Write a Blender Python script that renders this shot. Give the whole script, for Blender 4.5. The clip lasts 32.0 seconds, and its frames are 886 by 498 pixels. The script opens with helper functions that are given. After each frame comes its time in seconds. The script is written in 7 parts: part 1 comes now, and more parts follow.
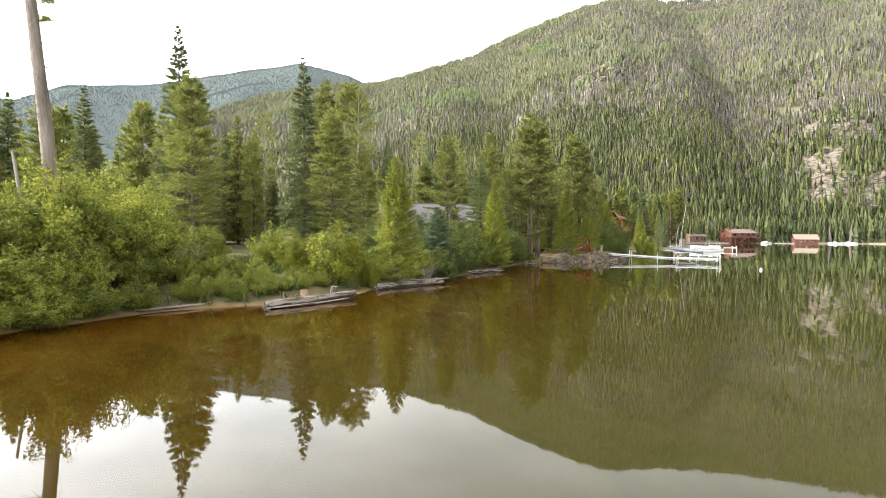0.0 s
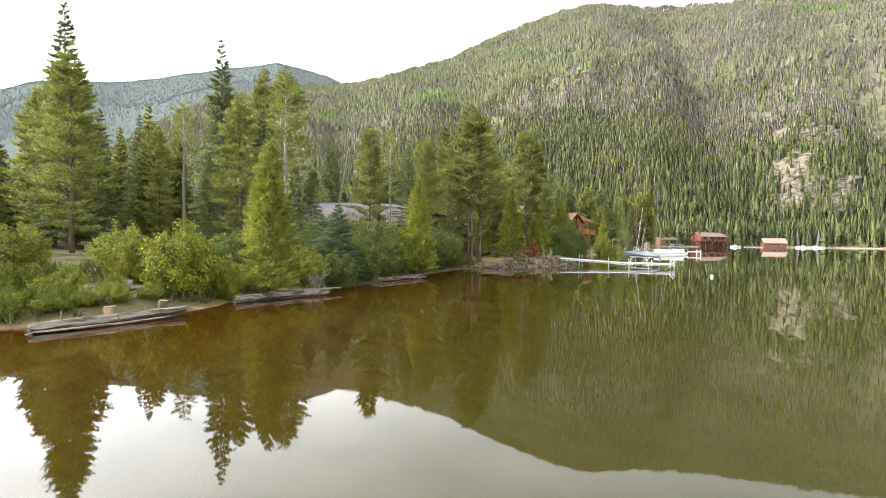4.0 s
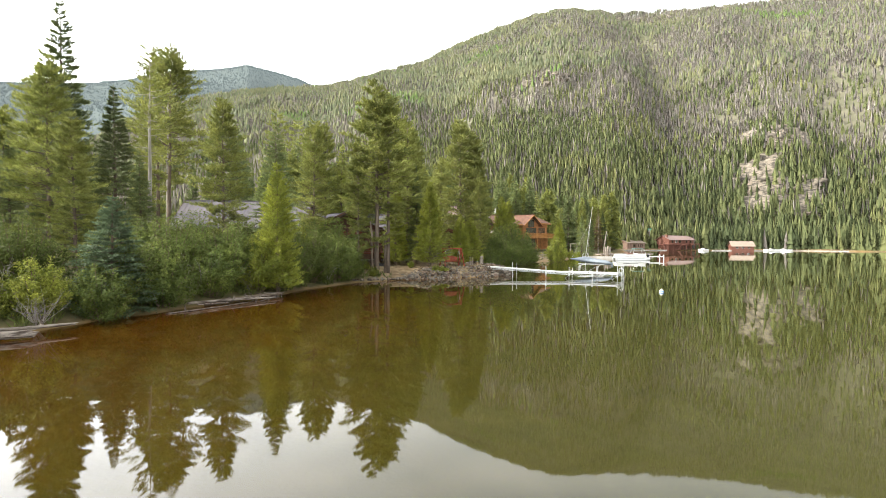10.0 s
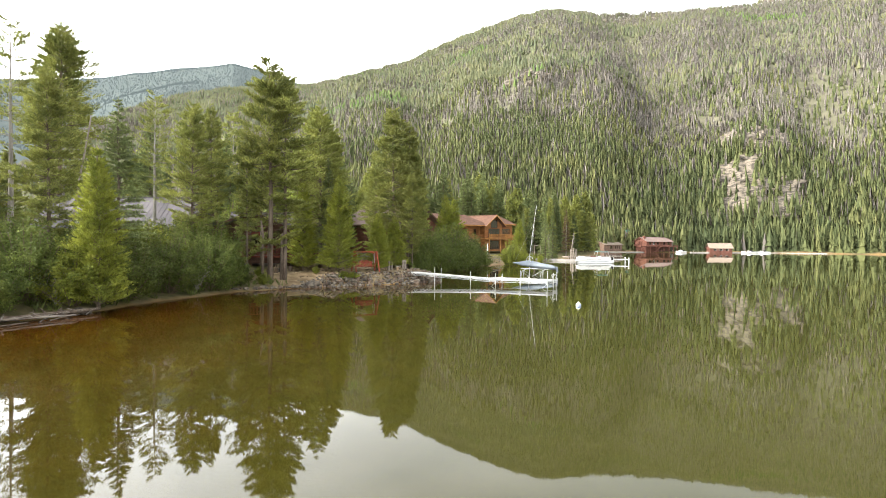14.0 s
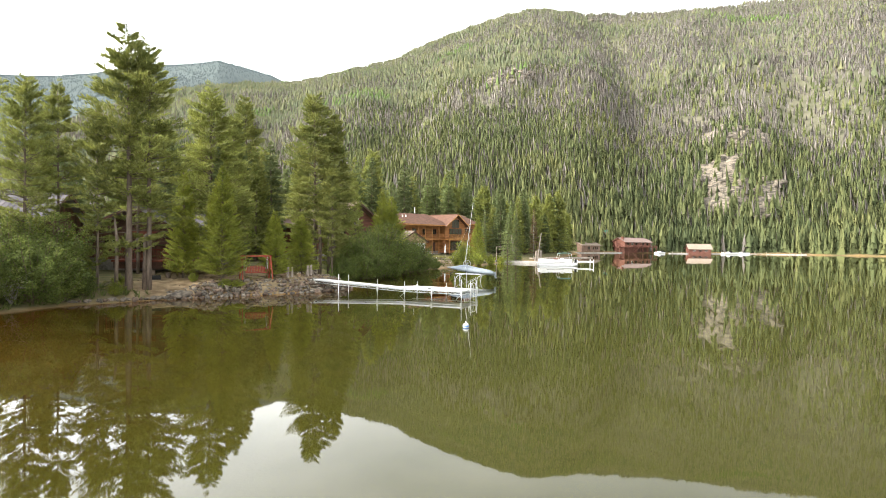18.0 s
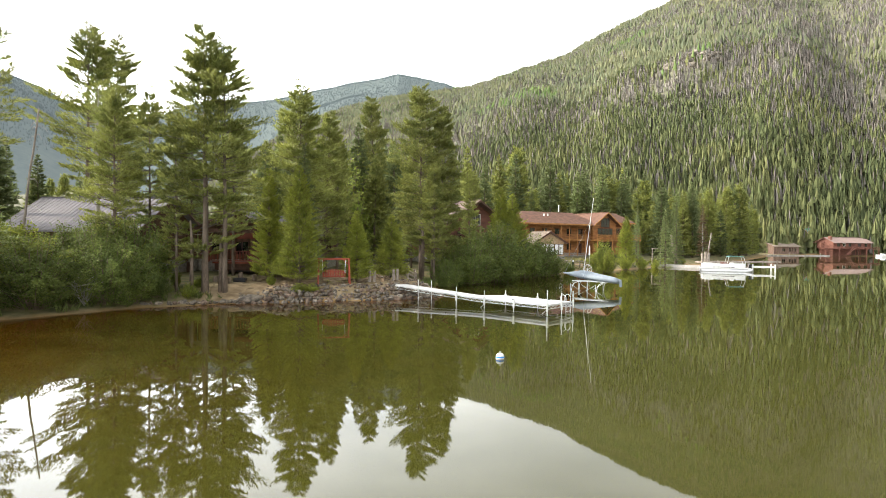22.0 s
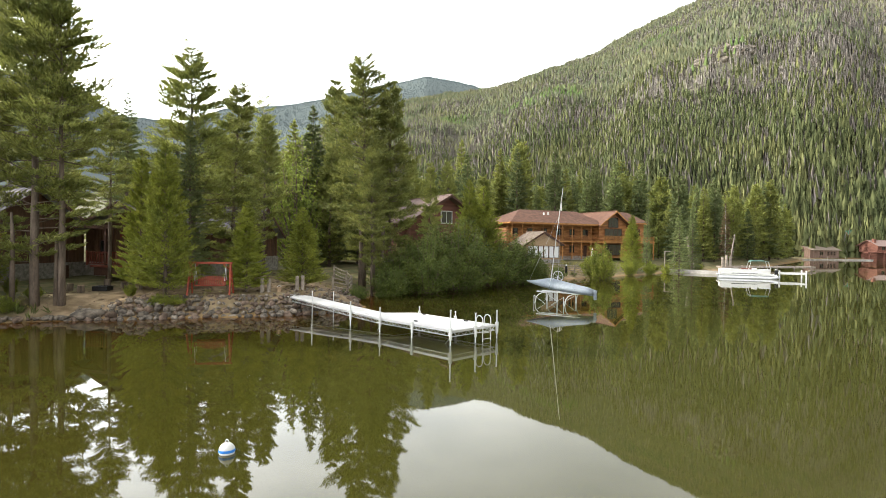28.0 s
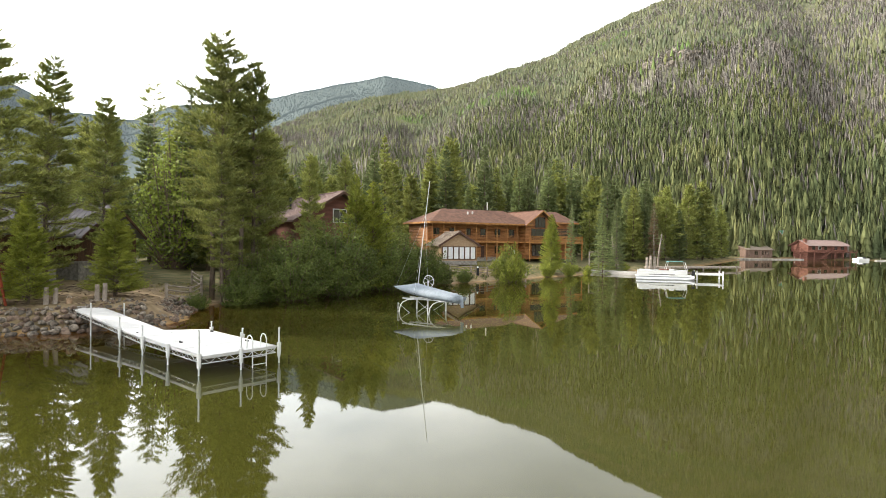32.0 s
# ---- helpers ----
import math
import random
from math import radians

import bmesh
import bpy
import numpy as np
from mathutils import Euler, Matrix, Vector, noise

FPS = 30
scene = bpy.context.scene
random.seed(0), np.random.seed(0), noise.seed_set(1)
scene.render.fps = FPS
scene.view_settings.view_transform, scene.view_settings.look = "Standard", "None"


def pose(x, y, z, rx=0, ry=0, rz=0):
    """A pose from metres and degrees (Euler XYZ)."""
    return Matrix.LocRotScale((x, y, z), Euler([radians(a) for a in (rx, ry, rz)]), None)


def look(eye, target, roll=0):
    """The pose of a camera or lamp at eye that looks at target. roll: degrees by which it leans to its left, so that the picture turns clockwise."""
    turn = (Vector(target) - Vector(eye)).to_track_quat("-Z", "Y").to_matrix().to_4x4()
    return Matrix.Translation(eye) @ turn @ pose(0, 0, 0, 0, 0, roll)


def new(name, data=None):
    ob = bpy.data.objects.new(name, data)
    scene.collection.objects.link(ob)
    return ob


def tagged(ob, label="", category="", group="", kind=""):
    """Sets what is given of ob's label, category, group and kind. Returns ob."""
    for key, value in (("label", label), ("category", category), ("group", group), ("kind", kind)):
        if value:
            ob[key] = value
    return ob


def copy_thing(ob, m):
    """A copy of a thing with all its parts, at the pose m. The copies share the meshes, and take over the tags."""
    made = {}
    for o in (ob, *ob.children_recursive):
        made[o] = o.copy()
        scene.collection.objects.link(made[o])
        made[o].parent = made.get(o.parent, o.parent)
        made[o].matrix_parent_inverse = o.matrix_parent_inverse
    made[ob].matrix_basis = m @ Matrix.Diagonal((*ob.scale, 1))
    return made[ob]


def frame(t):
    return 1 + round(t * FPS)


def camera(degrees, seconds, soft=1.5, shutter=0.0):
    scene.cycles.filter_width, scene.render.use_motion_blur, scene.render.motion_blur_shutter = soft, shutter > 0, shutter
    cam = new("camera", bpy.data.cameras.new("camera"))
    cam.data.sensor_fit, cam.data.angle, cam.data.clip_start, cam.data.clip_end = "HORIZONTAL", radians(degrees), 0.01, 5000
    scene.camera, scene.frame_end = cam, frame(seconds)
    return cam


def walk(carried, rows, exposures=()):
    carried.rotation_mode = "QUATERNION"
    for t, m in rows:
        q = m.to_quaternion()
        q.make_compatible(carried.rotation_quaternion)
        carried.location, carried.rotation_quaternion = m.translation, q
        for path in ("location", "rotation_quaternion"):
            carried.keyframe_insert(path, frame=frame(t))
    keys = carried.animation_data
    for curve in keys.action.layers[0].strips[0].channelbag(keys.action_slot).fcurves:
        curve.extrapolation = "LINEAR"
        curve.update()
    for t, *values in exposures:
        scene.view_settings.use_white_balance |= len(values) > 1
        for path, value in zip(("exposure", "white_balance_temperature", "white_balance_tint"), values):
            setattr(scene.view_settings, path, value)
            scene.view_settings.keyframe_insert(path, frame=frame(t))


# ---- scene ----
cam = camera(77.9, 32.0, soft=0.9)

PATH = [
    (0, (-0.968, -2.795, 3.676), (-0.718, 17.196, 3.145), 0.30),
    (1, (0.697, -1.923, 3.617), (1.137, 18.066, 3.102), 0.20),
    (2, (2.300, -0.663, 3.631), (2.940, 19.320, 3.130), 0.33),
    (3, (3.747, 1.163, 3.674), (4.557, 21.141, 3.195), 0.50),
    (6, (7.135, 7.427, 3.792), (8.425, 27.382, 3.408), 0.61),
    (9, (11.612, 13.251, 3.838), (13.303, 33.177, 3.535), 0.38),
    (11, (15.086, 16.656, 3.891), (17.035, 36.559, 3.618), 0.34),
    (12, (17.177, 18.039, 3.938), (19.197, 37.935, 3.673), 0.38),
    (13, (19.187, 19.683, 3.998), (21.316, 39.568, 3.740), 0.44),
    (14, (21.219, 21.337, 4.072), (23.468, 41.209, 3.817), 0.50),
    (16.5, (25.993, 25.540, 4.284), (28.513, 45.379, 4.027), 0.63),
    (17, (27.007, 26.221, 4.326), (29.597, 46.051, 4.067), 0.64),
    (18, (29.032, 27.798, 4.404), (31.682, 47.620, 4.138), 0.64),
    (18.5, (29.988, 28.629, 4.439), (32.328, 48.490, 4.168), 0.63),
    (19, (30.887, 29.412, 4.469), (33.197, 49.276, 4.194), 0.62),
    (19.5, (31.764, 30.228, 4.496), (34.045, 50.096, 4.215), 0.60),
    (20, (32.602, 31.062, 4.517), (34.813, 50.937, 4.231), 0.59),
    (20.5, (33.388, 31.897, 4.534), (35.558, 51.777, 4.243), 0.57),
    (21, (34.131, 32.704, 4.546), (35.281, 52.669, 4.249), 0.56),
    (21.5, (34.853, 33.545, 4.553), (33.793, 53.515, 4.250), 0.55),
    (22, (35.513, 34.434, 4.556), (31.994, 54.120, 4.248), 0.55),
    (22.5, (36.123, 35.334, 4.554), (30.673, 54.575, 4.242), 0.55),
    (23, (36.669, 36.263, 4.548), (30.631, 55.327, 4.234), 0.55),
    (23.5, (37.133, 37.179, 4.539), (30.842, 56.161, 4.223), 0.57),
    (24, (37.513, 38.100, 4.527), (31.093, 57.039, 4.212), 0.59),
    (24.5, (37.921, 39.071, 4.514), (31.408, 57.978, 4.202), 0.61),
    (26.5, (39.327, 43.015, 4.465), (32.997, 61.985, 4.186), 0.72),
    (27, (39.779, 43.898, 4.459), (33.889, 63.009, 4.193), 0.73),
    (27.5, (40.331, 44.782, 4.457), (35.100, 64.084, 4.205), 0.74),
    (28, (40.936, 45.604, 4.460), (36.397, 65.081, 4.224), 0.73),
    (29, (42.276, 47.110, 4.480), (38.546, 66.758, 4.274), 0.68),
    (30, (43.625, 48.722, 4.516), (40.233, 68.431, 4.332), 0.58),
    (31, (45.157, 50.257, 4.555), (41.936, 69.995, 4.376), 0.51),
    (32, (46.964, 51.703, 4.569), (43.814, 71.452, 4.368), 0.60),
]
walk(cam, [(t, look(eye, target, roll)) for t, eye, target, roll in PATH],
     [(0, 0.56), (8, 0.58), (14, 0.66), (20.5, 0.68), (23.5, 0.4), (32, 0.33)])

# ---- world, sun ----
SUN_AZ, SUN_EL = -88.0, 32.0
world = bpy.data.worlds.new("world")
scene.world = world
world.use_nodes = True
wn, wl = world.node_tree.nodes, world.node_tree.links
for n in list(wn):
    wn.remove(n)
w_out = wn.new("ShaderNodeOutputWorld")
w_bg = wn.new("ShaderNodeBackground")
w_sky = wn.new("ShaderNodeTexSky")
w_sky.sky_type = "NISHITA"
w_sky.sun_disc = False
w_sky.sun_elevation = radians(SUN_EL)
w_sky.sun_rotation = radians(SUN_AZ)
w_sky.dust_density = 3.0
w_co = wn.new("ShaderNodeTexCoord")
w_map = wn.new("ShaderNodeMapping")
w_map.inputs["Scale"].default_value = (1.0, 1.0, 3.0)
w_noise = wn.new("ShaderNodeTexNoise")
w_noise.inputs["Scale"].default_value = 2.2
w_noise.inputs["Detail"].default_value = 6.0
w_ramp = wn.new("ShaderNodeValToRGB")
w_ramp.color_ramp.elements[0].position = 0.32
w_ramp.color_ramp.elements[0].color = (20.0, 21.0, 22.0, 1)
w_ramp.color_ramp.elements[1].position = 0.68
w_ramp.color_ramp.elements[1].color = (34.0, 34.0, 33.0, 1)
# hazy overcast: paler and brighter low down than overhead
w_sep = wn.new("ShaderNodeSeparateXYZ")
w_low = wn.new("ShaderNodeMapRange")
w_low.inputs["From Min"].default_value, w_low.inputs["From Max"].default_value = 0.1, 0.75
w_low.inputs["To Min"].default_value, w_low.inputs["To Max"].default_value = 2.0, 0.45
w_gain = wn.new("ShaderNodeVectorMath")
w_gain.operation = "SCALE"
w_mix = wn.new("ShaderNodeMix")
w_mix.data_type = "RGBA"
w_mix.inputs[0].default_value = 0.82
wl.new(w_co.outputs["Generated"], w_map.inputs["Vector"])
wl.new(w_map.outputs["Vector"], w_noise.inputs["Vector"])
wl.new(w_noise.outputs["Fac"], w_ramp.inputs["Fac"])
wl.new(w_sky.outputs["Color"], w_mix.inputs[6])
wl.new(w_co.outputs["Generated"], w_sep.inputs["Vector"])
wl.new(w_sep.outputs["Z"], w_low.inputs["Value"])
wl.new(w_ramp.outputs["Color"], w_gain.inputs[0])
wl.new(w_low.outputs["Result"], w_gain.inputs["Scale"])
# thin cloud glows towards the sun
w_dot = wn.new("ShaderNodeVectorMath")
w_dot.operation = "DOT_PRODUCT"
w_dot.inputs[1].default_value = (math.sin(radians(SUN_AZ)) * math.cos(radians(SUN_EL)), math.cos(radians(SUN_AZ)) * math.cos(radians(SUN_EL)), math.sin(radians(SUN_EL)))
w_glow = wn.new("ShaderNodeMapRange")
w_glow.inputs["From Min"].default_value, w_glow.inputs["From Max"].default_value = 0.2, 1.0
w_glow.inputs["To Min"].default_value, w_glow.inputs["To Max"].default_value = 1.0, 2.8
w_back = wn.new("ShaderNodeMapRange")      # and is duller on the side away from it
w_back.inputs["From Min"].default_value, w_back.inputs["From Max"].default_value = -0.9, 0.2
w_back.inputs["To Min"].default_value, w_back.inputs["To Max"].default_value = 0.25, 1.0
w_both = wn.new("ShaderNodeMath")
w_both.operation = "MULTIPLY"
w_gain2 = wn.new("ShaderNodeVectorMath")
w_gain2.operation = "SCALE"
wl.new(w_co.outputs["Generated"], w_dot.inputs[0])
wl.new(w_dot.outputs["Value"], w_glow.inputs["Value"])
wl.new(w_dot.outputs["Value"], w_back.inputs["Value"])
wl.new(w_glow.outputs["Result"], w_both.inputs[0])
wl.new(w_back.outputs["Result"], w_both.inputs[1])
wl.new(w_both.outputs["Value"], w_gain2.inputs["Scale"])
wl.new(w_gain.outputs["Vector"], w_gain2.inputs[0])
wl.new(w_gain2.outputs["Vector"], w_mix.inputs[7])
wl.new(w_mix.outputs[2], w_bg.inputs["Color"])
w_bg.inputs["Strength"].default_value = 0.066
wl.new(w_bg.outputs["Background"], w_out.inputs["Surface"])

sun_data = bpy.data.lights.new("sun", "SUN")
sun_data.energy = 5.0
sun_data.angle = radians(0.8)
sun_data.color = (1.0, 0.915, 0.78)
sun = new("sun", sun_data)
_a, _e = radians(SUN_AZ), radians(SUN_EL)
sun_dir = Vector((math.sin(_a) * math.cos(_e), math.cos(_a) * math.cos(_e), math.sin(_e)))
sun.matrix_world = look(sun_dir * 200, (0, 0, 0))

# ---- materials ----
def material(name, col, rough=0.7, metal=0.0, var=0.25, scale=3.0, fine=30.0, bump=0.15, col2=None, stretch=(1, 1, 1), island=0.0,
             translucent=0.0, spec=0.3, obj_var=0.0, bump_scale=None, ramp=(0.35, 0.65)):
    m = bpy.data.materials.new(name)
    m.use_nodes = True
    nt = m.node_tree
    nd, lk = nt.nodes, nt.links
    bs = nd["Principled BSDF"]
    bs.inputs["Roughness"].default_value = rough
    bs.inputs["Metallic"].default_value = metal
    bs.inputs["Specular IOR Level"].default_value = spec
    tc = nd.new("ShaderNodeTexCoord")
    mp = nd.new("ShaderNodeMapping")
    mp.inputs["Scale"].default_value = stretch
    lk.new(tc.outputs["Object"], mp.inputs["Vector"])
    n1 = nd.new("ShaderNodeTexNoise")
    n1.inputs["Scale"].default_value = scale
    n1.inputs["Detail"].default_value = 5.0
    n2 = nd.new("ShaderNodeTexNoise")
    n2.inputs["Scale"].default_value = fine
    n2.inputs["Detail"].default_value = 3.0
    for n in (n1, n2):
        lk.new(mp.outputs["Vector"], n.inputs["Vector"])
    rp = nd.new("ShaderNodeValToRGB")
    c2 = col2 if col2 else tuple(c * (1 - var) for c in col)
    rp.color_ramp.elements[0].position, rp.color_ramp.elements[1].position = ramp
    rp.color_ramp.elements[0].color = (*c2, 1)
    rp.color_ramp.elements[1].color = (*col, 1)
    lk.new(n1.outputs["Fac"], rp.inputs["Fac"])
    hv = nd.new("ShaderNodeHueSaturation")
    lk.new(rp.outputs["Color"], hv.inputs["Color"])
    mr = nd.new("ShaderNodeMapRange")
    mr.inputs["From Min"].default_value, mr.inputs["From Max"].default_value = 0.3, 0.7
    mr.inputs["To Min"].default_value, mr.inputs["To Max"].default_value = 1 - var * 0.7, 1 + var * 0.7
    lk.new(n2.outputs["Fac"], mr.inputs["Value"])
    val = mr.outputs["Result"]
    for on, amount, node, socket in ((island > 0, island, "ShaderNodeNewGeometry", "Random Per Island"), (obj_var > 0, obj_var, "ShaderNodeObjectInfo", "Random")):
        if on:
            g = nd.new(node)
            r2 = nd.new("ShaderNodeMapRange")
            r2.inputs["To Min"].default_value, r2.inputs["To Max"].default_value = 1 - amount, 1 + amount
            lk.new(g.outputs[socket], r2.inputs["Value"])
            mu = nd.new("ShaderNodeMath")
            mu.operation = "MULTIPLY"
            lk.new(val, mu.inputs[0])
            lk.new(r2.outputs["Result"], mu.inputs[1])
            val = mu.outputs["Value"]
    lk.new(val, hv.inputs["Value"])
    lk.new(hv.outputs["Color"], bs.inputs["Base Color"])
    if bump:
        bp = nd.new("ShaderNodeBump")
        bp.inputs["Strength"].default_value = bump
        bp.inputs["Distance"].default_value = 0.02
        lk.new(n2.outputs["Fac"], bp.inputs["Height"])
        lk.new(bp.outputs["Normal"], bs.inputs["Normal"])
    if translucent:
        tr = nd.new("ShaderNodeBsdfTranslucent")
        lk.new(hv.outputs["Color"], tr.inputs["Color"])
        mx = nd.new("ShaderNodeMixShader")
        mx.inputs["Fac"].default_value = translucent
        lk.new(bs.outputs["BSDF"], mx.inputs[1])
        lk.new(tr.outputs["BSDF"], mx.inputs[2])
        lk.new(mx.outputs["Shader"], nd["Material Output"].inputs["Surface"])
    return m


M_NEEDLE_PINE = material("pine_needles", (0.31, 0.325, 0.085), 0.6, col2=(0.18, 0.205, 0.058), scale=0.7, fine=6, bump=0, island=0.35, translucent=0.35, spec=0.3, obj_var=0.2)
M_NEEDLE_YOUNG = material("young_pine_needles", (0.31, 0.33, 0.052), 0.6, col2=(0.17, 0.2, 0.036), scale=0.9, fine=6, bump=0, island=0.3, translucent=0.35, spec=0.3, obj_var=0.15)
M_NEEDLE_SPRUCE = material("spruce_needles", (0.22, 0.255, 0.1), 0.6, col2=(0.14, 0.175, 0.072), scale=0.8, fine=6, bump=0, island=0.35, translucent=0.35, spec=0.3, obj_var=0.25)
M_NEEDLE_BLUE = material("blue_spruce_needles", (0.14, 0.19, 0.1), 0.6, col2=(0.085, 0.125, 0.068), scale=0.8, fine=6, bump=0, island=0.3, translucent=0.35, spec=0.3)
M_LEAF = material("willow_leaves", (0.31, 0.335, 0.058), 0.6, col2=(0.17, 0.2, 0.04), scale=0.8, fine=5, bump=0, island=0.35, translucent=0.4, spec=0.15, obj_var=0.25)
M_LEAF_DARK = material("alder_leaves", (0.165, 0.2, 0.048), 0.6, col2=(0.085, 0.115, 0.032), scale=0.8, fine=5, bump=0, island=0.35, translucent=0.35, spec=0.15, obj_var=0.25)
M_LEAF_YELLOW = material("yellow_willow_leaves", (0.3, 0.31, 0.035), 0.5, col2=(0.17, 0.2, 0.03), scale=0.8, fine=5, bump=0, island=0.3, translucent=0.2, spec=0.15, obj_var=0.15)
M_ASPEN = material("aspen_leaves", (0.27, 0.32, 0.06), 0.6, col2=(0.15, 0.19, 0.04), scale=0.8, fine=5, bump=0, island=0.3, translucent=0.2, spec=0.15)
M_BARK = material("pine_bark", (0.2, 0.155, 0.12), 0.9, col2=(0.09, 0.068, 0.052), scale=4, fine=25, bump=0.6, stretch=(1, 1, 0.25))
M_BARK_GREY = material("grey_dead_bark", (0.38, 0.35, 0.32), 0.9, col2=(0.22, 0.2, 0.18), scale=3, fine=25, bump=0.5, stretch=(1, 1, 0.2))
M_TWIG = material("brown_twigs", (0.2, 0.15, 0.11), 0.9, col2=(0.11, 0.08, 0.06), scale=2, fine=10, bump=0)
M_DRIFT = material("weathered_driftwood", (0.3, 0.26, 0.22), 0.9, col2=(0.07, 0.052, 0.042), scale=3.5, fine=26, bump=1.0, stretch=(0.2, 3.0, 3.0), var=0.4, ramp=(0.4, 0.57))
M_STUMP = material("cut_stump_wood", (0.42, 0.3, 0.19), 0.85, col2=(0.24, 0.16, 0.1), scale=6, fine=40, bump=0.4)
M_ROCK = material("riprap_stone", (0.25, 0.21, 0.165), 0.9, col2=(0.07, 0.06, 0.05), scale=2.5, fine=22, bump=0.5, obj_var=0.4)
M_ROCKWARM = material("warm_riprap_stone", (0.2, 0.145, 0.105), 0.9, col2=(0.08, 0.055, 0.042), scale=2.5, fine=22, bump=0.5, obj_var=0.35)
M_GRANITE = material("granite_cliff", (0.2, 0.172, 0.135), 0.9, col2=(0.065, 0.057, 0.046), scale=0.32, fine=1.6, bump=1.0, stretch=(1, 1, 3.5), var=0.5, ramp=(0.4, 0.56))
M_METALROOF = material("grey_metal_roof", (0.2, 0.185, 0.195), 0.75, var=0.15, scale=0.6, fine=8, bump=0.03, spec=0.15)
M_PINKROOF = material("faded_red_metal_roof", (0.26, 0.185, 0.165), 0.7, metal=0.0, var=0.12, scale=0.6, fine=8, bump=0.03)
M_BROWNROOF = material("brown_shingle_roof", (0.155, 0.08, 0.055), 0.9, col2=(0.095, 0.05, 0.035), scale=1.2, fine=14, bump=0.35)
M_TANROOF = material("tan_ribbed_roof", (0.27, 0.215, 0.17), 0.7, metal=0.0, var=0.15, scale=1.0, fine=10, bump=0.05)
M_GREENROOF = material("green_metal_roof", (0.12, 0.3, 0.2), 0.5, metal=0.2, var=0.15, scale=1.0, fine=10, bump=0.05)
M_LOG = material("honey_log_wall", (0.36, 0.165, 0.06), 0.6, col2=(0.21, 0.09, 0.032), scale=1.5, fine=20, bump=0.2, stretch=(0.3, 0.3, 2.0))
M_HONEY = material("honey_stained_timber", (0.44, 0.21, 0.065), 0.5, col2=(0.3, 0.135, 0.042), scale=1.5, fine=20, bump=0.15, stretch=(1, 1, 0.3))
M_DARKLOG = material("dark_brown_siding", (0.15, 0.082, 0.05), 0.75, col2=(0.075, 0.042, 0.028), scale=1.5, fine=18, bump=0.25, stretch=(2, 2, 0.3))
M_REDLOG = material("red_brown_siding", (0.2, 0.085, 0.06), 0.75, col2=(0.12, 0.05, 0.036), scale=1.5, fine=18, bump=0.25, stretch=(0.4, 0.4, 2.0))
M_GREYBROWN = material("grey_brown_boards", (0.24, 0.16, 0.125), 0.8, col2=(0.14, 0.095, 0.075), scale=1.5, fine=18, bump=0.25, stretch=(2, 2, 0.3))
M_REDSTAIN = material("red_stained_wood", (0.32, 0.065, 0.03), 0.55, col2=(0.2, 0.04, 0.02), scale=3, fine=25, bump=0.15)
M_TRIMDARK = material("dark_trim_boards", (0.1, 0.05, 0.035), 0.7, var=0.3, scale=2, fine=15, bump=0.1)
M_STONEBASE = material("stone_foundation", (0.34, 0.32, 0.29), 0.9, col2=(0.18, 0.165, 0.15), scale=4, fine=12, bump=0.8)
M_SHINGLE = material("tan_shingle_siding", (0.42, 0.3, 0.19), 0.8, col2=(0.3, 0.2, 0.12), scale=3, fine=25, bump=0.3, stretch=(1, 1, 3))
M_WHITE = material("white_painted_metal", (0.66, 0.66, 0.64), 0.45, var=0.07, scale=2, fine=18, bump=0.03)
M_DECK = material("white_dock_decking", (0.66, 0.65, 0.64), 0.6, var=0.08, scale=1.2, fine=25, bump=0.1)
M_ALU = material("bare_aluminium", (0.7, 0.71, 0.72), 0.38, metal=0.8, var=0.1, scale=3, fine=30, bump=0.02)
M_PLASTIC = material("white_plastic", (0.66, 0.66, 0.64), 0.4, var=0.05, scale=3, fine=20, bump=0.02)
M_TARP = material("blue_grey_boat_cover", (0.25, 0.285, 0.32), 0.75, col2=(0.18, 0.21, 0.245), scale=1.5, fine=12, bump=0.3)
M_BLUE = material("blue_band", (0.03, 0.2, 0.62), 0.4, var=0.08, scale=3, fine=20, bump=0.02)
M_BLACK = material("black_plastic", (0.02, 0.02, 0.022), 0.5, var=0.2, scale=3, fine=20, bump=0.05)
M_GREYDOCK = material("grey_concrete_wharf", (0.36, 0.345, 0.32), 0.85, col2=(0.24, 0.225, 0.21), scale=1, fine=12, bump=0.2)
M_WOODGREY = material("weathered_grey_rail", (0.36, 0.31, 0.26), 0.85, col2=(0.2, 0.165, 0.135), scale=2, fine=18, bump=0.4)
M_CURTAIN = material("pale_window_blinds", (0.74, 0.76, 0.78), 0.6, var=0.06, scale=2, fine=10, bump=0.02)
M_GREENPAINT = material("teal_green_tank", (0.1, 0.26, 0.24), 0.5, var=0.1, scale=3, fine=20, bump=0.02)
M_BROWNNEEDLE = material("dead_orange_needles", (0.2, 0.13, 0.07), 0.8, col2=(0.13, 0.1, 0.055), scale=0.7, fine=6, bump=0, island=0.35, translucent=0.2)


def make_glass():
    m = bpy.data.materials.new("window_glass")
    m.use_nodes = True
    b = m.node_tree.nodes["Principled BSDF"]
    b.inputs["Base Color"].default_value = (0.02, 0.022, 0.024, 1)
    b.inputs["Roughness"].default_value = 0.05
    b.inputs["Specular IOR Level"].default_value = 0.8
    return m


M_GLASS = make_glass()


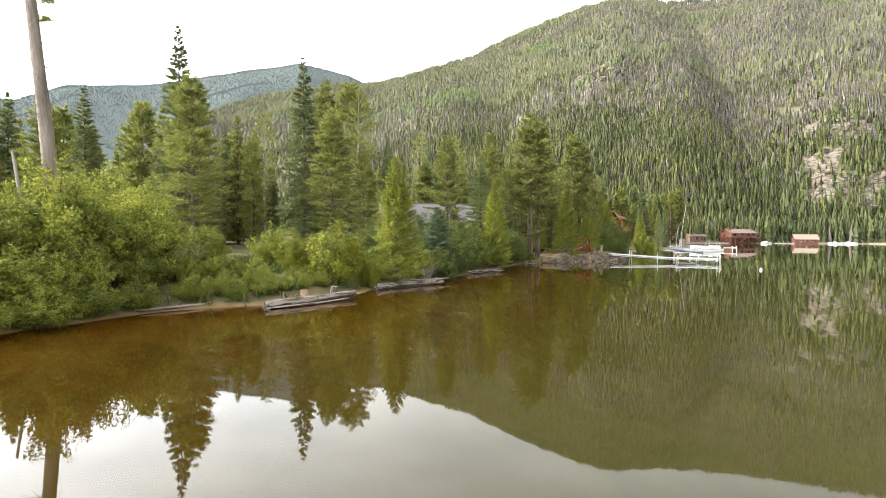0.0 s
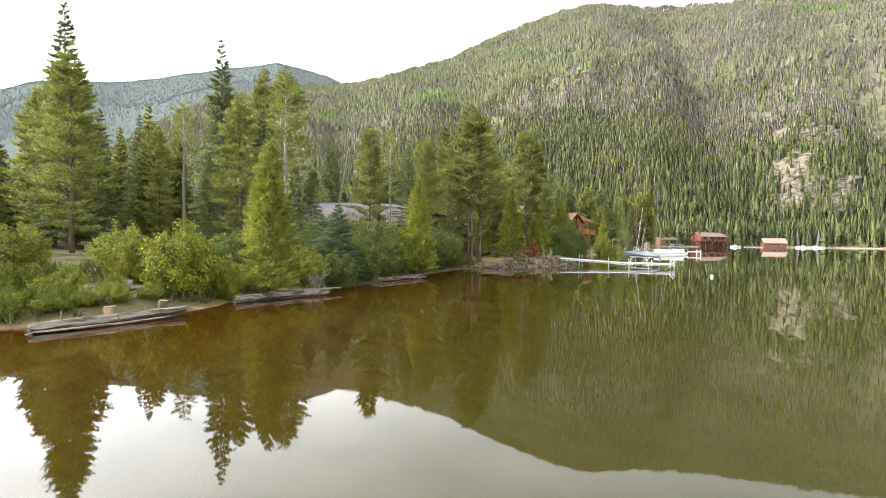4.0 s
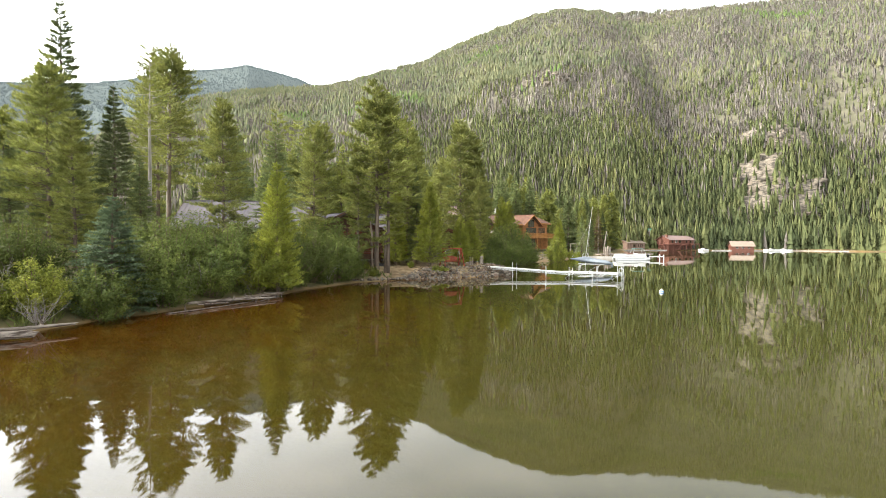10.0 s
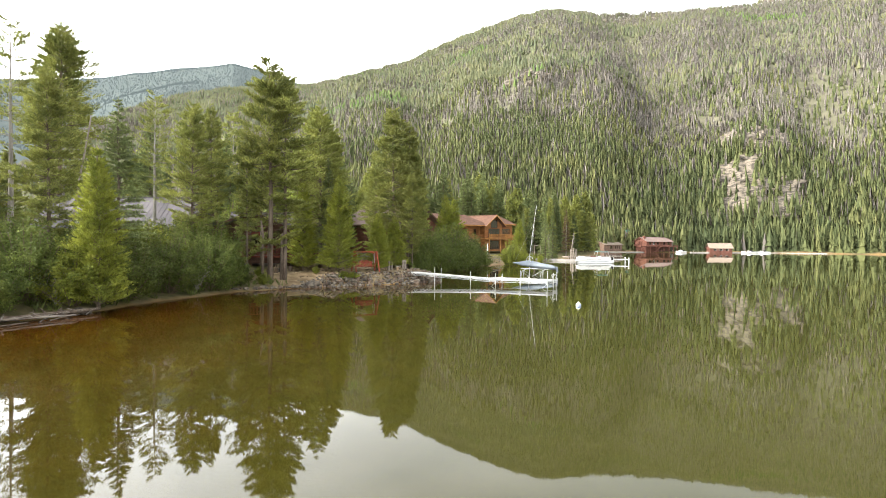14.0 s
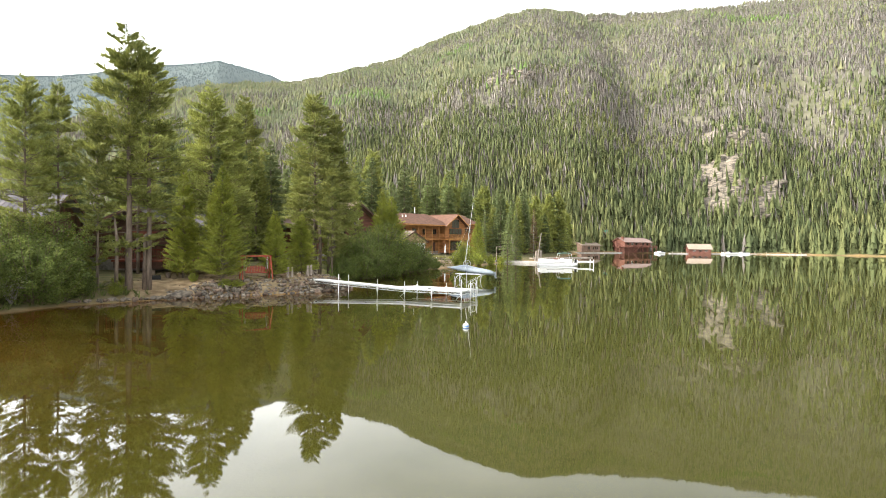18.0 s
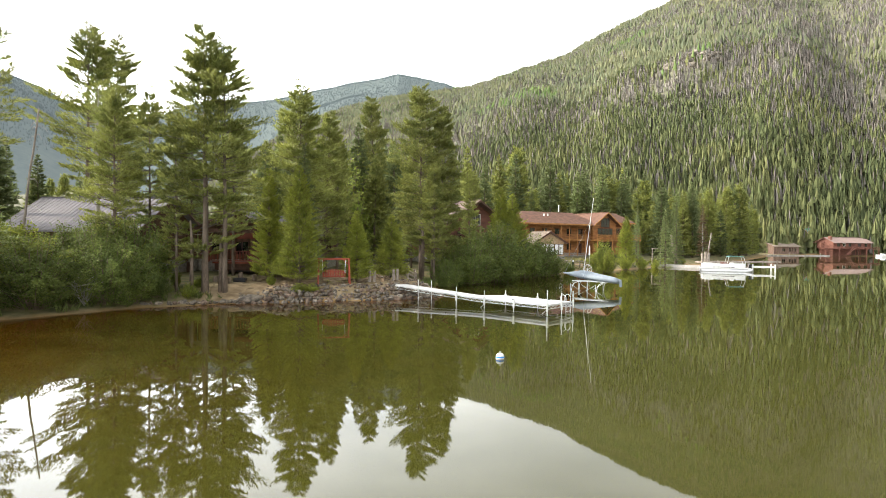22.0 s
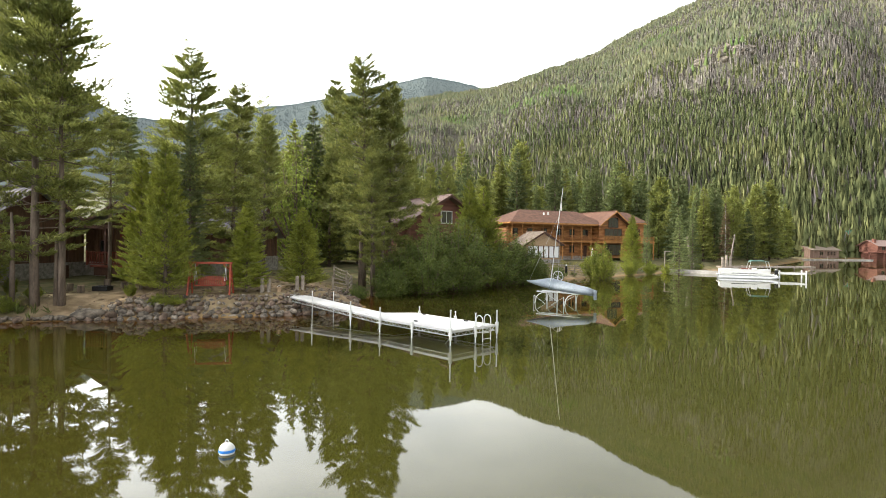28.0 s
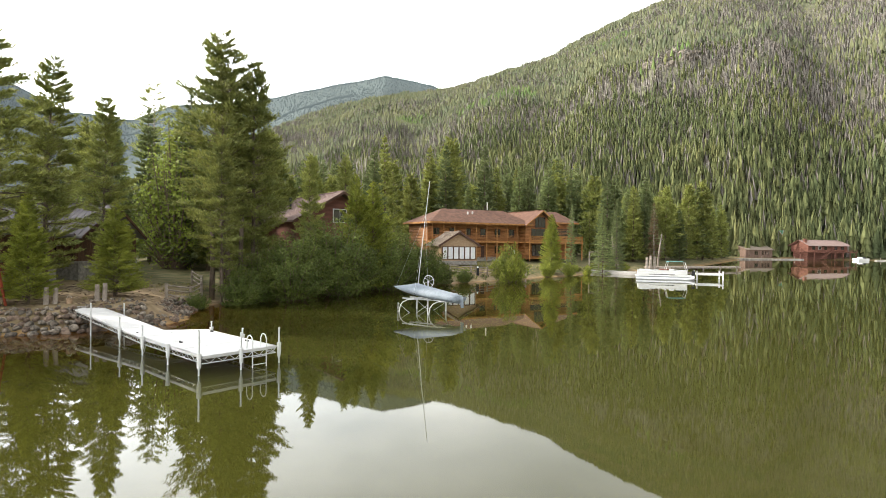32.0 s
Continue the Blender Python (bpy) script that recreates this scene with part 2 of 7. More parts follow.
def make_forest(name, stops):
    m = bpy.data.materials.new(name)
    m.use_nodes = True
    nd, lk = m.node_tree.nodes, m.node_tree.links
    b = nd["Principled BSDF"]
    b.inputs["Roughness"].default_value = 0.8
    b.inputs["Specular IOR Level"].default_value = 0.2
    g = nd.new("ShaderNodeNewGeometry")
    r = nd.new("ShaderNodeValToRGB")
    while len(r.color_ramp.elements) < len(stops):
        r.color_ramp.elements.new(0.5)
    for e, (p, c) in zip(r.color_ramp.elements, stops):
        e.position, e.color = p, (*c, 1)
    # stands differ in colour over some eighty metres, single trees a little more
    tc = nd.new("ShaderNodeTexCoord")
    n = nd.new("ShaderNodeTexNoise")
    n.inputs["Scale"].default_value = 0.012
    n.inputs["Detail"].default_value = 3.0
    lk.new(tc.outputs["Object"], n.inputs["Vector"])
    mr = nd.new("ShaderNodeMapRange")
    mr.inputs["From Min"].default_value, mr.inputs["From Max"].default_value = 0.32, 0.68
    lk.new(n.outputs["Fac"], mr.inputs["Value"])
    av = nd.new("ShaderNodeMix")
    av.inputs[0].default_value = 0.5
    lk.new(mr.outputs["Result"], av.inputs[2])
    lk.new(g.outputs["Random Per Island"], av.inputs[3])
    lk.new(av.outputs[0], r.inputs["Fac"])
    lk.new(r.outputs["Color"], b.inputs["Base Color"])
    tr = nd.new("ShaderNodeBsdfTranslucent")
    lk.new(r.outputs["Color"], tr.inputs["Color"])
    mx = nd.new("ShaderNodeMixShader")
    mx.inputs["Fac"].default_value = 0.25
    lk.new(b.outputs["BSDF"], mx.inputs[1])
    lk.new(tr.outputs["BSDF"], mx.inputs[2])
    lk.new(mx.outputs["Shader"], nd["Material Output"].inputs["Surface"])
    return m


# upper slope: aerial haze is put into these paler, bluer greens
M_FOREST_HAZY = make_forest("hazy_mountain_conifers", ((0.0, (0.1, 0.122, 0.075)), (0.35, (0.135, 0.152, 0.085)), (0.7, (0.175, 0.182, 0.094)), (1.0, (0.22, 0.215, 0.11))))
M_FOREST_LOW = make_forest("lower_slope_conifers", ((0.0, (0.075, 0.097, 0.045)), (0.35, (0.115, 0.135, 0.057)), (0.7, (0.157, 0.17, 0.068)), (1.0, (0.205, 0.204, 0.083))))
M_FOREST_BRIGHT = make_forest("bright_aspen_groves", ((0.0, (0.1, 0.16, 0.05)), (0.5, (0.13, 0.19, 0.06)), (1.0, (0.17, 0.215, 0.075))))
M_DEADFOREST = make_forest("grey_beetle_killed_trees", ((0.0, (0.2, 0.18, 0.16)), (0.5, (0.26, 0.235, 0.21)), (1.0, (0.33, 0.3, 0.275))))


def make_ground():
    m = bpy.data.materials.new("lakeside_ground")
    m.use_nodes = True
    nd, lk = m.node_tree.nodes, m.node_tree.links
    b = nd["Principled BSDF"]
    b.inputs["Roughness"].default_value = 0.95
    b.inputs["Specular IOR Level"].default_value = 0.2
    at = nd.new("ShaderNodeAttribute")
    at.attribute_name = "cover"          # r: bare sand, g: lake bed, b: mountain
    sp = nd.new("ShaderNodeSeparateColor")
    lk.new(at.outputs["Color"], sp.inputs["Color"])
    tc = nd.new("ShaderNodeTexCoord")

    def noisy(scale, c0, c1, p0=0.35, p1=0.65, detail=6):
        n = nd.new("ShaderNodeTexNoise")
        n.inputs["Scale"].default_value = scale
        n.inputs["Detail"].default_value = detail
        lk.new(tc.outputs["Object"], n.inputs["Vector"])
        r = nd.new("ShaderNodeValToRGB")
        r.color_ramp.elements[0].position, r.color_ramp.elements[1].position = p0, p1
        r.color_ramp.elements[0].color, r.color_ramp.elements[1].color = (*c0, 1), (*c1, 1)
        lk.new(n.outputs["Fac"], r.inputs["Fac"])
        return r.outputs["Color"], n.outputs["Fac"]

    def mix(fac, a, c):
        x = nd.new("ShaderNodeMix")
        x.data_type = "RGBA"
        lk.new(fac, x.inputs[0])
        lk.new(a, x.inputs[6])
        lk.new(c, x.inputs[7])
        return x.outputs[2]

    grass, _ = noisy(0.9, (0.07, 0.08, 0.03), (0.17, 0.14, 0.07))
    sand, fine = noisy(1.3, (0.17, 0.11, 0.065), (0.4, 0.29, 0.185))
    bed, _ = noisy(0.5, (0.23, 0.135, 0.045), (0.35, 0.21, 0.075))
    mount, _ = noisy(0.03, (0.1, 0.105, 0.06), (0.16, 0.15, 0.105))
    c = mix(sp.outputs["Red"], grass, sand)
    c = mix(sp.outputs["Blue"], c, mount)
    c = mix(sp.outputs["Green"], c, bed)
    lk.new(c, b.inputs["Base Color"])
    bp = nd.new("ShaderNodeBump")
    bp.inputs["Strength"].default_value = 0.5
    bp.inputs["Distance"].default_value = 0.05
    n = nd.new("ShaderNodeTexNoise")
    n.inputs["Scale"].default_value = 6.0
    n.inputs["Detail"].default_value = 8.0
    lk.new(tc.outputs["Object"], n.inputs["Vector"])
    lk.new(n.outputs["Fac"], bp.inputs["Height"])
    lk.new(bp.outputs["Normal"], b.inputs["Normal"])
    return m


M_GROUND = make_ground()


def make_far(name, c0, c1, haze_glow):
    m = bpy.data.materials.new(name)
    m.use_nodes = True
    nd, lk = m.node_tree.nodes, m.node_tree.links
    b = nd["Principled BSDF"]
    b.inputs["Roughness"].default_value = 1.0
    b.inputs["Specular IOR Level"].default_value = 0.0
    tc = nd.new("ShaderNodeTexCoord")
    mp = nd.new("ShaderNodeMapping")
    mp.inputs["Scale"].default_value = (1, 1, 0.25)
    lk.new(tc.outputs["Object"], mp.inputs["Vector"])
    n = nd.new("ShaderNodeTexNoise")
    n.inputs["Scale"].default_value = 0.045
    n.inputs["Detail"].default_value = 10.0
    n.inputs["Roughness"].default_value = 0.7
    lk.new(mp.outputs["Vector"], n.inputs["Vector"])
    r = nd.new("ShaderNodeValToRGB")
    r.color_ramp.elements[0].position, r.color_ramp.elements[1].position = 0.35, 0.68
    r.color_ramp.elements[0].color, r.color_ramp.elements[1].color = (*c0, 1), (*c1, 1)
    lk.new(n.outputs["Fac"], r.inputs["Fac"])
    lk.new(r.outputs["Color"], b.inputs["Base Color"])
    # aerial haze is added as a faint blue emission of the slopes
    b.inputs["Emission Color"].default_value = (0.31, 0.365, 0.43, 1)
    b.inputs["Emission Strength"].default_value = haze_glow
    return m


# base colours of hills and far trees carry the haze's blue tint too
M_FAR = make_far("distant_hazy_hills", (0.082, 0.1, 0.096), (0.112, 0.13, 0.116), 0.17)
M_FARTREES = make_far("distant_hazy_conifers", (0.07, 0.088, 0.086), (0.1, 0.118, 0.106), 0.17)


def make_water():
    m = bpy.data.materials.new("lake_water")
    m.use_nodes = True
    nd, lk = m.node_tree.nodes, m.node_tree.links
    for n in list(nd):
        nd.remove(n)
    out = nd.new("ShaderNodeOutputMaterial")
    tc = nd.new("ShaderNodeTexCoord")
    mp = nd.new("ShaderNodeMapping")
    lk.new(tc.outputs["Object"], mp.inputs["Vector"])
    mp.inputs["Scale"].default_value = (1.0, 0.6, 1.0)
    n1 = nd.new("ShaderNodeTexNoise")
    n1.inputs["Scale"].default_value = 0.4
    n1.inputs["Detail"].default_value = 1.5
    n2 = nd.new("ShaderNodeTexNoise")
    n2.inputs["Scale"].default_value = 0.05
    lk.new(mp.outputs["Vector"], n1.inputs["Vector"])
    lk.new(mp.outputs["Vector"], n2.inputs["Vector"])
    amp = nd.new("ShaderNodeMapRange")
    amp.inputs["From Min"].default_value, amp.inputs["From Max"].default_value = 0.35, 0.65
    amp.inputs["To Min"].default_value, amp.inputs["To Max"].default_value = 0.35, 1.0
    lk.new(n2.outputs["Fac"], amp.inputs["Value"])
    hm = nd.new("ShaderNodeMath")
    hm.operation = "MULTIPLY"
    lk.new(n1.outputs["Fac"], hm.inputs[0])
    lk.new(amp.outputs["Result"], hm.inputs[1])
    bp = nd.new("ShaderNodeBump")
    bp.inputs["Strength"].default_value = 1.0
    bp.inputs["Distance"].default_value = 0.006
    lk.new(hm.outputs["Value"], bp.inputs["Height"])
    gl = nd.new("ShaderNodeBsdfGlossy")
    gl.inputs["Roughness"].default_value = 0.02
    gl.inputs["Color"].default_value = (1, 1, 1, 1)
    lk.new(bp.outputs["Normal"], gl.inputs["Normal"])
    fr = nd.new("ShaderNodeFresnel")
    fr.inputs["IOR"].default_value = 1.33
    lk.new(bp.outputs["Normal"], fr.inputs["Normal"])
    df = nd.new("ShaderNodeBsdfDiffuse")
    df.inputs["Color"].default_value = (0.037, 0.037, 0.007, 1)
    tp = nd.new("ShaderNodeBsdfTransparent")
    tp.inputs["Color"].default_value = (0.68, 0.5, 0.18, 1)
    at = nd.new("ShaderNodeAttribute")
    at.attribute_name = "murk"
    mb = nd.new("ShaderNodeMixShader")
    lk.new(at.outputs["Fac"], mb.inputs["Fac"])
    lk.new(tp.outputs["BSDF"], mb.inputs[1])
    lk.new(df.outputs["BSDF"], mb.inputs[2])
    mx = nd.new("ShaderNodeMixShader")
    lk.new(fr.outputs["Fac"], mx.inputs["Fac"])
    lk.new(mb.outputs["Shader"], mx.inputs[1])
    lk.new(gl.outputs["BSDF"], mx.inputs[2])
    lk.new(mx.outputs["Shader"], out.inputs["Surface"])
    return m


M_WATER = make_water()

# ---- mesh helpers ----
def from_arrays(name, verts, faces, mat, parent=None, label="", smooth=False):
    """One mesh object from numpy arrays: verts (n, 3), faces (m, 3 or 4)."""
    verts, faces = np.asarray(verts, np.float32), np.asarray(faces, np.int32)
    me = bpy.data.meshes.new(name)
    k = faces.shape[1]
    me.vertices.add(len(verts))
    me.vertices.foreach_set("co", verts.ravel())
    me.loops.add(faces.size)
    me.loops.foreach_set("vertex_index", faces.ravel())
    me.polygons.add(len(faces))
    me.polygons.foreach_set("loop_start", np.arange(0, faces.size, k, dtype=np.int32))
    me.polygons.foreach_set("loop_total", np.full(len(faces), k, np.int32))
    if smooth:
        me.polygons.foreach_set("use_smooth", np.ones(len(faces), bool))
    me.materials.append(mat)
    me.update(calc_edges=True)
    ob = new(name, me)
    ob.parent = parent
    if label:
        ob["label"] = label
    return ob


class Geo:
    """Gathers simple solids into one mesh."""

    def __init__(self):
        self.v, self.f = [], []

    def add(self, verts, faces):
        o = len(self.v)
        self.v += [tuple(p) for p in verts]
        self.f += [tuple(o + i for i in f) for f in faces]
        return self

    def box(self, c, s, m=None, c0=0.0):
        x, y, z = (d / 2 for d in s)
        b = min(x, y, z) * c0
        pts = []
        if b <= 0:
            pts = [Vector((sx * x, sy * y, sz * z)) for sx in (-1, 1) for sy in (-1, 1) for sz in (-1, 1)]
            fs = [(0, 1, 3, 2), (4, 6, 7, 5), (0, 4, 5, 1), (2, 3, 7, 6), (0, 2, 6, 4), (1, 5, 7, 3)]
        else:
            for sx in (-1, 1):
                for sy in (-1, 1):
                    for sz in (-1, 1):
                        pts += [Vector((sx * x, sy * (y - b), sz * (z - b))), Vector((sx * (x - b), sy * y, sz * (z - b))), Vector((sx * (x - b), sy * (y - b), sz * z))]
            i = lambda a, q, r, k: (a * 4 + q * 2 + r) * 3 + k  # noqa: E731
            fs = []
            for a in (0, 1):
                fs.append((i(a, 0, 0, 0), i(a, 1, 0, 0), i(a, 1, 1, 0), i(a, 0, 1, 0))[:: 1 if a else -1])
                fs.append((i(0, a, 0, 1), i(0, a, 1, 1), i(1, a, 1, 1), i(1, a, 0, 1))[:: 1 if a else -1])
                fs.append((i(0, 0, a, 2), i(1, 0, a, 2), i(1, 1, a, 2), i(0, 1, a, 2))[:: 1 if a else -1])
            for q in (0, 1):
                for r in (0, 1):
                    fs.append((i(0, q, r, 1), i(1, q, r, 1), i(1, q, r, 2), i(0, q, r, 2)))
                    fs.append((i(q, 0, r, 0), i(q, 1, r, 0), i(q, 1, r, 2), i(q, 0, r, 2)))
                    fs.append((i(q, r, 0, 0), i(q, r, 1, 0), i(q, r, 1, 1), i(q, r, 0, 1)))
                    fs += [(i(q, r, 0, 0), i(q, r, 0, 1), i(q, r, 0, 2)), (i(q, r, 1, 0), i(q, r, 1, 1), i(q, r, 1, 2))]
        if m is not None:
            pts = [m @ p for p in pts]
        return self.add([p + Vector(c) for p in pts], fs)

    def bar(self, p0, p1, w, h=None, c0=0.0):
        """A square bar from p0 to p1."""
        p0, p1 = Vector(p0), Vector(p1)
        d = p1 - p0
        q = d.to_track_quat("X", "Z").to_matrix()
        return self.box((p0 + p1) / 2, (d.length, w, h or w), q, c0)

    def tube(self, pts, r, n=8, r1=None, cap=True):
        pts = [Vector(p) for p in pts]
        r1 = r if r1 is None else r1
        o, rings = len(self.v), len(pts)
        for k, p in enumerate(pts):
            d = (pts[min(k + 1, rings - 1)] - pts[max(k - 1, 0)]).normalized()
            q = Vector((0, 0, 1)).rotation_difference(d) if k == 0 else last.rotation_difference(d) @ q
            last = d
            rr = r + (r1 - r) * k / max(1, rings - 1)
            for j in range(n):
                a = 2 * math.pi * j / n
                self.v.append(tuple(p + q @ Vector((rr * math.cos(a), rr * math.sin(a), 0))))
        for k in range(rings - 1):
            for j in range(n):
                a, b = o + k * n + j, o + k * n + (j + 1) % n
                self.f.append((a, b, b + n, a + n))
        if cap:
            self.f.append(tuple(o + j for j in reversed(range(n))))
            self.f.append(tuple(o + (rings - 1) * n + j for j in range(n)))
        return self

    def prism(self, poly, d):
        """A polygon pushed along d."""
        n = len(poly)
        a, b = [Vector(p) for p in poly], [Vector(p) + Vector(d) for p in poly]
        return self.add(a + b, [tuple(reversed(range(n))), tuple(range(n, 2 * n))] + [(i, (i + 1) % n, n + (i + 1) % n, n + i) for i in range(n)])


def part(name, geo, mat, parent=None, label="", smooth=False):
    me = bpy.data.meshes.new(name)
    me.from_pydata(geo.v, [], geo.f)
    bm = bmesh.new()
    bm.from_mesh(me)
    bmesh.ops.recalc_face_normals(bm, faces=bm.faces)
    bm.to_mesh(me)
    bm.free()
    me.materials.append(mat)
    if smooth:
        me.polygons.foreach_set("use_smooth", [True] * len(me.polygons))
    ob = new(name, me)
    ob.parent = parent
    if label:
        ob["label"] = label
    return ob


def thing(name, m, label, category, group="", kind=""):
    e = new(name)
    e.empty_display_size = 0.2
    e.matrix_basis = m
    return tagged(e, label, category, group, kind)


# ---- the lake's outline and the lie of the land ----
SHORE = np.array([
    (-36, -22), (-24, 0), (-18.8, 11), (-16.9, 17), (-15.2, 20), (-13.8, 23.6), (-11.5, 24.8), (-9.4, 25.3), (-7.7, 27), (-6.4, 29.3), (-5.6, 32), (-5.0, 34.6),
    (-3.2, 36.9), (-1.5, 39.6), (1.2, 46.5), (3.4, 50.5), (5.4, 55), (7.2, 60.5), (10, 66.3), (13.5, 68.7), (15.6, 70.4), (17.6, 71.4), (21, 73.4),
    (24.8, 75.4), (27.2, 78), (27, 80.4), (25.3, 83.2), (24.3, 88), (24.5, 91.5), (26.2, 95), (28.4, 99), (31, 104.5), (34.5, 110), (39.5, 115.5), (43, 121.5),
    (47, 127), (54.5, 137), (56.6, 144.4), (61, 149), (69, 157), (89, 193), (106, 228), (120, 262), (148, 276), (186, 279), (214, 270), (234, 262),
    (300, 222), (405, 150), (520, 80), (600, -60), (560, -250), (300, -420), (0, -420), (-150, -260), (-90, -110), (-45, -40)], float)


def shore_distance(px, py):
    """Metres to the shoreline, positive on land, negative in the lake."""
    best = np.full(px.shape, 1e9)
    inside = np.zeros(px.shape, bool)
    n = len(SHORE)
    for i in range(n):
        (ax, ay), (bx, by) = SHORE[i], SHORE[(i + 1) % n]
        dx, dy = bx - ax, by - ay
        t = np.clip(((px - ax) * dx + (py - ay) * dy) / (dx * dx + dy * dy), 0, 1)
        best = np.minimum(best, np.hypot(px - ax - t * dx, py - ay - t * dy))
        cross = ((ay > py) != (by > py)) & (px < (bx - ax) * (py - ay) / (by - ay + 1e-12) + ax)
        inside ^= cross
    return np.where(inside, -best, best)


def wave(x, y, s, seed=0.0):
    """Smooth pseudo-noise between -1 and 1."""
    x, y = x / s + seed * 1.7, y / s - seed * 2.3
    return (np.sin(x * 1.3 + 1.7 * np.sin(y * 0.9 + seed)) + np.sin(y * 1.7 + 1.3 * np.sin(x * 1.1 - seed)) + np.sin((x + y) * 0.8 + seed)) / 3


MID = (20.0, 25.0)
RIDGE_R = 1320.0
RIDGE = ((-180, 5), (-100, 6), (-60, 3), (-34, 4), (-28, 8), (-24, 11.2), (-20, 13), (-16, 14), (-12, 14.8), (-7.5, 15.2), (-5, 15.7), (-1, 17), (2.8, 18), (6.5, 19.6), (10.3, 20.9), (14, 22),
         (17, 22.3), (23, 21.6), (28, 21.2), (33, 20.8), (38, 20.7), (50, 19), (70, 15), (100, 9), (180, 5))
FOOT = ((-180, 700), (-60, 480), (-20, 420), (-5, 300), (8, 260), (18, 270), (28, 300), (34, 335), (45, 350), (60, 480), (90, 700), (180, 700))
FAR_R = 2700.0
FAR_RIDGE = ((-180, 5), (-80, 7), (-60, 10), (-54, 11.6), (-51.5, 13.4), (-49.3, 13.5), (-46.6, 12.7), (-43, 11), (-38, 10.8), (-34.5, 12.5), (-32.5, 12.8),
             (-28, 13.4), (-24, 14.5), (-20, 15.6), (-16, 16.4), (-14.5, 16.8), (-12, 16.4), (-9.5, 15.9), (-6, 14.5), (0, 12), (20, 10), (60, 8), (180, 5))


def table(rows, x):
    a, b = zip(*rows)
    return np.interp(x, a, b)


def mountain(px, py):
    r = np.hypot(px - MID[0], py - MID[1])
    az = np.degrees(np.arctan2(px - MID[0], py - MID[1]))
    top = RIDGE_R * np.tan(np.radians(table(RIDGE, az)))
    foot = table(FOOT, az)
    s = np.clip((r - foot) / (RIDGE_R - foot), 0, 1)
    h = top * s ** 0.94
    body = 4 * s * (1 - s)
    h = h + body * (26 * wave(az * 60, r * 0.35, 150, 1.0) + 12 * wave(px, py, 60, 2.0)) + 5 * s * wave(az * 60, r, 25, 3.0)
    h = h + 26 * np.exp(-((az - 36.5) / 5.0) ** 2 - ((r - 415) / 60) ** 2) + 16 * np.exp(-((az - 15.5) / 3.0) ** 2 - ((r - 540) / 60) ** 2)
    return np.where(r > RIDGE_R, h * np.clip(1 - (r - RIDGE_R) / 2600, 0, 1), h), r, az, s


def smooth(a, b, x):
    t = np.clip((x - a) / (b - a), 0, 1)
    return t * t * (3 - 2 * t)


def land_height(px, py):
    px, py = np.asarray(px, float), np.asarray(py, float)
    d = shore_distance(px, py)
    d = d + 0.35 * wave(px, py, 1.6, 5.0) * smooth(60, 20, np.abs(d))
    mh, r, az, s = mountain(px, py)
    point = smooth(13, 17, px) * smooth(68, 70, py) * smooth(29, 27, px) * smooth(86, 81, py)   # the walled point
    bank = np.interp(d, (0, 0.6, 1.5, 4, 10, 40, 120), (0.02, 0.16, 0.42, 1.0, 1.35, 2.2, 4.0))
    wall = np.interp(d, (0, 0.5, 1.3, 2.0, 6, 15, 40, 120), (0.05, 0.4, 1.0, 1.15, 1.3, 1.6, 2.2, 4.0))
    up = bank * (1 - point) + wall * point + 0.06 * wave(px, py, 2.3, 6.0) * smooth(1, 4, d)
    down = np.interp(-d, (0, 1, 5, 12, 30, 80), (0, 0.12, 0.5, 1.2, 3.0, 7.0))
    z = np.where(d > 0, up, -down)
    z = z + mh * smooth(0, 45, d)
    return z, d, r, az, s


def ground_z(x, y):
    return float(land_height(np.array([x]), np.array([y]))[0][0])


def axis(lo, hi, step, far_lo, far_hi, grow=1.085):
    mid = list(np.arange(lo, hi + 1e-6, step))
    a, d = lo, step
    left = []
    while a > far_lo:
        d *= grow
        a -= d
        left.append(a)
    b, d = hi, step
    right = []
    while b < far_hi:
        d *= grow
        b += d
        right.append(b)
    return np.array(left[::-1] + mid + right)


def build_ground():
    xs, ys = axis(-30, 64, 0.8, -4200, 4200, 1.075), axis(10, 148, 0.8, -4200, 4200, 1.06)
    gx, gy = np.meshgrid(xs, ys)
    z, d, r, az, s = land_height(gx.ravel(), gy.ravel())
    nx, ny = len(xs), len(ys)
    i = (np.arange(ny - 1)[:, None] * nx + np.arange(nx - 1)[None]).ravel()
    ob = from_arrays("ground", np.stack([gx.ravel(), gy.ravel(), z], 1), np.stack([i, i + 1, i + nx + 1, i + nx], 1), M_GROUND, smooth=True)
    x, y = gx.ravel(), gy.ravel()
    open_beach = smooth(-12, -9, x) * smooth(-1, -4, x) * smooth(24, 26, y) * smooth(40, 37, y)
    sand = np.clip(smooth(0.9, 0.2, d) * (0.3 + 0.5 * smooth(18, 26, x)) + 0.15 * open_beach * smooth(1.5, 0.7, d), 0, 1)
    yard = smooth(9, 13, x) * smooth(30, 27, x) * smooth(66, 70, y) * smooth(92, 86, y)
    beach = smooth(36, 40, x) * smooth(52, 48, x) * smooth(114, 117, y) * smooth(132, 126, y)
    sand = np.clip(np.maximum(sand, 0.85 * np.maximum(yard, beach) * (0.8 + 0.3 * wave(x, y, 3.0, 8.0))), 0, 1)
    col = np.ones((len(x), 4), np.float32)
    col[:, 0], col[:, 1], col[:, 2] = sand, smooth(0.06, -0.06, z), smooth(0.02, 0.12, s)
    ca = ob.data.color_attributes.new("cover", "FLOAT_COLOR", "POINT")
    ca.data.foreach_set("color", col.ravel())
    tagged(ob, "grassy lakeside ground rising into forested mountain slopes", "ground", kind="structure")


build_ground()


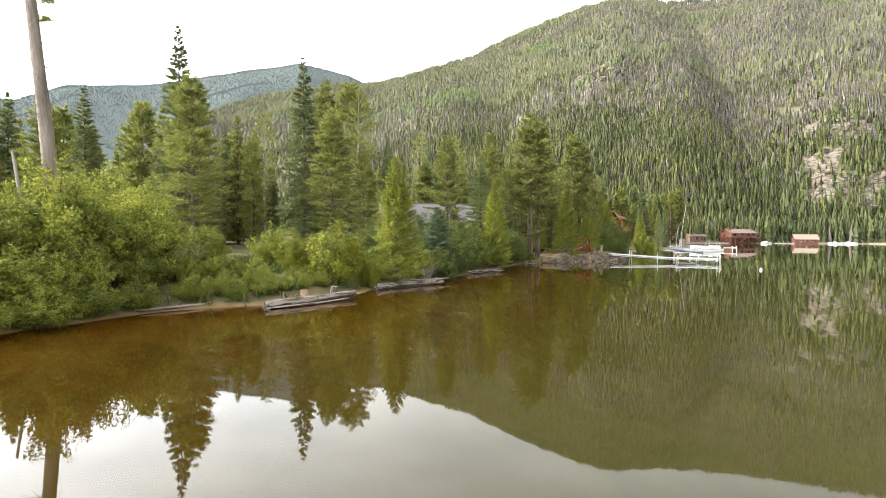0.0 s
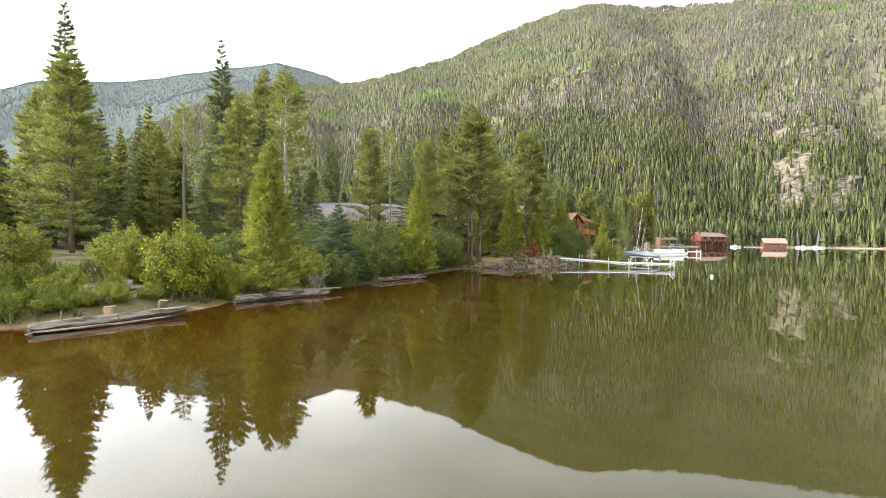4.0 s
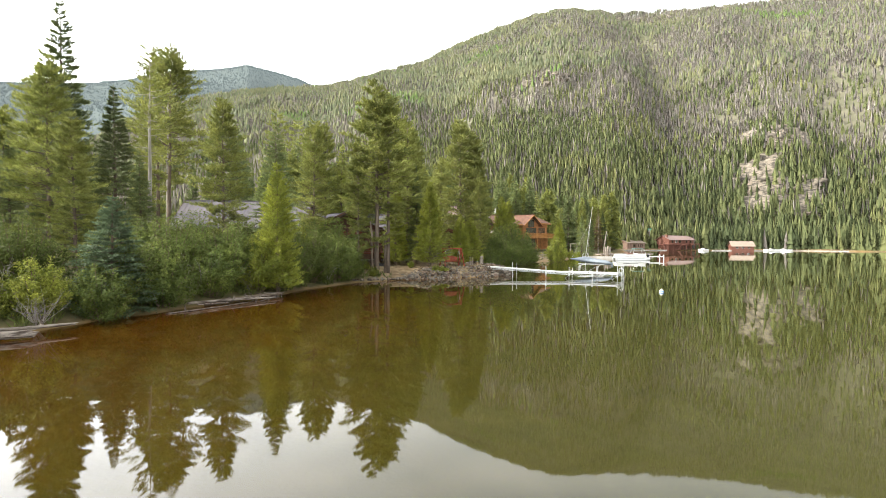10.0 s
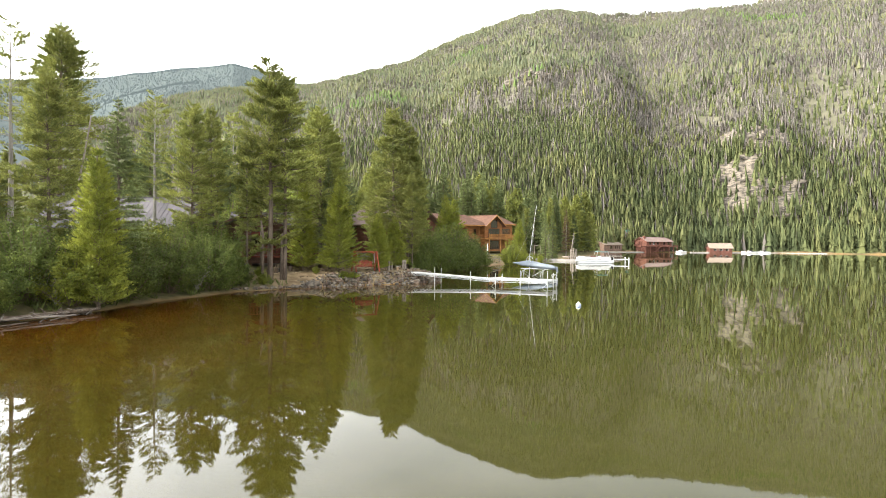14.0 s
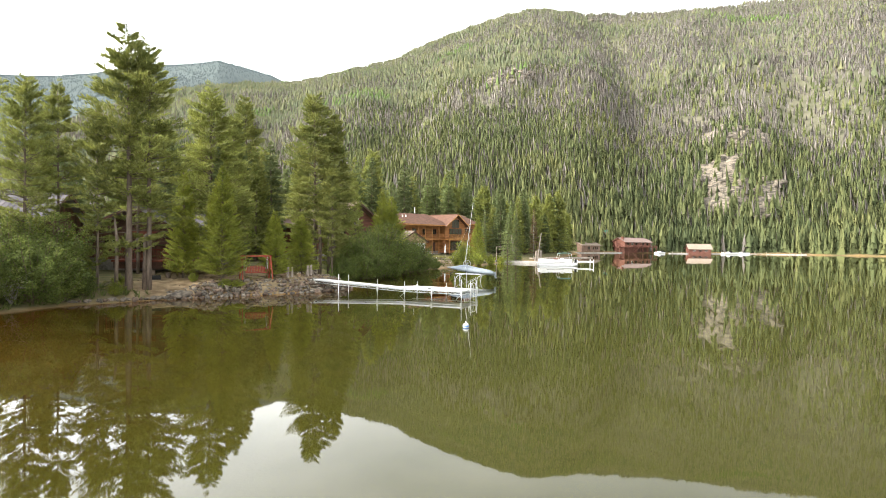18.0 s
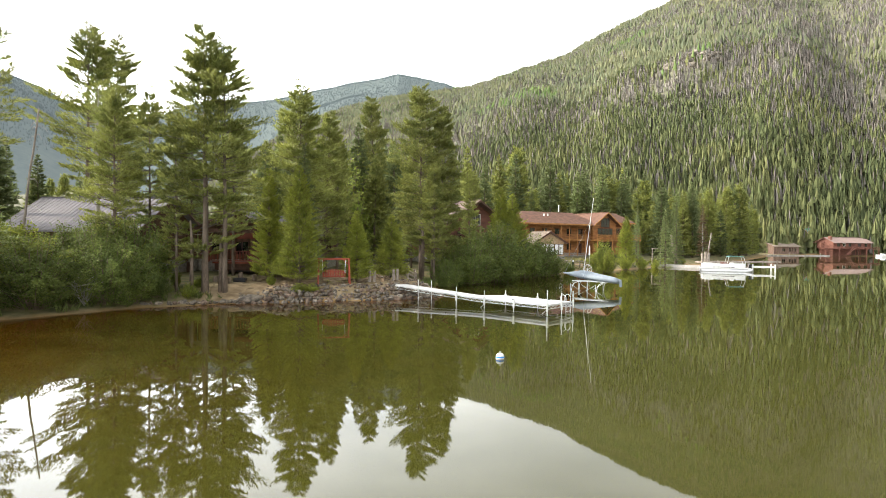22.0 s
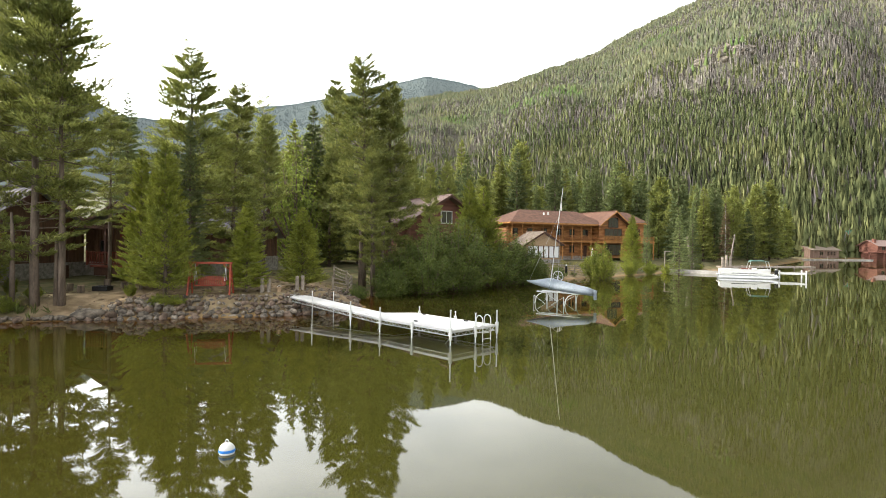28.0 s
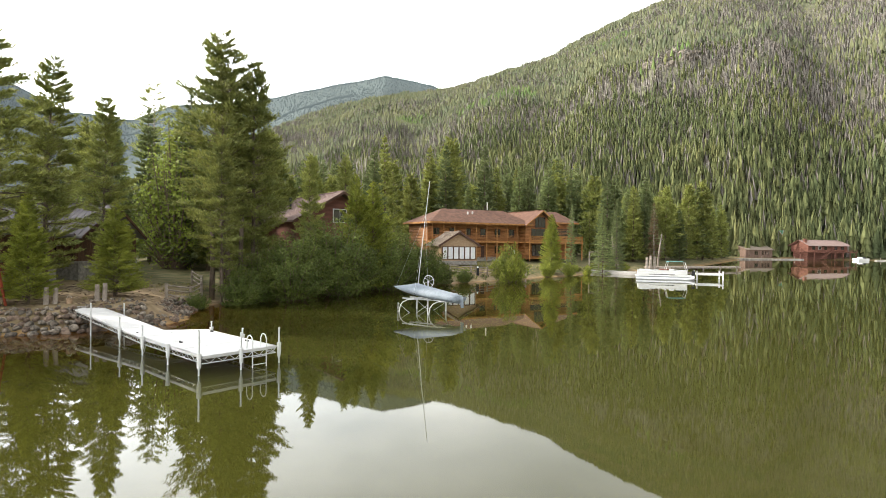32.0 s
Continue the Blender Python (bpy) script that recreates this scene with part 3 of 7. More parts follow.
def build_water():
    xs, ys = axis(-28, 76, 1.5, -2500, 2500, 1.15), axis(-10, 148, 1.5, -2500, 2500, 1.15)
    gx, gy = np.meshgrid(xs, ys)
    nx, ny = len(xs), len(ys)
    d = shore_distance(gx.ravel(), gy.ravel())
    keep = (d < 12).reshape(ny, nx)
    i = np.arange(ny - 1)[:, None] * nx + np.arange(nx - 1)[None]
    ok = keep[:-1, :-1] & keep[1:, :-1] & keep[:-1, 1:] & keep[1:, 1:]
    i = i[ok]
    ob = from_arrays("lake_water", np.stack([gx.ravel(), gy.ravel(), 0 * d], 1), np.stack([i, i + 1, i + nx + 1, i + nx], 1), M_WATER, smooth=True)
    dim = -d + 15 * smooth(2, 16, gx.ravel()) * smooth(50, 66, gy.ravel()) * smooth(0, 2.5, -d)   # the north shore drops off faster
    murk = np.interp(dim, (0, 4, 10, 18, 30), (0.0, 0.08, 0.25, 0.55, 0.93)).astype(np.float32)
    ca = ob.data.attributes.new("murk", "FLOAT", "POINT")
    ca.data.foreach_set("value", murk)
    tagged(ob, "calm olive-green lake water, tea-brown in the shallows", "water", kind="structure")


build_water()


def build_far_hills():
    az = np.linspace(-100, 30, 620)
    rr = np.linspace(1500, FAR_R, 40)
    ga, gr = np.meshgrid(az, rr)
    a, r = ga.ravel(), gr.ravel()
    s = (r - 1500) / (FAR_R - 1500)
    h = FAR_R * np.tan(np.radians(table(FAR_RIDGE, a))) * s ** 0.8 + 60 * s * (1 - s) * 4 * wave(a * 50, r, 160, 4.0) + 2.5 * s * wave(a * 80, r, 60, 5.0)
    x, y = MID[0] + r * np.sin(np.radians(a)), MID[1] + r * np.cos(np.radians(a))
    n = len(az)
    i = (np.arange(len(rr) - 1)[:, None] * n + np.arange(n - 1)[None]).ravel()
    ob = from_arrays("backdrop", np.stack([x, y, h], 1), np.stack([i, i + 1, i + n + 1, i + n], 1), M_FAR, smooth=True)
    tagged(ob, "distant hazy blue-green forested hills", "hills", kind="structure")
    # single trees that roughen the distant slopes and their skyline
    rng = np.random.default_rng(44)
    m = 26000
    ta = rng.uniform(-75, 2, m)
    ts = rng.uniform(0.25, 1.0, m) ** 0.7
    ts[:2600] = rng.uniform(0.97, 1.0, 2600)
    tr = 1500 + ts * (FAR_R - 1500)
    th = FAR_R * np.tan(np.radians(table(FAR_RIDGE, ta))) * ts ** 0.8 + 60 * ts * (1 - ts) * 4 * wave(ta * 50, tr, 160, 4.0) + 2.5 * ts * wave(ta * 80, tr, 60, 5.0)
    tx, ty = MID[0] + tr * np.sin(np.radians(ta)), MID[1] + tr * np.cos(np.radians(ta))
    hh, ww = rng.uniform(4, 9, m), rng.uniform(1.4, 2.6, m)
    ox, oy = np.cos(np.radians(ta)) * ww, -np.sin(np.radians(ta)) * ww
    tri = np.stack([np.stack([tx - ox, ty - oy, th - 2], 1), np.stack([tx + ox, ty + oy, th - 2], 1), np.stack([tx, ty, th + hh], 1)], 1).reshape(-1, 3)
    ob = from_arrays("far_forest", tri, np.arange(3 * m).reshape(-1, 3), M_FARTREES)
    tagged(ob, "hazy blue-green conifers on the distant hills", "forest", kind="stuff")


build_far_hills()

# ---- trees and shrubs ----
def blades(rng, c, d, length, width):
    """Small four-cornered sprays at c, pointing along d."""
    n = len(c)
    d = d / (np.linalg.norm(d, axis=1, keepdims=True) + 1e-9)
    o = rng.normal(size=(n, 3))
    w = np.cross(d, o)
    w /= np.linalg.norm(w, axis=1, keepdims=True) + 1e-9
    L, W = length[:, None], width[:, None]
    v = np.stack([c, c + d * L * 0.45 + w * W, c + d * L, c + d * L * 0.45 - w * W], 1)
    return v.reshape(-1, 3)


def tufts3(rng, c, d, length, width, out=None):
    """Small three-cornered sprays at c, pointing along d, their flat side turned towards out."""
    n = len(c)
    d = d / (np.linalg.norm(d, axis=1, keepdims=True) + 1e-9)
    o = rng.normal(size=(n, 3))
    if out is not None:
        o = 0.5 * o + 1.3 * out / (np.linalg.norm(out, axis=1, keepdims=True) + 1e-9)
    w = np.cross(d, o)
    w /= np.linalg.norm(w, axis=1, keepdims=True) + 1e-9
    L, W = length[:, None], width[:, None]
    return np.stack([c + w * W, c - w * W, c + d * L], 1).reshape(-1, 3)


def tris(v):
    return np.arange(len(v), dtype=np.int32).reshape(-1, 3)


def quads(v):
    return np.arange(len(v), dtype=np.int32).reshape(-1, 4)


def conifer_mesh(seed, h, r, base, kind, gap, per, lets, k, size=0.26, gaps=0.0):
    """Trunk with limbs (Geo) and needle sprays for one conifer, standing at the origin.
    Limbs stand in whorls; each carries side twigs with sprays of needles, so that the crown is made of layered plumes."""
    rng = np.random.default_rng(seed)
    g = Geo()
    lean = rng.normal(size=2) * 0.01 * h
    steps = 9
    tr = [(lean[0] * (q / steps) ** 2 + 0.03 * math.sin(q * 1.3 + seed), lean[1] * (q / steps) ** 2, h * 0.985 * q / steps) for q in range(steps + 1)]
    tr[0] = (0, 0, -0.3)
    g.tube(tr, 0.011 * h + 0.05, 9, 0.02)
    tx, ty, tz = (np.array([p[j] for p in tr]) for j in range(3))
    cs, ds, ls, outs = [], [], [], []
    ph = rng.uniform(0, 6.28, 4)
    z = base
    while z < h - 0.15:
        u = (z - base) / (h - base)
        n = max(4, int(round(per * (1.0 if u < 0.85 else 0.8))))
        a0 = rng.uniform(0, 6.28)
        for i in range(n):
            if rng.uniform() < gaps * (1 - u):
                continue
            a = a0 + i * 6.2832 / n + rng.normal() * 0.25
            lobe = 1 + 0.2 * math.sin(2 * a + ph[0] + 3.1 * u) + 0.16 * math.sin(3 * a + ph[1] - 9 * u) + 0.14 * math.sin(a + ph[2] + 17 * u)
            if kind == "spruce":
                L = r * (1 - u) ** 0.92 * rng.uniform(0.72, 1.15) * (0.5 + 0.5 * lobe) + 0.1
                rise, droop, twig = 0.02 + 0.5 * u, 0.13, 0.36
            elif kind == "young":
                L = r * (1 - u) ** 0.78 * rng.uniform(0.8, 1.12) * (0.6 + 0.4 * lobe) + 0.08
                rise, droop, twig = 0.3 + 0.5 * u, 0.02, 0.34
            else:
                L = r * min(1.0, (1.45 * (1 - u)) ** 0.74) * (0.55 + 0.45 * min(1, u / 0.22)) * rng.uniform(0.5, 1.12) * lobe + 0.16
                rise, droop, twig = 0.05 + 0.55 * u * u + rng.normal() * 0.15, -0.05, 0.4
            zb = z + rng.normal() * (0.55 if kind == "pine" else 0.2) * gap
            ox, oy = np.interp(zb, tz, tx), np.interp(zb, tz, ty)
            dx, dy = math.cos(a), math.sin(a)
            if L > 0.7 and size < 0.5:
                e = L * 0.9
                g.tube([(ox, oy, zb), (ox + dx * e * 0.5, oy + dy * e * 0.5, zb + e * rise * 0.5 - e * droop * 0.25), (ox + dx * e, oy + dy * e, zb + e * (rise - droop))], 0.012 + 0.01 * L, 4, 0.006, cap=False)
            m = max(5 if kind == "pine" else 3, int(lets * min(1.0, 0.45 + 0.55 * L / r)))
            s = np.linspace(0.3 if kind == "pine" else 0.2, 1.0, m) + rng.normal(size=m) * 0.03
            sd = np.where(np.arange(m) % 2 == 0, 1.0, -1.0) * rng.uniform(0.5, 1.0, m)
            sd[-1] = 0.0
            root = np.stack([ox + dx * L * s, oy + dy * L * s, zb + L * (rise * s - droop * s * s)], 1)
            fwd = np.stack([dx - dy * sd * 1.1, dy + dx * sd * 1.1, np.full(m, (0.3 if kind != "spruce" else -0.08) + 0.4 * u)], 1)
            fwd /= np.linalg.norm(fwd, axis=1, keepdims=True)
            tl = (twig * L * (1.12 - 0.72 * s) + (0.24 if kind == "pine" else 0.13 * (1 - u)))[:, None]
            for q in (0.3, 0.65, 1.0):
                for _ in range(k):
                    t = rng.normal(size=(m, 3))
                    cs.append(root + fwd * tl * q + t * np.array((0.06, 0.06, 0.035)) * min(1.5, L))
                    ds.append(fwd + t[:, ::-1] * 0.42 + np.array((0, 0, 0.18)))
                    ls.append(size * (0.42 + 0.58 * min(1.0, L)) * rng.uniform(0.7, 1.25, m))
                    outs.append(np.stack([np.full(m, dx * 0.55), np.full(m, dy * 0.55), np.full(m, 0.75)], 1))
        z += gap * rng.uniform(0.8, 1.2) * (1.0 - (0.6 if kind == "pine" else 0.2) * u)
    # the leading shoot
    m = 14
    t = rng.normal(size=(m, 3))
    zs = np.linspace(h - 0.5, h, m)
    cs.append(np.stack([np.interp(zs, tz, tx), np.interp(zs, tz, ty), zs], 1))
    ds.append(t * 0.5 + np.array((0, 0, 1.0)))
    ls.append(np.full(m, size * 0.7))
    outs.append(t)
    L = np.concatenate(ls)
    v = tufts3(rng, np.concatenate(cs), np.concatenate(ds), L, L * (0.19 if size > 0.5 else 0.15 if kind != "young" else 0.17), np.concatenate(outs))
    return g, v


def tree_kind(name, seed, h, r, base, kind, gap, per, lets, k, mat, bark, label, size=0.26, category="tree", gaps=0.0):
    g, v = conifer_mesh(seed, h, r, base, kind, gap, per, lets, k, size, gaps)
    e = thing(name, pose(0, 0, -500), label, category)
    part("trunk", g, bark, e, smooth=True)
    from_arrays("crown", v, tris(v), mat, e)
    e["height"] = h
    return e


def plant(src, x, y, top=None, wide=1.0, turn=0.0, label="", group="", z=None, lean=(0.0, 0.0)):
    z0 = ground_z(x, y) if z is None else z
    s = 1.0 if top is None else (top - z0) / src["height"]
    o = copy_thing(src, pose(x, y, z0 - 0.03, lean[0], lean[1], turn))
    o.scale = (s * wide, s * wide, s)
    return tagged(o, label, group=group)


PINES = [tree_kind("pine_tree", 10 + i, 16, rr, bb, "pine", 0.52, 6, 15, 5, M_NEEDLE_PINE, M_BARK, "tall lodgepole pine with a green irregular crown on the lakeshore")
         for i, (rr, bb) in enumerate(((2.75, 2.2), (2.55, 3.6), (2.9, 2.8), (2.4, 1.6)))]
OPENS = [tree_kind("pine_tree", 35 + i, 16, 2.7, bb, "pine", 0.62, 6, 14, 6, M_NEEDLE_PINE, M_BARK, "tall open-crowned pine with sky showing between its branches", gaps=0.3) for i, bb in enumerate((2.6, 5.5))]
SPARSE = tree_kind("pine_tree", 31, 16, 1.7, 7.5, "pine", 0.6, 4, 7, 4, M_NEEDLE_PINE, M_BARK_GREY, "thin sparse pine with a long bare grey trunk", gaps=0.3)
SPRUCES = [tree_kind("spruce_tree", 40 + i, 16, rr, bb, "spruce", 0.42, 6, 13, 5, M_NEEDLE_SPRUCE, M_BARK, "dark green spruce with a narrow pointed crown", size=0.25)
           for i, (rr, bb) in enumerate(((2.7, 0.8), (2.5, 1.2), (2.95, 0.6)))]
YOUNGS = [tree_kind("young_pine", 60 + i, 9, rr, 0.3, "young", 0.3, 8, 12, 6, M_NEEDLE_YOUNG, M_BARK, "dense bright green young pine, branched to the ground", size=0.18)
          for i, rr in enumerate((1.95, 1.75))]
BLUE = tree_kind("blue_spruce", 70, 6, 1.8, 0.15, "spruce", 0.25, 8, 11, 6, M_NEEDLE_BLUE, M_BARK, "small blue-green spruce, branched to the ground", size=0.18)
MIDS = [tree_kind("forest_tree", 80 + i, 16, rr, 1.0, kd, 0.6, 6, 8, 2, mt, M_BARK, "conifer in the dense dark green forest", size=0.62)
        for i, (rr, kd, mt) in enumerate(((2.3, "spruce", M_NEEDLE_SPRUCE), (2.1, "spruce", M_NEEDLE_SPRUCE), (2.1, "pine", M_NEEDLE_PINE), (2.0, "spruce", M_NEEDLE_PINE)))]
REDDEAD = tree_kind("forest_tree", 88, 16, 1.8, 2.0, "spruce", 0.6, 5, 8, 2, M_BROWNNEEDLE, M_BARK_GREY, "dying conifer with rust-brown needles among green trees", size=0.5)


def shrub_kind(name, seed, h, w, mat, n, label, leaf=0.078, stems=64, category="shrub"):
    """Many shoots that arch up and out from one root, leafy along their outer parts."""
    rng = np.random.default_rng(seed)
    g = Geo()
    cs, ds = [], []
    per = n // stems
    for i in range(stems):
        a, f = i * 2.399963 + rng.normal() * 0.3, math.sqrt((i + 0.5) / stems)
        rad = w * 0.5 * f * rng.uniform(0.75, 1.15)
        top = h * (1 - 0.5 * f ** 2.2) * rng.uniform(0.68, 1.08) * (rng.uniform(0.35, 0.8) if i % 3 == 0 else 1.0)
        p0 = np.array((0.12 * rad * math.cos(a), 0.12 * rad * math.sin(a), -0.2))
        p1 = np.array((0.6 * rad * math.cos(a), 0.6 * rad * math.sin(a), 0.6 * top))
        p2 = np.array((rad * math.cos(a), rad * math.sin(a), top))
        u = rng.uniform(0.18, 1.0, per) ** 0.75
        c = (1 - u)[:, None] ** 2 * p0 + 2 * (u * (1 - u))[:, None] * p1 + (u ** 2)[:, None] * p2
        fat = (0.04 * h + 0.026 * w) * (1.12 - u * u * 0.75)
        c = c + rng.normal(size=c.shape) * fat[:, None] * np.array([1, 1, 0.8])
        cs.append(c)
        ds.append(rng.normal(size=c.shape) + np.array([math.cos(a), math.sin(a), 0.1]) * 0.5)
        pts = [(1 - q) ** 2 * p0 + 2 * q * (1 - q) * p1 + q * q * p2 for q in (0, 0.35, 0.7, 1.0)]
        if i % 2 == 0 or h > 4:
            g.tube([tuple(q) for q in pts], 0.012 + 0.006 * h, 5, 0.006, cap=False)
    c = np.concatenate(cs)
    c[:, 2] = np.abs(c[:, 2]) * 0.98 + 0.03
    L = leaf * rng.uniform(0.7, 1.5, len(c))
    v = tufts3(rng, c, np.concatenate(ds), L, L * 0.4, c - np.array([0, 0, 0.4 * h]))
    e = thing(name, pose(0, 0, -500), label, category)
    part("branch_clump", g, M_TWIG, e)
    from_arrays("foliage", v, tris(v), mat, e)
    e["height"] = h
    return e


WILLOWS = [shrub_kind("willow_shrub", 100 + i, 2.6, 3.2, M_LEAF, 13400, "leafy green willow shrub growing on the lake bank") for i in range(3)]
YWILLOW = shrub_kind("willow_shrub", 110, 2.9, 3.2, M_LEAF_YELLOW, 17000, "sunlit yellow-green willow bush above the sandy beach", leaf=0.08)
BIGWILLOW = [shrub_kind("willow_tree", 120 + i, 5.8, 5.6, M_LEAF, 32000, "large leafy willow clump overhanging the water", leaf=0.125, stems=120) for i in range(2)]
ALDERS = [shrub_kind("alder_shrub", 130 + i, 2.7, 3.4, M_LEAF_DARK, 12000, "dense dark green alder shrub at the waterline", leaf=0.08) for i in range(3)]
TALLS = [shrub_kind("alder_shrub", 135 + i, 5.0, 5.4, M_LEAF_DARK, 23000, "tall dense dark green alder at the waterline", leaf=0.105, stems=110) for i in range(3)]
ASPEN = shrub_kind("aspen_tree", 140, 8.0, 4.0, M_ASPEN, 9000, "pale green leafy aspen among the conifers", leaf=0.13, stems=80, category="tree")


def bare_shrub(seed):
    rng = np.random.default_rng(seed)
    g = Geo()
    for i in range(26):
        a, s = rng.uniform(0, 6.28), rng.uniform(0.4, 1.0)
        p = Vector((0, 0, 0))
        d = Vector((math.cos(a) * 0.6, math.sin(a) * 0.6, 1.0)).normalized()
        pts = [p.copy()]
        for _ in range(5):
            p = p + d * 0.42 * s
            d = (d + Vector(rng.normal(size=3)) * 0.22).normalized()
            pts.append(p.copy())
        g.tube(pts, 0.014, 4, 0.004, cap=False)
        for q in pts[2:]:
            g.tube([q, q + Vector(rng.normal(size=3)) * 0.28 + Vector((0, 0, 0.15))], 0.006, 3, 0.003, cap=False)
    e = thing("bare_shrub", pose(0, 0, -500), "leafless grey-brown twiggy shrub on the bank", "shrub")
    part("branch_clump", g, M_BARK_GREY, e)
    e["height"] = 2.2
    return e


BARE = bare_shrub(150)

TREES = (
    # kind, x, y, top, width
    (SPRUCES[1], -29.7, 59.4, 26.9, 0.8), (PINES[0], -26.2, 54.4, 19.8, 1.0), (SPRUCES[0], -32.0, 77.9, 19.4, 0.9), (PINES[3], -23.7, 66.0, 15.7, 0.8),
    (SPARSE, -26.3, 78.5, 21.1, 1.0), (SPRUCES[1], -18.7, 71.7, 27.4, 0.85), (OPENS[0], -21.8, 101.0, 31.5, 0.8), (OPENS[1], -15.5, 88.9, 28.3, 0.85),
    (SPRUCES[0], -10.0, 100.0, 21.7, 0.9), (PINES[0], -12.7, 59.2, 17.4, 0.85), (YOUNGS[0], -3.8, 36.3, 9.2, 0.85), (PINES[1], 0.3, 58.7, 14.5, 0.8),
    (SPRUCES[2], 4.1, 59.5, 13.4, 0.95), (YOUNGS[1], 5.2, 54.6, 9.4, 0.8), (OPENS[0], 11.7, 70.3, 19.3, 1.0), (OPENS[1], 12.8, 71.0, 18.4, 0.85), (OPENS[1], 9.3, 77.9, 13.5, 0.85), (YOUNGS[0], 30.6, 101.6, 11.0, 0.75), (YOUNGS[0], 17.3, 73.8, 10.2, 0.85),
    (PINES[0], 15.0, 79.2, 17.6, 1.0), (PINES[2], 22.8, 92.0, 20.5, 0.9), (PINES[3], 25.0, 92.7, 19.0, 0.75), (PINES[3], 10.9, 113.5, 25.7, 0.8),
    (PINES[1], 14.3, 89.5, 15.5, 0.7), (YOUNGS[1], 20.9, 76.7, 7.0, 1.05), (YOUNGS[0], 22.6, 80.8, 6.8, 1.2), (PINES[3], 27.2, 99.0, 12.4, 0.6),
    (PINES[0], 26.0, 112.0, 14.3, 0.8), (YOUNGS[0], 32.0, 102.8, 10.4, 0.95), (SPARSE, -16.6, 91.5, 29.2, 0.9), (SPARSE, -12.0, 74.9, 23.6, 0.95),
    (YOUNGS[0], 50.0, 133.5, 9.0, 0.85), (SPRUCES[2], 58.5, 143.0, 11.0, 0.75), (SPRUCES[0], 61.0, 145.5, 11.8, 0.7), (BLUE, -0.9, 44.2, 6.1, 1.0),
    (BLUE, -2.6, 47.5, 5.5, 1.0), (PINES[3], -8.5, 55.0, 12.5, 0.9), (SPRUCES[0], -5.5, 58.0, 10.5, 1.0), (PINES[2], -36.0, 47.0, 15.0, 1.0),
    (SPRUCES[1], -42.0, 62.0, 21.0, 0.9), (PINES[0], -46.0, 50.0, 15.0, 1.0), (SPRUCES[0], -16.0, 60.0, 12.0, 0.9), 
    (SPRUCES[0], 10.0, 82.5, 13.0, 1.0), (PINES[2], 20.5, 102.0, 15.0, 0.7), (PINES[1], 25.0, 88.2, 12.0, 0.7), (YOUNGS[1], 13.6, 76.0, 10.5, 0.7), (SPRUCES[2], -14.0, 72.0, 19.0, 1.0), (SPARSE, -4.3, 120.0, 26.0, 1.0),
    (PINES[3], 15.6, 83.0, 16.4, 0.9), (SPRUCES[0], 53.6, 144.6, 12.2, 0.45), (PINES[2], 5.7, 68.6, 15.0, 0.75), (OPENS[1], 6.5, 71.2, 15.4, 0.65), (OPENS[0], 9.9, 69.6, 13.6, 0.6), (PINES[3], 20.4, 97.6, 16.6, 0.65),
    (SPARSE, 1.6, 71.6, 16.6, 1.0), (SPRUCES[0], 16.0, 77.6, 12.5, 0.8))
for i, (src, x, y, top, wide) in enumerate(TREES):
    plant(src, x, y, top, wide, turn=i * 77.0, group="lakeshore conifers")

SHRUBS = (
    # kind, x, y, scale, width
    (0, -17.6, 22.5, 1.15, 1.1), (1, -18.8, 18.5, 1.2, 1.1), (2, -20.5, 14.0, 1.3, 1.2), (0, -16.2, 25.5, 1.0, 1.1), (1, -21.5, 20.0, 1.5, 1.2),
    (2, -14.6, 27.6, 0.7, 1.0), (0, -12.8, 29.2, 0.55, 1.0), (1, -23.0, 25.0, 1.3, 1.2), (2, -24.5, 17.0, 1.5, 1.3), (0, -20.0, 30.0, 1.4, 1.2),
    (1, -16.5, 33.5, 1.2, 1.1), (2, -12.5, 36.5, 1.25, 1.0), (0, -9.3, 38.5, 1.1, 1.0), (1, -22.0, 36.0, 1.5, 1.2), (2, -26.0, 31.0, 1.5, 1.2), (0, -28, 22, 1.6, 1.2))
for i, (k, x, y, s, w) in enumerate(SHRUBS):
    plant(WILLOWS[k], x, y, ground_z(x, y) + 2.6 * s, w, turn=i * 63.0, group="bank willows")
for i, (x, y, s) in enumerate(((-17.2, 27.0, 1.0), (-19.5, 24.0, 1.12), (-21.0, 29.5, 1.15), (-23.5, 21.0, 1.1))):
    plant(BIGWILLOW[i % 2], x, y, ground_z(x, y) + 5.6 * s, 1.0, turn=i * 101.0, group="bank willows")
for i, (x, y, s, w) in enumerate(((-7.4, 32.9, 1.35, 1.05), (-5.6, 34.2, 0.85, 0.75), (-10.4, 33.8, 1.0, 0.9), (-9.0, 36.6, 0.95, 0.9))):
    plant(YWILLOW, x, y, ground_z(x, y) + 2.9 * s, w, turn=i * 91.0, group="bank willows")
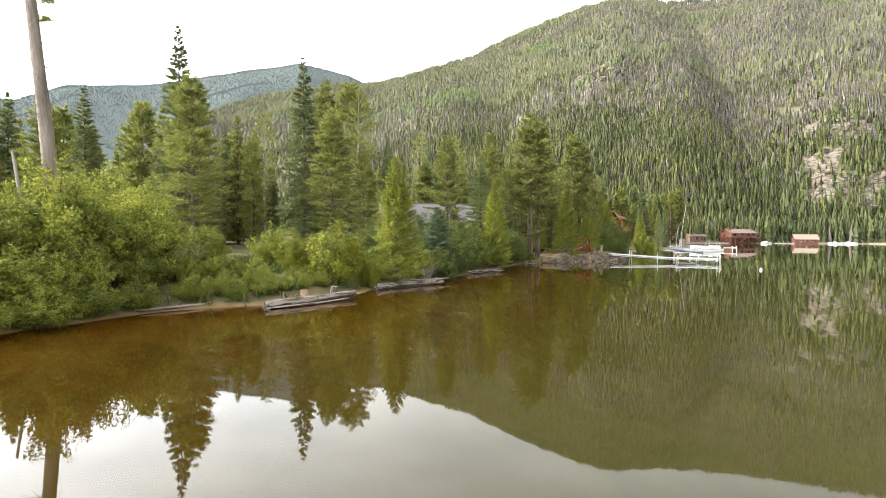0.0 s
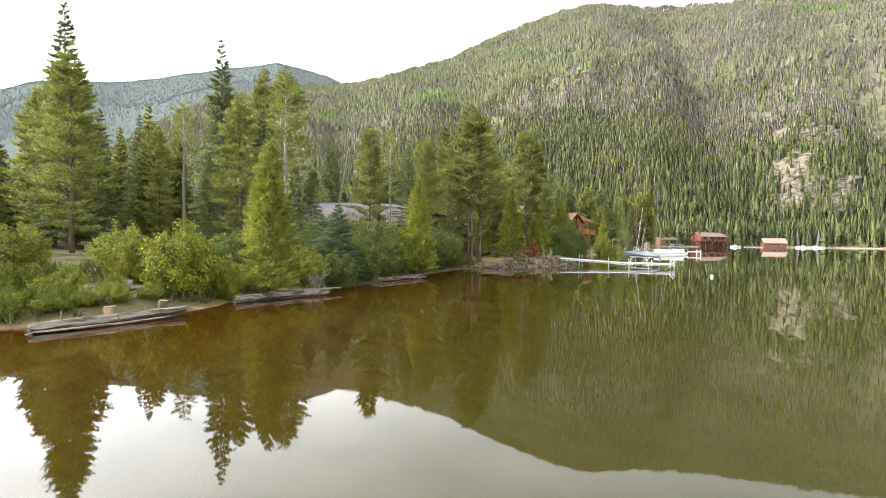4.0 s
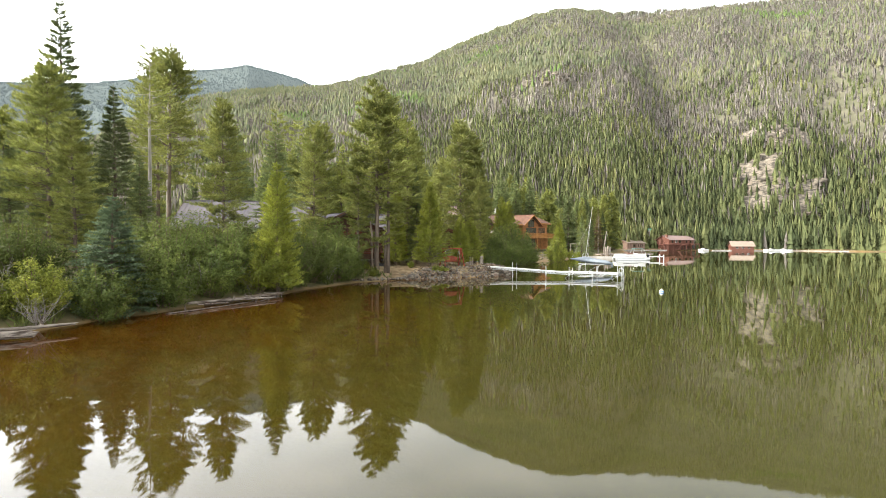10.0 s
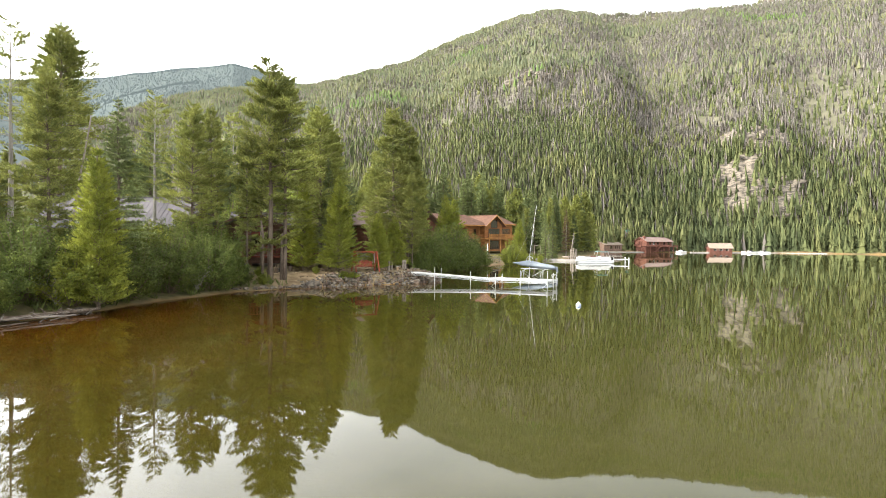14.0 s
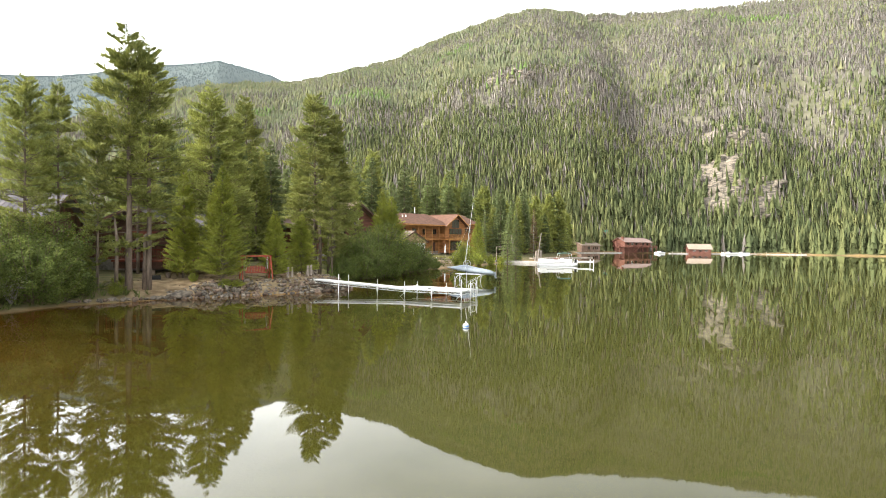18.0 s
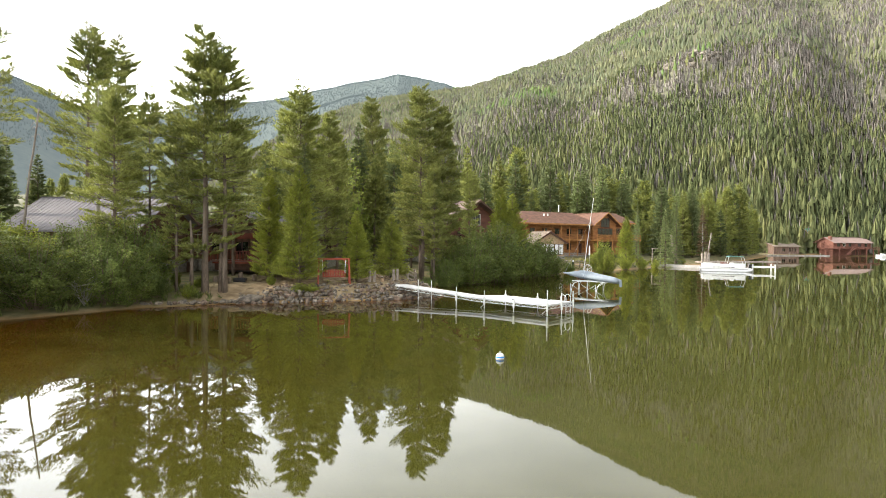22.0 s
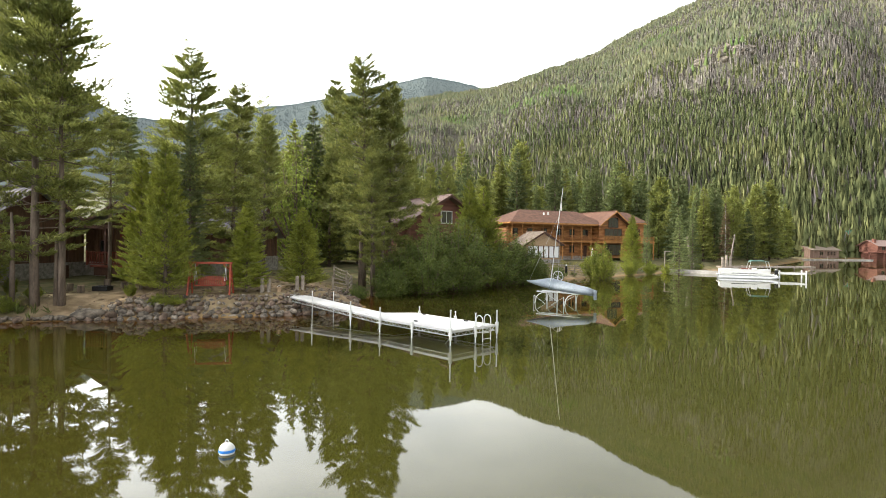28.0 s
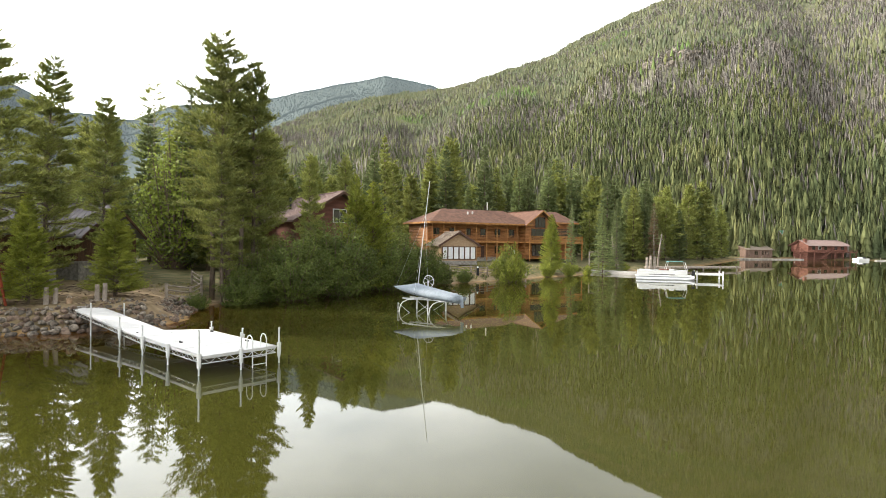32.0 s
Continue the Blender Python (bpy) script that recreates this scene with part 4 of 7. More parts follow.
ALDER_AT = ((-2.6, 41, 1.00), (-0.6, 42.6, 1.00), (0.6, 46.6, 1.20), (-1.2, 45.8, 1.50), (2, 50.4, 1.20), (3.9, 54.4, 1.35), (1.8, 54, 1.70), (5.2, 58, 1.55),
            (6.3, 61.8, 1.60), (8.1, 65.4, 1.60), (4, 62.4, 1.80), (6.6, 66.2, 1.75), (9.6, 67.9, 0.7), (8.9, 66.4, 1.2), (7.4, 68.4, 1.90), (5.4, 69.6, 2.00), (1.6, 59.6, 1.70), (-0.4, 50.6, 1.60), (4.2, 67, 1.75),
            (26.4, 88.6, 1.1), (26.2, 91.2, 1.5), (27.4, 94.4, 2.0), (28.6, 97.4, 2.27), (30.4, 101.8, 2.13), (32.4, 105.9, 1.85), (28.4, 92.4, 2.1), (30.6, 96.6, 2.56),
            (34.4, 109.4, 1.56), (37.2, 112.6, 0.95), (39.4, 115.2, 0.70), (25.1, 85.2, 0.5), (0.6, 64, 1.80), (-2.4, 60.5, 1.80), (-3.4, 51.6, 1.60), (2.6, 69.5, 1.70),
            (33.2, 103.6, 2.27), (35.6, 108, 1.99), (-1, 66.5, 1.70), (-5.2, 44, 1.50), (-6.8, 40.8, 1.30), (3, 57, 1.50))
for i, (x, y, s) in enumerate(ALDER_AT):
    src = (TALLS[i % 3] if s > 1.4 else ALDERS[i % 3]) if i % 5 or y > 84 else WILLOWS[i % 3]
    plant(src, x, y, ground_z(x, y) + 2.7 * s, 1.12 if s > 1.4 and (i % 5 or y > 84) else 1.0, turn=i * 57.0, group="waterline alders")
for i, (x, y, s) in enumerate(((-18.6, 10.6, 0.6), (-17.6, 13.6, 0.65), (-17.0, 16.2, 0.6), (-16.3, 18.4, 0.65), (-15.6, 20.6, 0.6), (-14.7, 22.6, 0.55), (-13.4, 24.9, 0.45), (-19.2, 8.0, 0.8), (-17.9, 19.6, 1.0), (-19.0, 14.8, 1.1)), ):
    plant(WILLOWS[i % 3], x, y, ground_z(x, y) + 2.6 * s, 1.35, turn=i * 47.0, group="bank willows")
for i, (x, y, s) in enumerate(((44.4, 117.5, 2.0), (45.2, 120.8, 1.5), (49.4, 129.6, 1.2), (52.5, 133.0, 0.9), (55.5, 137.0, 0.7))):
    plant(WILLOWS[i % 3], x, y, ground_z(x, y) + 2.6 * s, 0.7, turn=i * 40.0, group="lodge shore shrubs")
for i, (x, y, s) in enumerate(((-4.2, 40.6, 1.3), (1.2, 49.8, 1.3), (3.4, 53.8, 1.2), (-1.6, 39.6, 0.9), (7.6, 64.0, 1.2), (-16, 30, 1.2))):
    plant(BARE, x, y, ground_z(x, y) + 2.2 * s, 1.0, turn=i * 40.0, group="bare twiggy shrubs")
for i, (x, y, t) in enumerate(((8.0, 92.0, 11.0), (10.0, 104.0, 18.5), (2.0, 96.0, 11.0), (140.0, 300.0, 10.5), (146, 304, 8.5), (-9.5, 88.0, 11.5))):
    plant(ASPEN, x, y, t, 1.0, turn=i * 40.0, group="aspens")


# the woods behind the cabins and round the lodge
def woods():
    rng = np.random.default_rng(5)
    spots = []
    zones = (((-70, -28, 62, 125), 52, (11, 19)), ((-28, 20, 104, 150), 46, (12, 19)), ((-56, -38, 20, 60), 20, (10, 17)), ((18, 60, 150, 205), 58, (15, 25)),
             ((60, 110, 165, 260), 40, (14, 22)), ((-90, -60, -10, 60), 10, (12, 20)), ((5, 35, 120, 150), 18, (12, 19)))
    for (x0, x1, y0, y1), n, (h0, h1) in zones:
        for _ in range(n):
            x, y = rng.uniform(x0, x1), rng.uniform(y0, y1)
            d = float(shore_distance(np.array([x]), np.array([y]))[0])
            if d < 3.0:
                continue
            if 20 < x < 66 and 120 < y < 174 and (x - 30) * 0.66 + (y - 130) * 0.75 > -6 and abs(-(x - 32) * 0.75 + (y - 132) * 0.66 - 4) < 13:
                continue
            if (x - 29) ** 2 + (y - 110) ** 2 < 100 or (2 < x < 16 and 84 < y < 100):
                continue
            spots.append((x, y, rng.uniform(h0, h1), rng.integers(0, 4), rng.uniform(0, 360), rng.uniform(0.8, 1.15)))
    edge = [Vector(q) for q in ((67, 160), (76, 173), (90, 197), (104, 226), (118, 256))]
    for a, b in zip(edge, edge[1:]):   # the dark rows along the far bank
        n = int((b - a).length / 1.9)
        for i in range(n):
            q = a.lerp(b, (i + rng.uniform(0, 1)) / n) + Vector((-0.88, 0.47)) * rng.uniform(1.5, 13)
            spots.append((q.x, q.y, rng.uniform(9, 20), rng.integers(0, 4), rng.uniform(0, 360), rng.uniform(0.85, 1.15)))
    for x, y, h, k, turn, w in spots:
        plant(MIDS[k], x, y, ground_z(x, y) + h, w, turn=turn, group="forest behind the cabins")
    for x, y, t in ((71, 165, 13.0), (96, 222, 17.0)):
        plant(REDDEAD, x, y, t, 0.9, group="forest behind the cabins")


woods()


# ---- mountain forest ----
def spires(p, h, w, levels, fins, full, seed=0):
    """Ragged conifers at the points p: at each level of a thin stem, narrow branch fans that point outwards."""
    rng = np.random.default_rng(seed)
    m = len(p)
    stem = [p + np.stack([0 * h, 0 * h, h * (0.06 + 0.94 * q / levels)], 1) for q in range(levels + 1)]
    vs = stem + [stem[q] + np.stack([0.04 * w, 0.03 * w, 0 * h], 1) for q in range(levels)]
    tri = [(q, q + 1, levels + 1 + q) for q in range(levels)]
    for q in range(levels):
        u = q / levels
        reach = w * (1.02 - u) ** 0.85 * rng.uniform(0.75, 1.25, m)
        a0 = rng.uniform(0, 6.28, m)
        for j in range(fins):
            a = a0 + j * 2 * math.pi / fins + rng.normal(size=m) * 0.25
            rr = reach * rng.uniform(0.6, 1.25, m)
            zz = h * (0.06 + 0.94 * u - rng.uniform(0.0, 0.5, m) * 0.94 / levels)
            twist = rng.normal(size=m) * 0.35 * rr
            tri.append((q, min(levels, q + (1 if levels > 6 else 2)), len(vs)))
            if full:
                tri.append((q, len(vs), len(vs) + 1))
            vs.append(p + np.stack([rr * np.cos(a), rr * np.sin(a), zz], 1))
            if full:
                vs.append(p + np.stack([rr * 0.62 * np.cos(a) - twist * np.sin(a), rr * 0.62 * np.sin(a) + twist * np.cos(a), zz + 0.25 * h / levels], 1))
    v = np.stack(vs, 1)
    f = (np.arange(m)[:, None, None] * v.shape[1] + np.array(tri)[None]).reshape(-1, 3)
    return v.reshape(-1, 3), f


def cones(p, h, w, tiers, points, seed=0):
    """Solid conifers at the points p: ragged skirts, one above the other, each a pointed star."""
    rng = np.random.default_rng(seed)
    m = len(p)
    vs, tri = [], []
    n = 2 * points
    lean = rng.normal(size=(m, 2)) * 0.03 * h[:, None]
    for q in range(tiers):
        u0, u1 = q / tiers * 0.86, (1.0 if q == tiers - 1 else min(1.0, (q + 1.75) / tiers))
        o = len(vs)
        vs.append(p + np.stack([lean[:, 0] * u1, lean[:, 1] * u1, h * u1], 1))
        a0 = rng.uniform(0, 6.28, m)
        for j in range(n):
            rr = w * (1.03 - u0) * (rng.uniform(0.65, 1.4, m) if j % 2 == 0 else rng.uniform(0.3, 0.65, m))
            zz = h * (u0 + (0.0 if j % 2 == 0 else 0.1 / tiers) + rng.uniform(-0.22, 0.22, m) / tiers)
            a = a0 + 2 * math.pi * j / n
            vs.append(p + np.stack([lean[:, 0] * u0 + rr * np.cos(a), lean[:, 1] * u0 + rr * np.sin(a), zz], 1))
        tri += [(o, o + 1 + j, o + 1 + (j + 1) % n) for j in range(n)]
        if q:
            tri.append((o, o - 2 * points, o - points))   # keeps the tree one island
    v = np.stack(vs, 1)
    f = (np.arange(m)[:, None, None] * v.shape[1] + np.array(tri)[None]).reshape(-1, 3)
    return v.reshape(-1, 3), f


def rocky(x, y, r, az, s):
    """How much bare rock shows on the slope."""
    bluff = np.exp(-(np.abs(az - 36.2) / 3.5) ** 3 - (np.abs(r - 392) / 66) ** 4)
    band = np.exp(-((az - 37.5) / 5.0) ** 4 - ((r - 447) / 13) ** 2)
    k = np.clip(1.25 * np.maximum(bluff, band) * (0.58 + 0.8 * wave(x, y, 9, 3.3)), 0, 1)
    k = k + 0.9 * np.exp(-((az - 15.5) / 2.2) ** 2 - ((r - 552) / 16) ** 2) + 0.9 * np.exp(-((az - 30) / 6.0) ** 2 - ((s - 0.9) / 0.03) ** 2) * (wave(x, y, 30, 1.3) > 0.1)
    return k


def mountain_forest():
    rng = np.random.default_rng(9)
    n, low = 215000, 13000
    az = rng.uniform(-36, 60, n)
    u = rng.uniform(0, 1, n)
    r = np.sqrt(215.0 ** 2 + u * (1345.0 ** 2 - 215.0 ** 2))
    az[:low], r[:low] = rng.uniform(-12, 50, low), rng.uniform(230, 470, low)   # the lower woods stand closer
    x, y = MID[0] + r * np.sin(np.radians(az)), MID[1] + r * np.cos(np.radians(az))
    z, d, _, _, s = land_height(x, y)
    dens = 0.56 + 0.22 * wave(x, y, 70, 2.0)
    keep = (d > 3) & (rng.uniform(0, 1, n) < dens + 0.3 * (r < 480)) & (rng.uniform(0, 1, n) > 0.88 * rocky(x, y, r, az, s)) & ((s > 0.01) | (r > 262))
    x, y, z, s, az, r = (q[keep] for q in (x, y, z, s, az, r))
    m = len(x)
    deadp = np.clip(0.48 + 0.5 * wave(x, y, 80, 4.0) + 0.4 * smooth(8, 30, az) * smooth(0.1, 0.3, s), 0.04, 0.82) * smooth(-0.03, 0.12, s)
    dead = rng.uniform(0, 1, m) < deadp
    h = rng.uniform(6.0, 12.0, m) * (1 + 0.25 * smooth(0.16, 0.0, s))
    p = np.stack([x, y, z - 0.3], 1)
    aspen = ~dead & (wave(x, y, 55, 7.0) > 0.7) & (s > 0.25) & (rng.uniform(0, 1, m) < 0.6)
    near = (r < 430) & ~dead & ~aspen
    mid = (r >= 430) & (r < 640) & ~dead & ~aspen
    far = (r >= 640) & ~dead & ~aspen
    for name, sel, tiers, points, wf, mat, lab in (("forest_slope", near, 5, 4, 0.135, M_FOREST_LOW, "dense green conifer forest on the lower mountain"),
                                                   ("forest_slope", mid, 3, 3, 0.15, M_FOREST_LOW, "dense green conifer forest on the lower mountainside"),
                                                   ("forest_slope", far, 1, 3, 0.215, M_FOREST_HAZY, "dense haze-pale green conifer forest on the upper mountainside"),
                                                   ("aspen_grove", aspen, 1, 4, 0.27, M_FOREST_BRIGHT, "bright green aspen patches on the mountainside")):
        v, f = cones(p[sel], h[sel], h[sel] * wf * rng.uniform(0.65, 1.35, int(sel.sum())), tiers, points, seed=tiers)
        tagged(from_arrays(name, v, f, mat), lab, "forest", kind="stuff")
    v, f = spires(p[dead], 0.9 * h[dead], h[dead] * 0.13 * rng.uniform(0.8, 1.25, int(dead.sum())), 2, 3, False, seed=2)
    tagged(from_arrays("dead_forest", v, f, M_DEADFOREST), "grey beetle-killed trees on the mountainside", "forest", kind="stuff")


mountain_forest()


def build_bluff():
    """A stepped granite bluff: ledges stand out of the slope where the rock is bare."""
    az, r = np.arange(29.5, 43.0, 0.16), np.arange(322, 472, 1.2)
    ga, gr = np.meshgrid(az, r)
    a, rr = ga.ravel(), gr.ravel()
    x, y = MID[0] + rr * np.sin(np.radians(a)), MID[1] + rr * np.cos(np.radians(a))
    z, d, _, _, s = land_height(x, y)
    k = rocky(x, y, rr, a, s)
    lump = np.array([noise.noise(Vector((p * 0.11, q * 0.11, 0.0))) + 0.5 * noise.noise(Vector((p * 0.3, q * 0.3, 4.0))) for p, q in zip(x, y)])
    crack = np.array([noise.noise(Vector((p * 0.75, q * 0.4, 9.0))) for p, q in zip(x, y)])
    lift = -5.5 + 9.0 * smooth(0.1, 0.5, k + 0.15 * lump) + 1.6 * lump
    t = z + lift + 0.9 * np.sin(x * 0.25)
    step = 3.2
    q = np.floor(t / step)
    fr = t / step - q
    t = (q + smooth(0.62, 0.95, fr)) * step + 0.8 * crack
    n = len(az)
    i = (np.arange(len(r) - 1)[:, None] * n + np.arange(n - 1)[None]).ravel()
    ob = from_arrays("granite_bluff", np.stack([x, y, t], 1), np.stack([i, i + 1, i + n + 1, i + n], 1), M_GRANITE)
    tagged(ob, "pale stepped granite bluff with cracks between the mountain trees", "rock")


build_bluff()


def build_outcrops():
    """Pale granite ledges and slabs that show between the trees."""
    rng = np.random.default_rng(21)
    meshes = []
    for q in range(5):
        bm = bmesh.new()
        bmesh.ops.create_icosphere(bm, subdivisions=3, radius=1.0)
        for v in bm.verts:
            c = v.co
            k = 1 + 0.35 * noise.noise(c * 1.3 + Vector((q * 7.1, 0, 0))) + 0.16 * noise.noise(c * 3.7 + Vector((0, q * 5.3, 0)))
            step = math.floor(c.z * 4 + 0.3 * noise.noise(c * 2.0)) / 4
            v.co = Vector((c.x * k, c.y * k, (0.55 * c.z + 0.45 * step) * k))
        me = bpy.data.meshes.new("rock_outcrop")
        bm.to_mesh(me)
        bm.free()
        me.materials.append(M_GRANITE)
        meshes.append(me)
    spots = []
    for _ in range(2200):
        az, r = rng.uniform(8, 46), rng.uniform(330, 1250)
        x, y = MID[0] + r * math.sin(radians(az)), MID[1] + r * math.cos(radians(az))
        mh, _, _, s = mountain(np.array([x]), np.array([y]))
        if rng.uniform() < 0.8 * rocky(np.array([x]), np.array([y]), np.array([r]), np.array([az]), s)[0] * (3.0 if r > 500 else 1.6):
            spots.append((x, y, r))
    for x, y, r in spots[:170]:
        ob = new("rock_outcrop", meshes[int(rng.integers(0, 5))])
        w = rng.uniform(2.5, 6.5) * (1.0 if r < 600 else 1.5)
        ob.matrix_basis = pose(x, y, ground_z(x, y) - 0.3, rng.normal() * 12, rng.normal() * 6, rng.uniform(0, 360))
        ob.scale = (w, w * rng.uniform(0.5, 0.9), w * rng.uniform(0.45, 0.9))
        tagged(ob, "pale weathered granite ledge between the mountain trees", "rock", "mountain outcrops")


build_outcrops()

# ---- buildings ----
def put(ob, m):
    ob.matrix_basis = m
    return ob


def wall_logs(g, p0, p1, z0, z1, r=0.14, t=0.2):
    """A wall of rounded log courses from p0 to p1, pushed out of one profile."""
    p0, p1 = Vector(p0), Vector(p1)
    d = (p1 - p0).normalized()
    nrm = Vector((d.y, -d.x, 0))
    n = max(1, round((z1 - z0) / (1.9 * r)))
    h = (z1 - z0) / n
    prof = []
    for i in range(n):
        for a in (0.04, 0.25, 0.5, 0.75, 0.96):
            prof.append((t / 2 + 0.09 * math.sin(math.pi * a) - 0.03, z0 + h * (i + a)))
    prof += [(-t / 2, z1), (-t / 2, z0)]
    poly = [(p0.x + nrm.x * o, p0.y + nrm.y * o, z) for o, z in prof]
    return g.prism(poly, p1 - p0)


def wall_boards(g, p0, p1, z0, z1, step=0.3, t=0.2):
    """A wall of upright boards and battens from p0 to p1, pushed up out of one outline."""
    p0, p1 = Vector(p0), Vector(p1)
    d = (p1 - p0).normalized()
    nrm = Vector((d.y, -d.x, 0))
    n = max(1, round((p1 - p0).length / step))
    L = (p1 - p0).length
    prof = []
    for i in range(n):
        s0 = L * i / n
        for a, o in ((0, 0.0), (L / n - 0.06, 0.0), (L / n - 0.06, 0.03), (L / n - 0.001, 0.03)):
            prof.append((s0 + a, t / 2 + o))
    prof += [(L, -t / 2), (0, -t / 2)]
    poly = [(p0.x + d.x * a + nrm.x * o, p0.y + d.y * a + nrm.y * o, z0) for a, o in prof]
    return g.prism(poly, (0, 0, z1 - z0))


def window(parent, m, w, h, mat_frame, panes=2, rows=1, name="window", glass=None):
    """A framed window on a wall; its own y points inward."""
    g = Geo()
    for x in (-w / 2, w / 2):
        g.box((x, -0.05, 0), (0.09, 0.1, h + 0.09), c0=0.2)
    for z in (-h / 2, h / 2):
        g.box((0, -0.05, z), (w - 0.09, 0.1, 0.09), c0=0.2)
    for i in range(1, panes):
        g.box((-w / 2 + w * i / panes, -0.05, 0), (0.05, 0.08, h - 0.09))
    for i in range(1, rows):
        g.box((0, -0.05, -h / 2 + h * i / rows), (w - 0.09, 0.078, 0.05))
    f = put(part(name, g, mat_frame, parent), m)
    for i in range(panes):
        p = Geo().box((-w / 2 + w * (i + 0.5) / panes, -0.03, 0), (w / panes - 0.06, 0.02, h - 0.1))
        part("pane", p, glass or M_GLASS, f)
    return f


def gable_block(parent, m, w, d, z0, eave, apex, wall_mat, roof_mat, trim_mat, style="boards", over=0.5, front_over=0.7, rib=0.45, base=0.0, base_mat=None):
    """Walls and roof of a block in the frame m: gable to -y, x from 0 to w, ridge along y."""
    fill = wall_logs if style == "logs" else wall_boards
    for nm, a, b in (("front_wall", (0, 0.1, 0), (w, 0.1, 0)), ("back_wall", (w, d - 0.1, 0), (0, d - 0.1, 0)), ("side_wall", (0.1, d - 0.2, 0), (0.1, 0.2, 0)), ("side_wall", (w - 0.1, 0.2, 0), (w - 0.1, d - 0.2, 0))):
        g = fill(Geo(), a, b, z0 + base, eave)
        if nm in ("front_wall", "back_wall"):
            y = a[1]
            g.prism([(0, y - 0.1, eave), (w, y - 0.1, eave), (w / 2, y - 0.1, apex - 0.12)], (0, 0.2, 0))
        put(part(nm, g, wall_mat, parent), m)
    if base:
        g = Geo()
        g.box((w / 2, d / 2, z0 + base / 2 - 0.15), (w + 0.16, d + 0.16, base + 0.3), c0=0.02)
        put(part("foundation", g, base_mat or M_STONEBASE, parent), m)
    slope = (apex - eave) / (w / 2)
    for sgn in (-1, 1):
        xe, ze = (-over, eave - over * slope) if sgn < 0 else (w + over, eave - over * slope)
        g = Geo()
        g.prism([(w / 2, -front_over, apex), (xe, -front_over, ze), (xe, -front_over, ze + 0.16), (w / 2, -front_over, apex + 0.16)], (0, d + 2 * front_over - 0.02, 0))
        sheet = put(part("roof_slope", g, roof_mat, parent), m)
        if rib:
            n = int((d + 2 * front_over) / rib)
            one = Geo().bar((w / 2, 0, apex + 0.17), (xe, 0, ze + 0.17), 0.05, 0.05)
            first = part("roof_rib", one, roof_mat, sheet)
            for i in range(n + 1):
                q = first if i == 0 else new("roof_rib", first.data)
                q.parent = sheet
                q.location = (0, -front_over + 0.03 + (d + 2 * front_over - 0.08) * i / n, 0)
        for y in (-front_over - 0.03, d + front_over + 0.02):
            t = Geo().bar((w / 2, y, apex + 0.03), (xe, y, ze + 0.03), 0.06, 0.24)
            put(part("barge_board", t, trim_mat, parent), m)
    g = Geo().bar((w / 2, -front_over, apex + 0.2), (w / 2, d + front_over, apex + 0.2), 0.3, 0.08)
    put(part("ridge_cap", g, roof_mat, parent), m)


def railing(parent, m, pts, z, h=0.95, step=0.14, mat=None, post=0.11, thick=0.04):
    """Posts, rails and balusters along pts at floor height z."""
    for a, b in zip(pts, pts[1:]):
        a, b = Vector((*a, z)), Vector((*b, z))
        L = (b - a).length
        g = Geo().bar(a + Vector((0, 0, h)), b + Vector((0, 0, h)), 0.12, 0.06).bar(a + Vector((0, 0, 0.12)), b + Vector((0, 0, 0.12)), 0.06, 0.06)
        rail = put(part("railing", g, mat, parent), m)
        n = max(1, int(L / step))
        for i in range(1, n):
            q = a.lerp(b, i / n)
            part("baluster", Geo().box((q.x, q.y, z + h / 2 + 0.05), (thick, thick, h - 0.12)), mat, rail)
        for q in (a, b):
            part("rail_post", Geo().box((q.x, q.y, z + h / 2 + 0.06), (post, post, h + 0.16), c0=0.2), mat, rail)


# dark red stain, deepened further: the porch's shade is put into the colour
M_PORCH = material("shaded_red_porch_wood", (0.2, 0.05, 0.03), 0.65, col2=(0.12, 0.032, 0.02), scale=3, fine=25, bump=0.15)


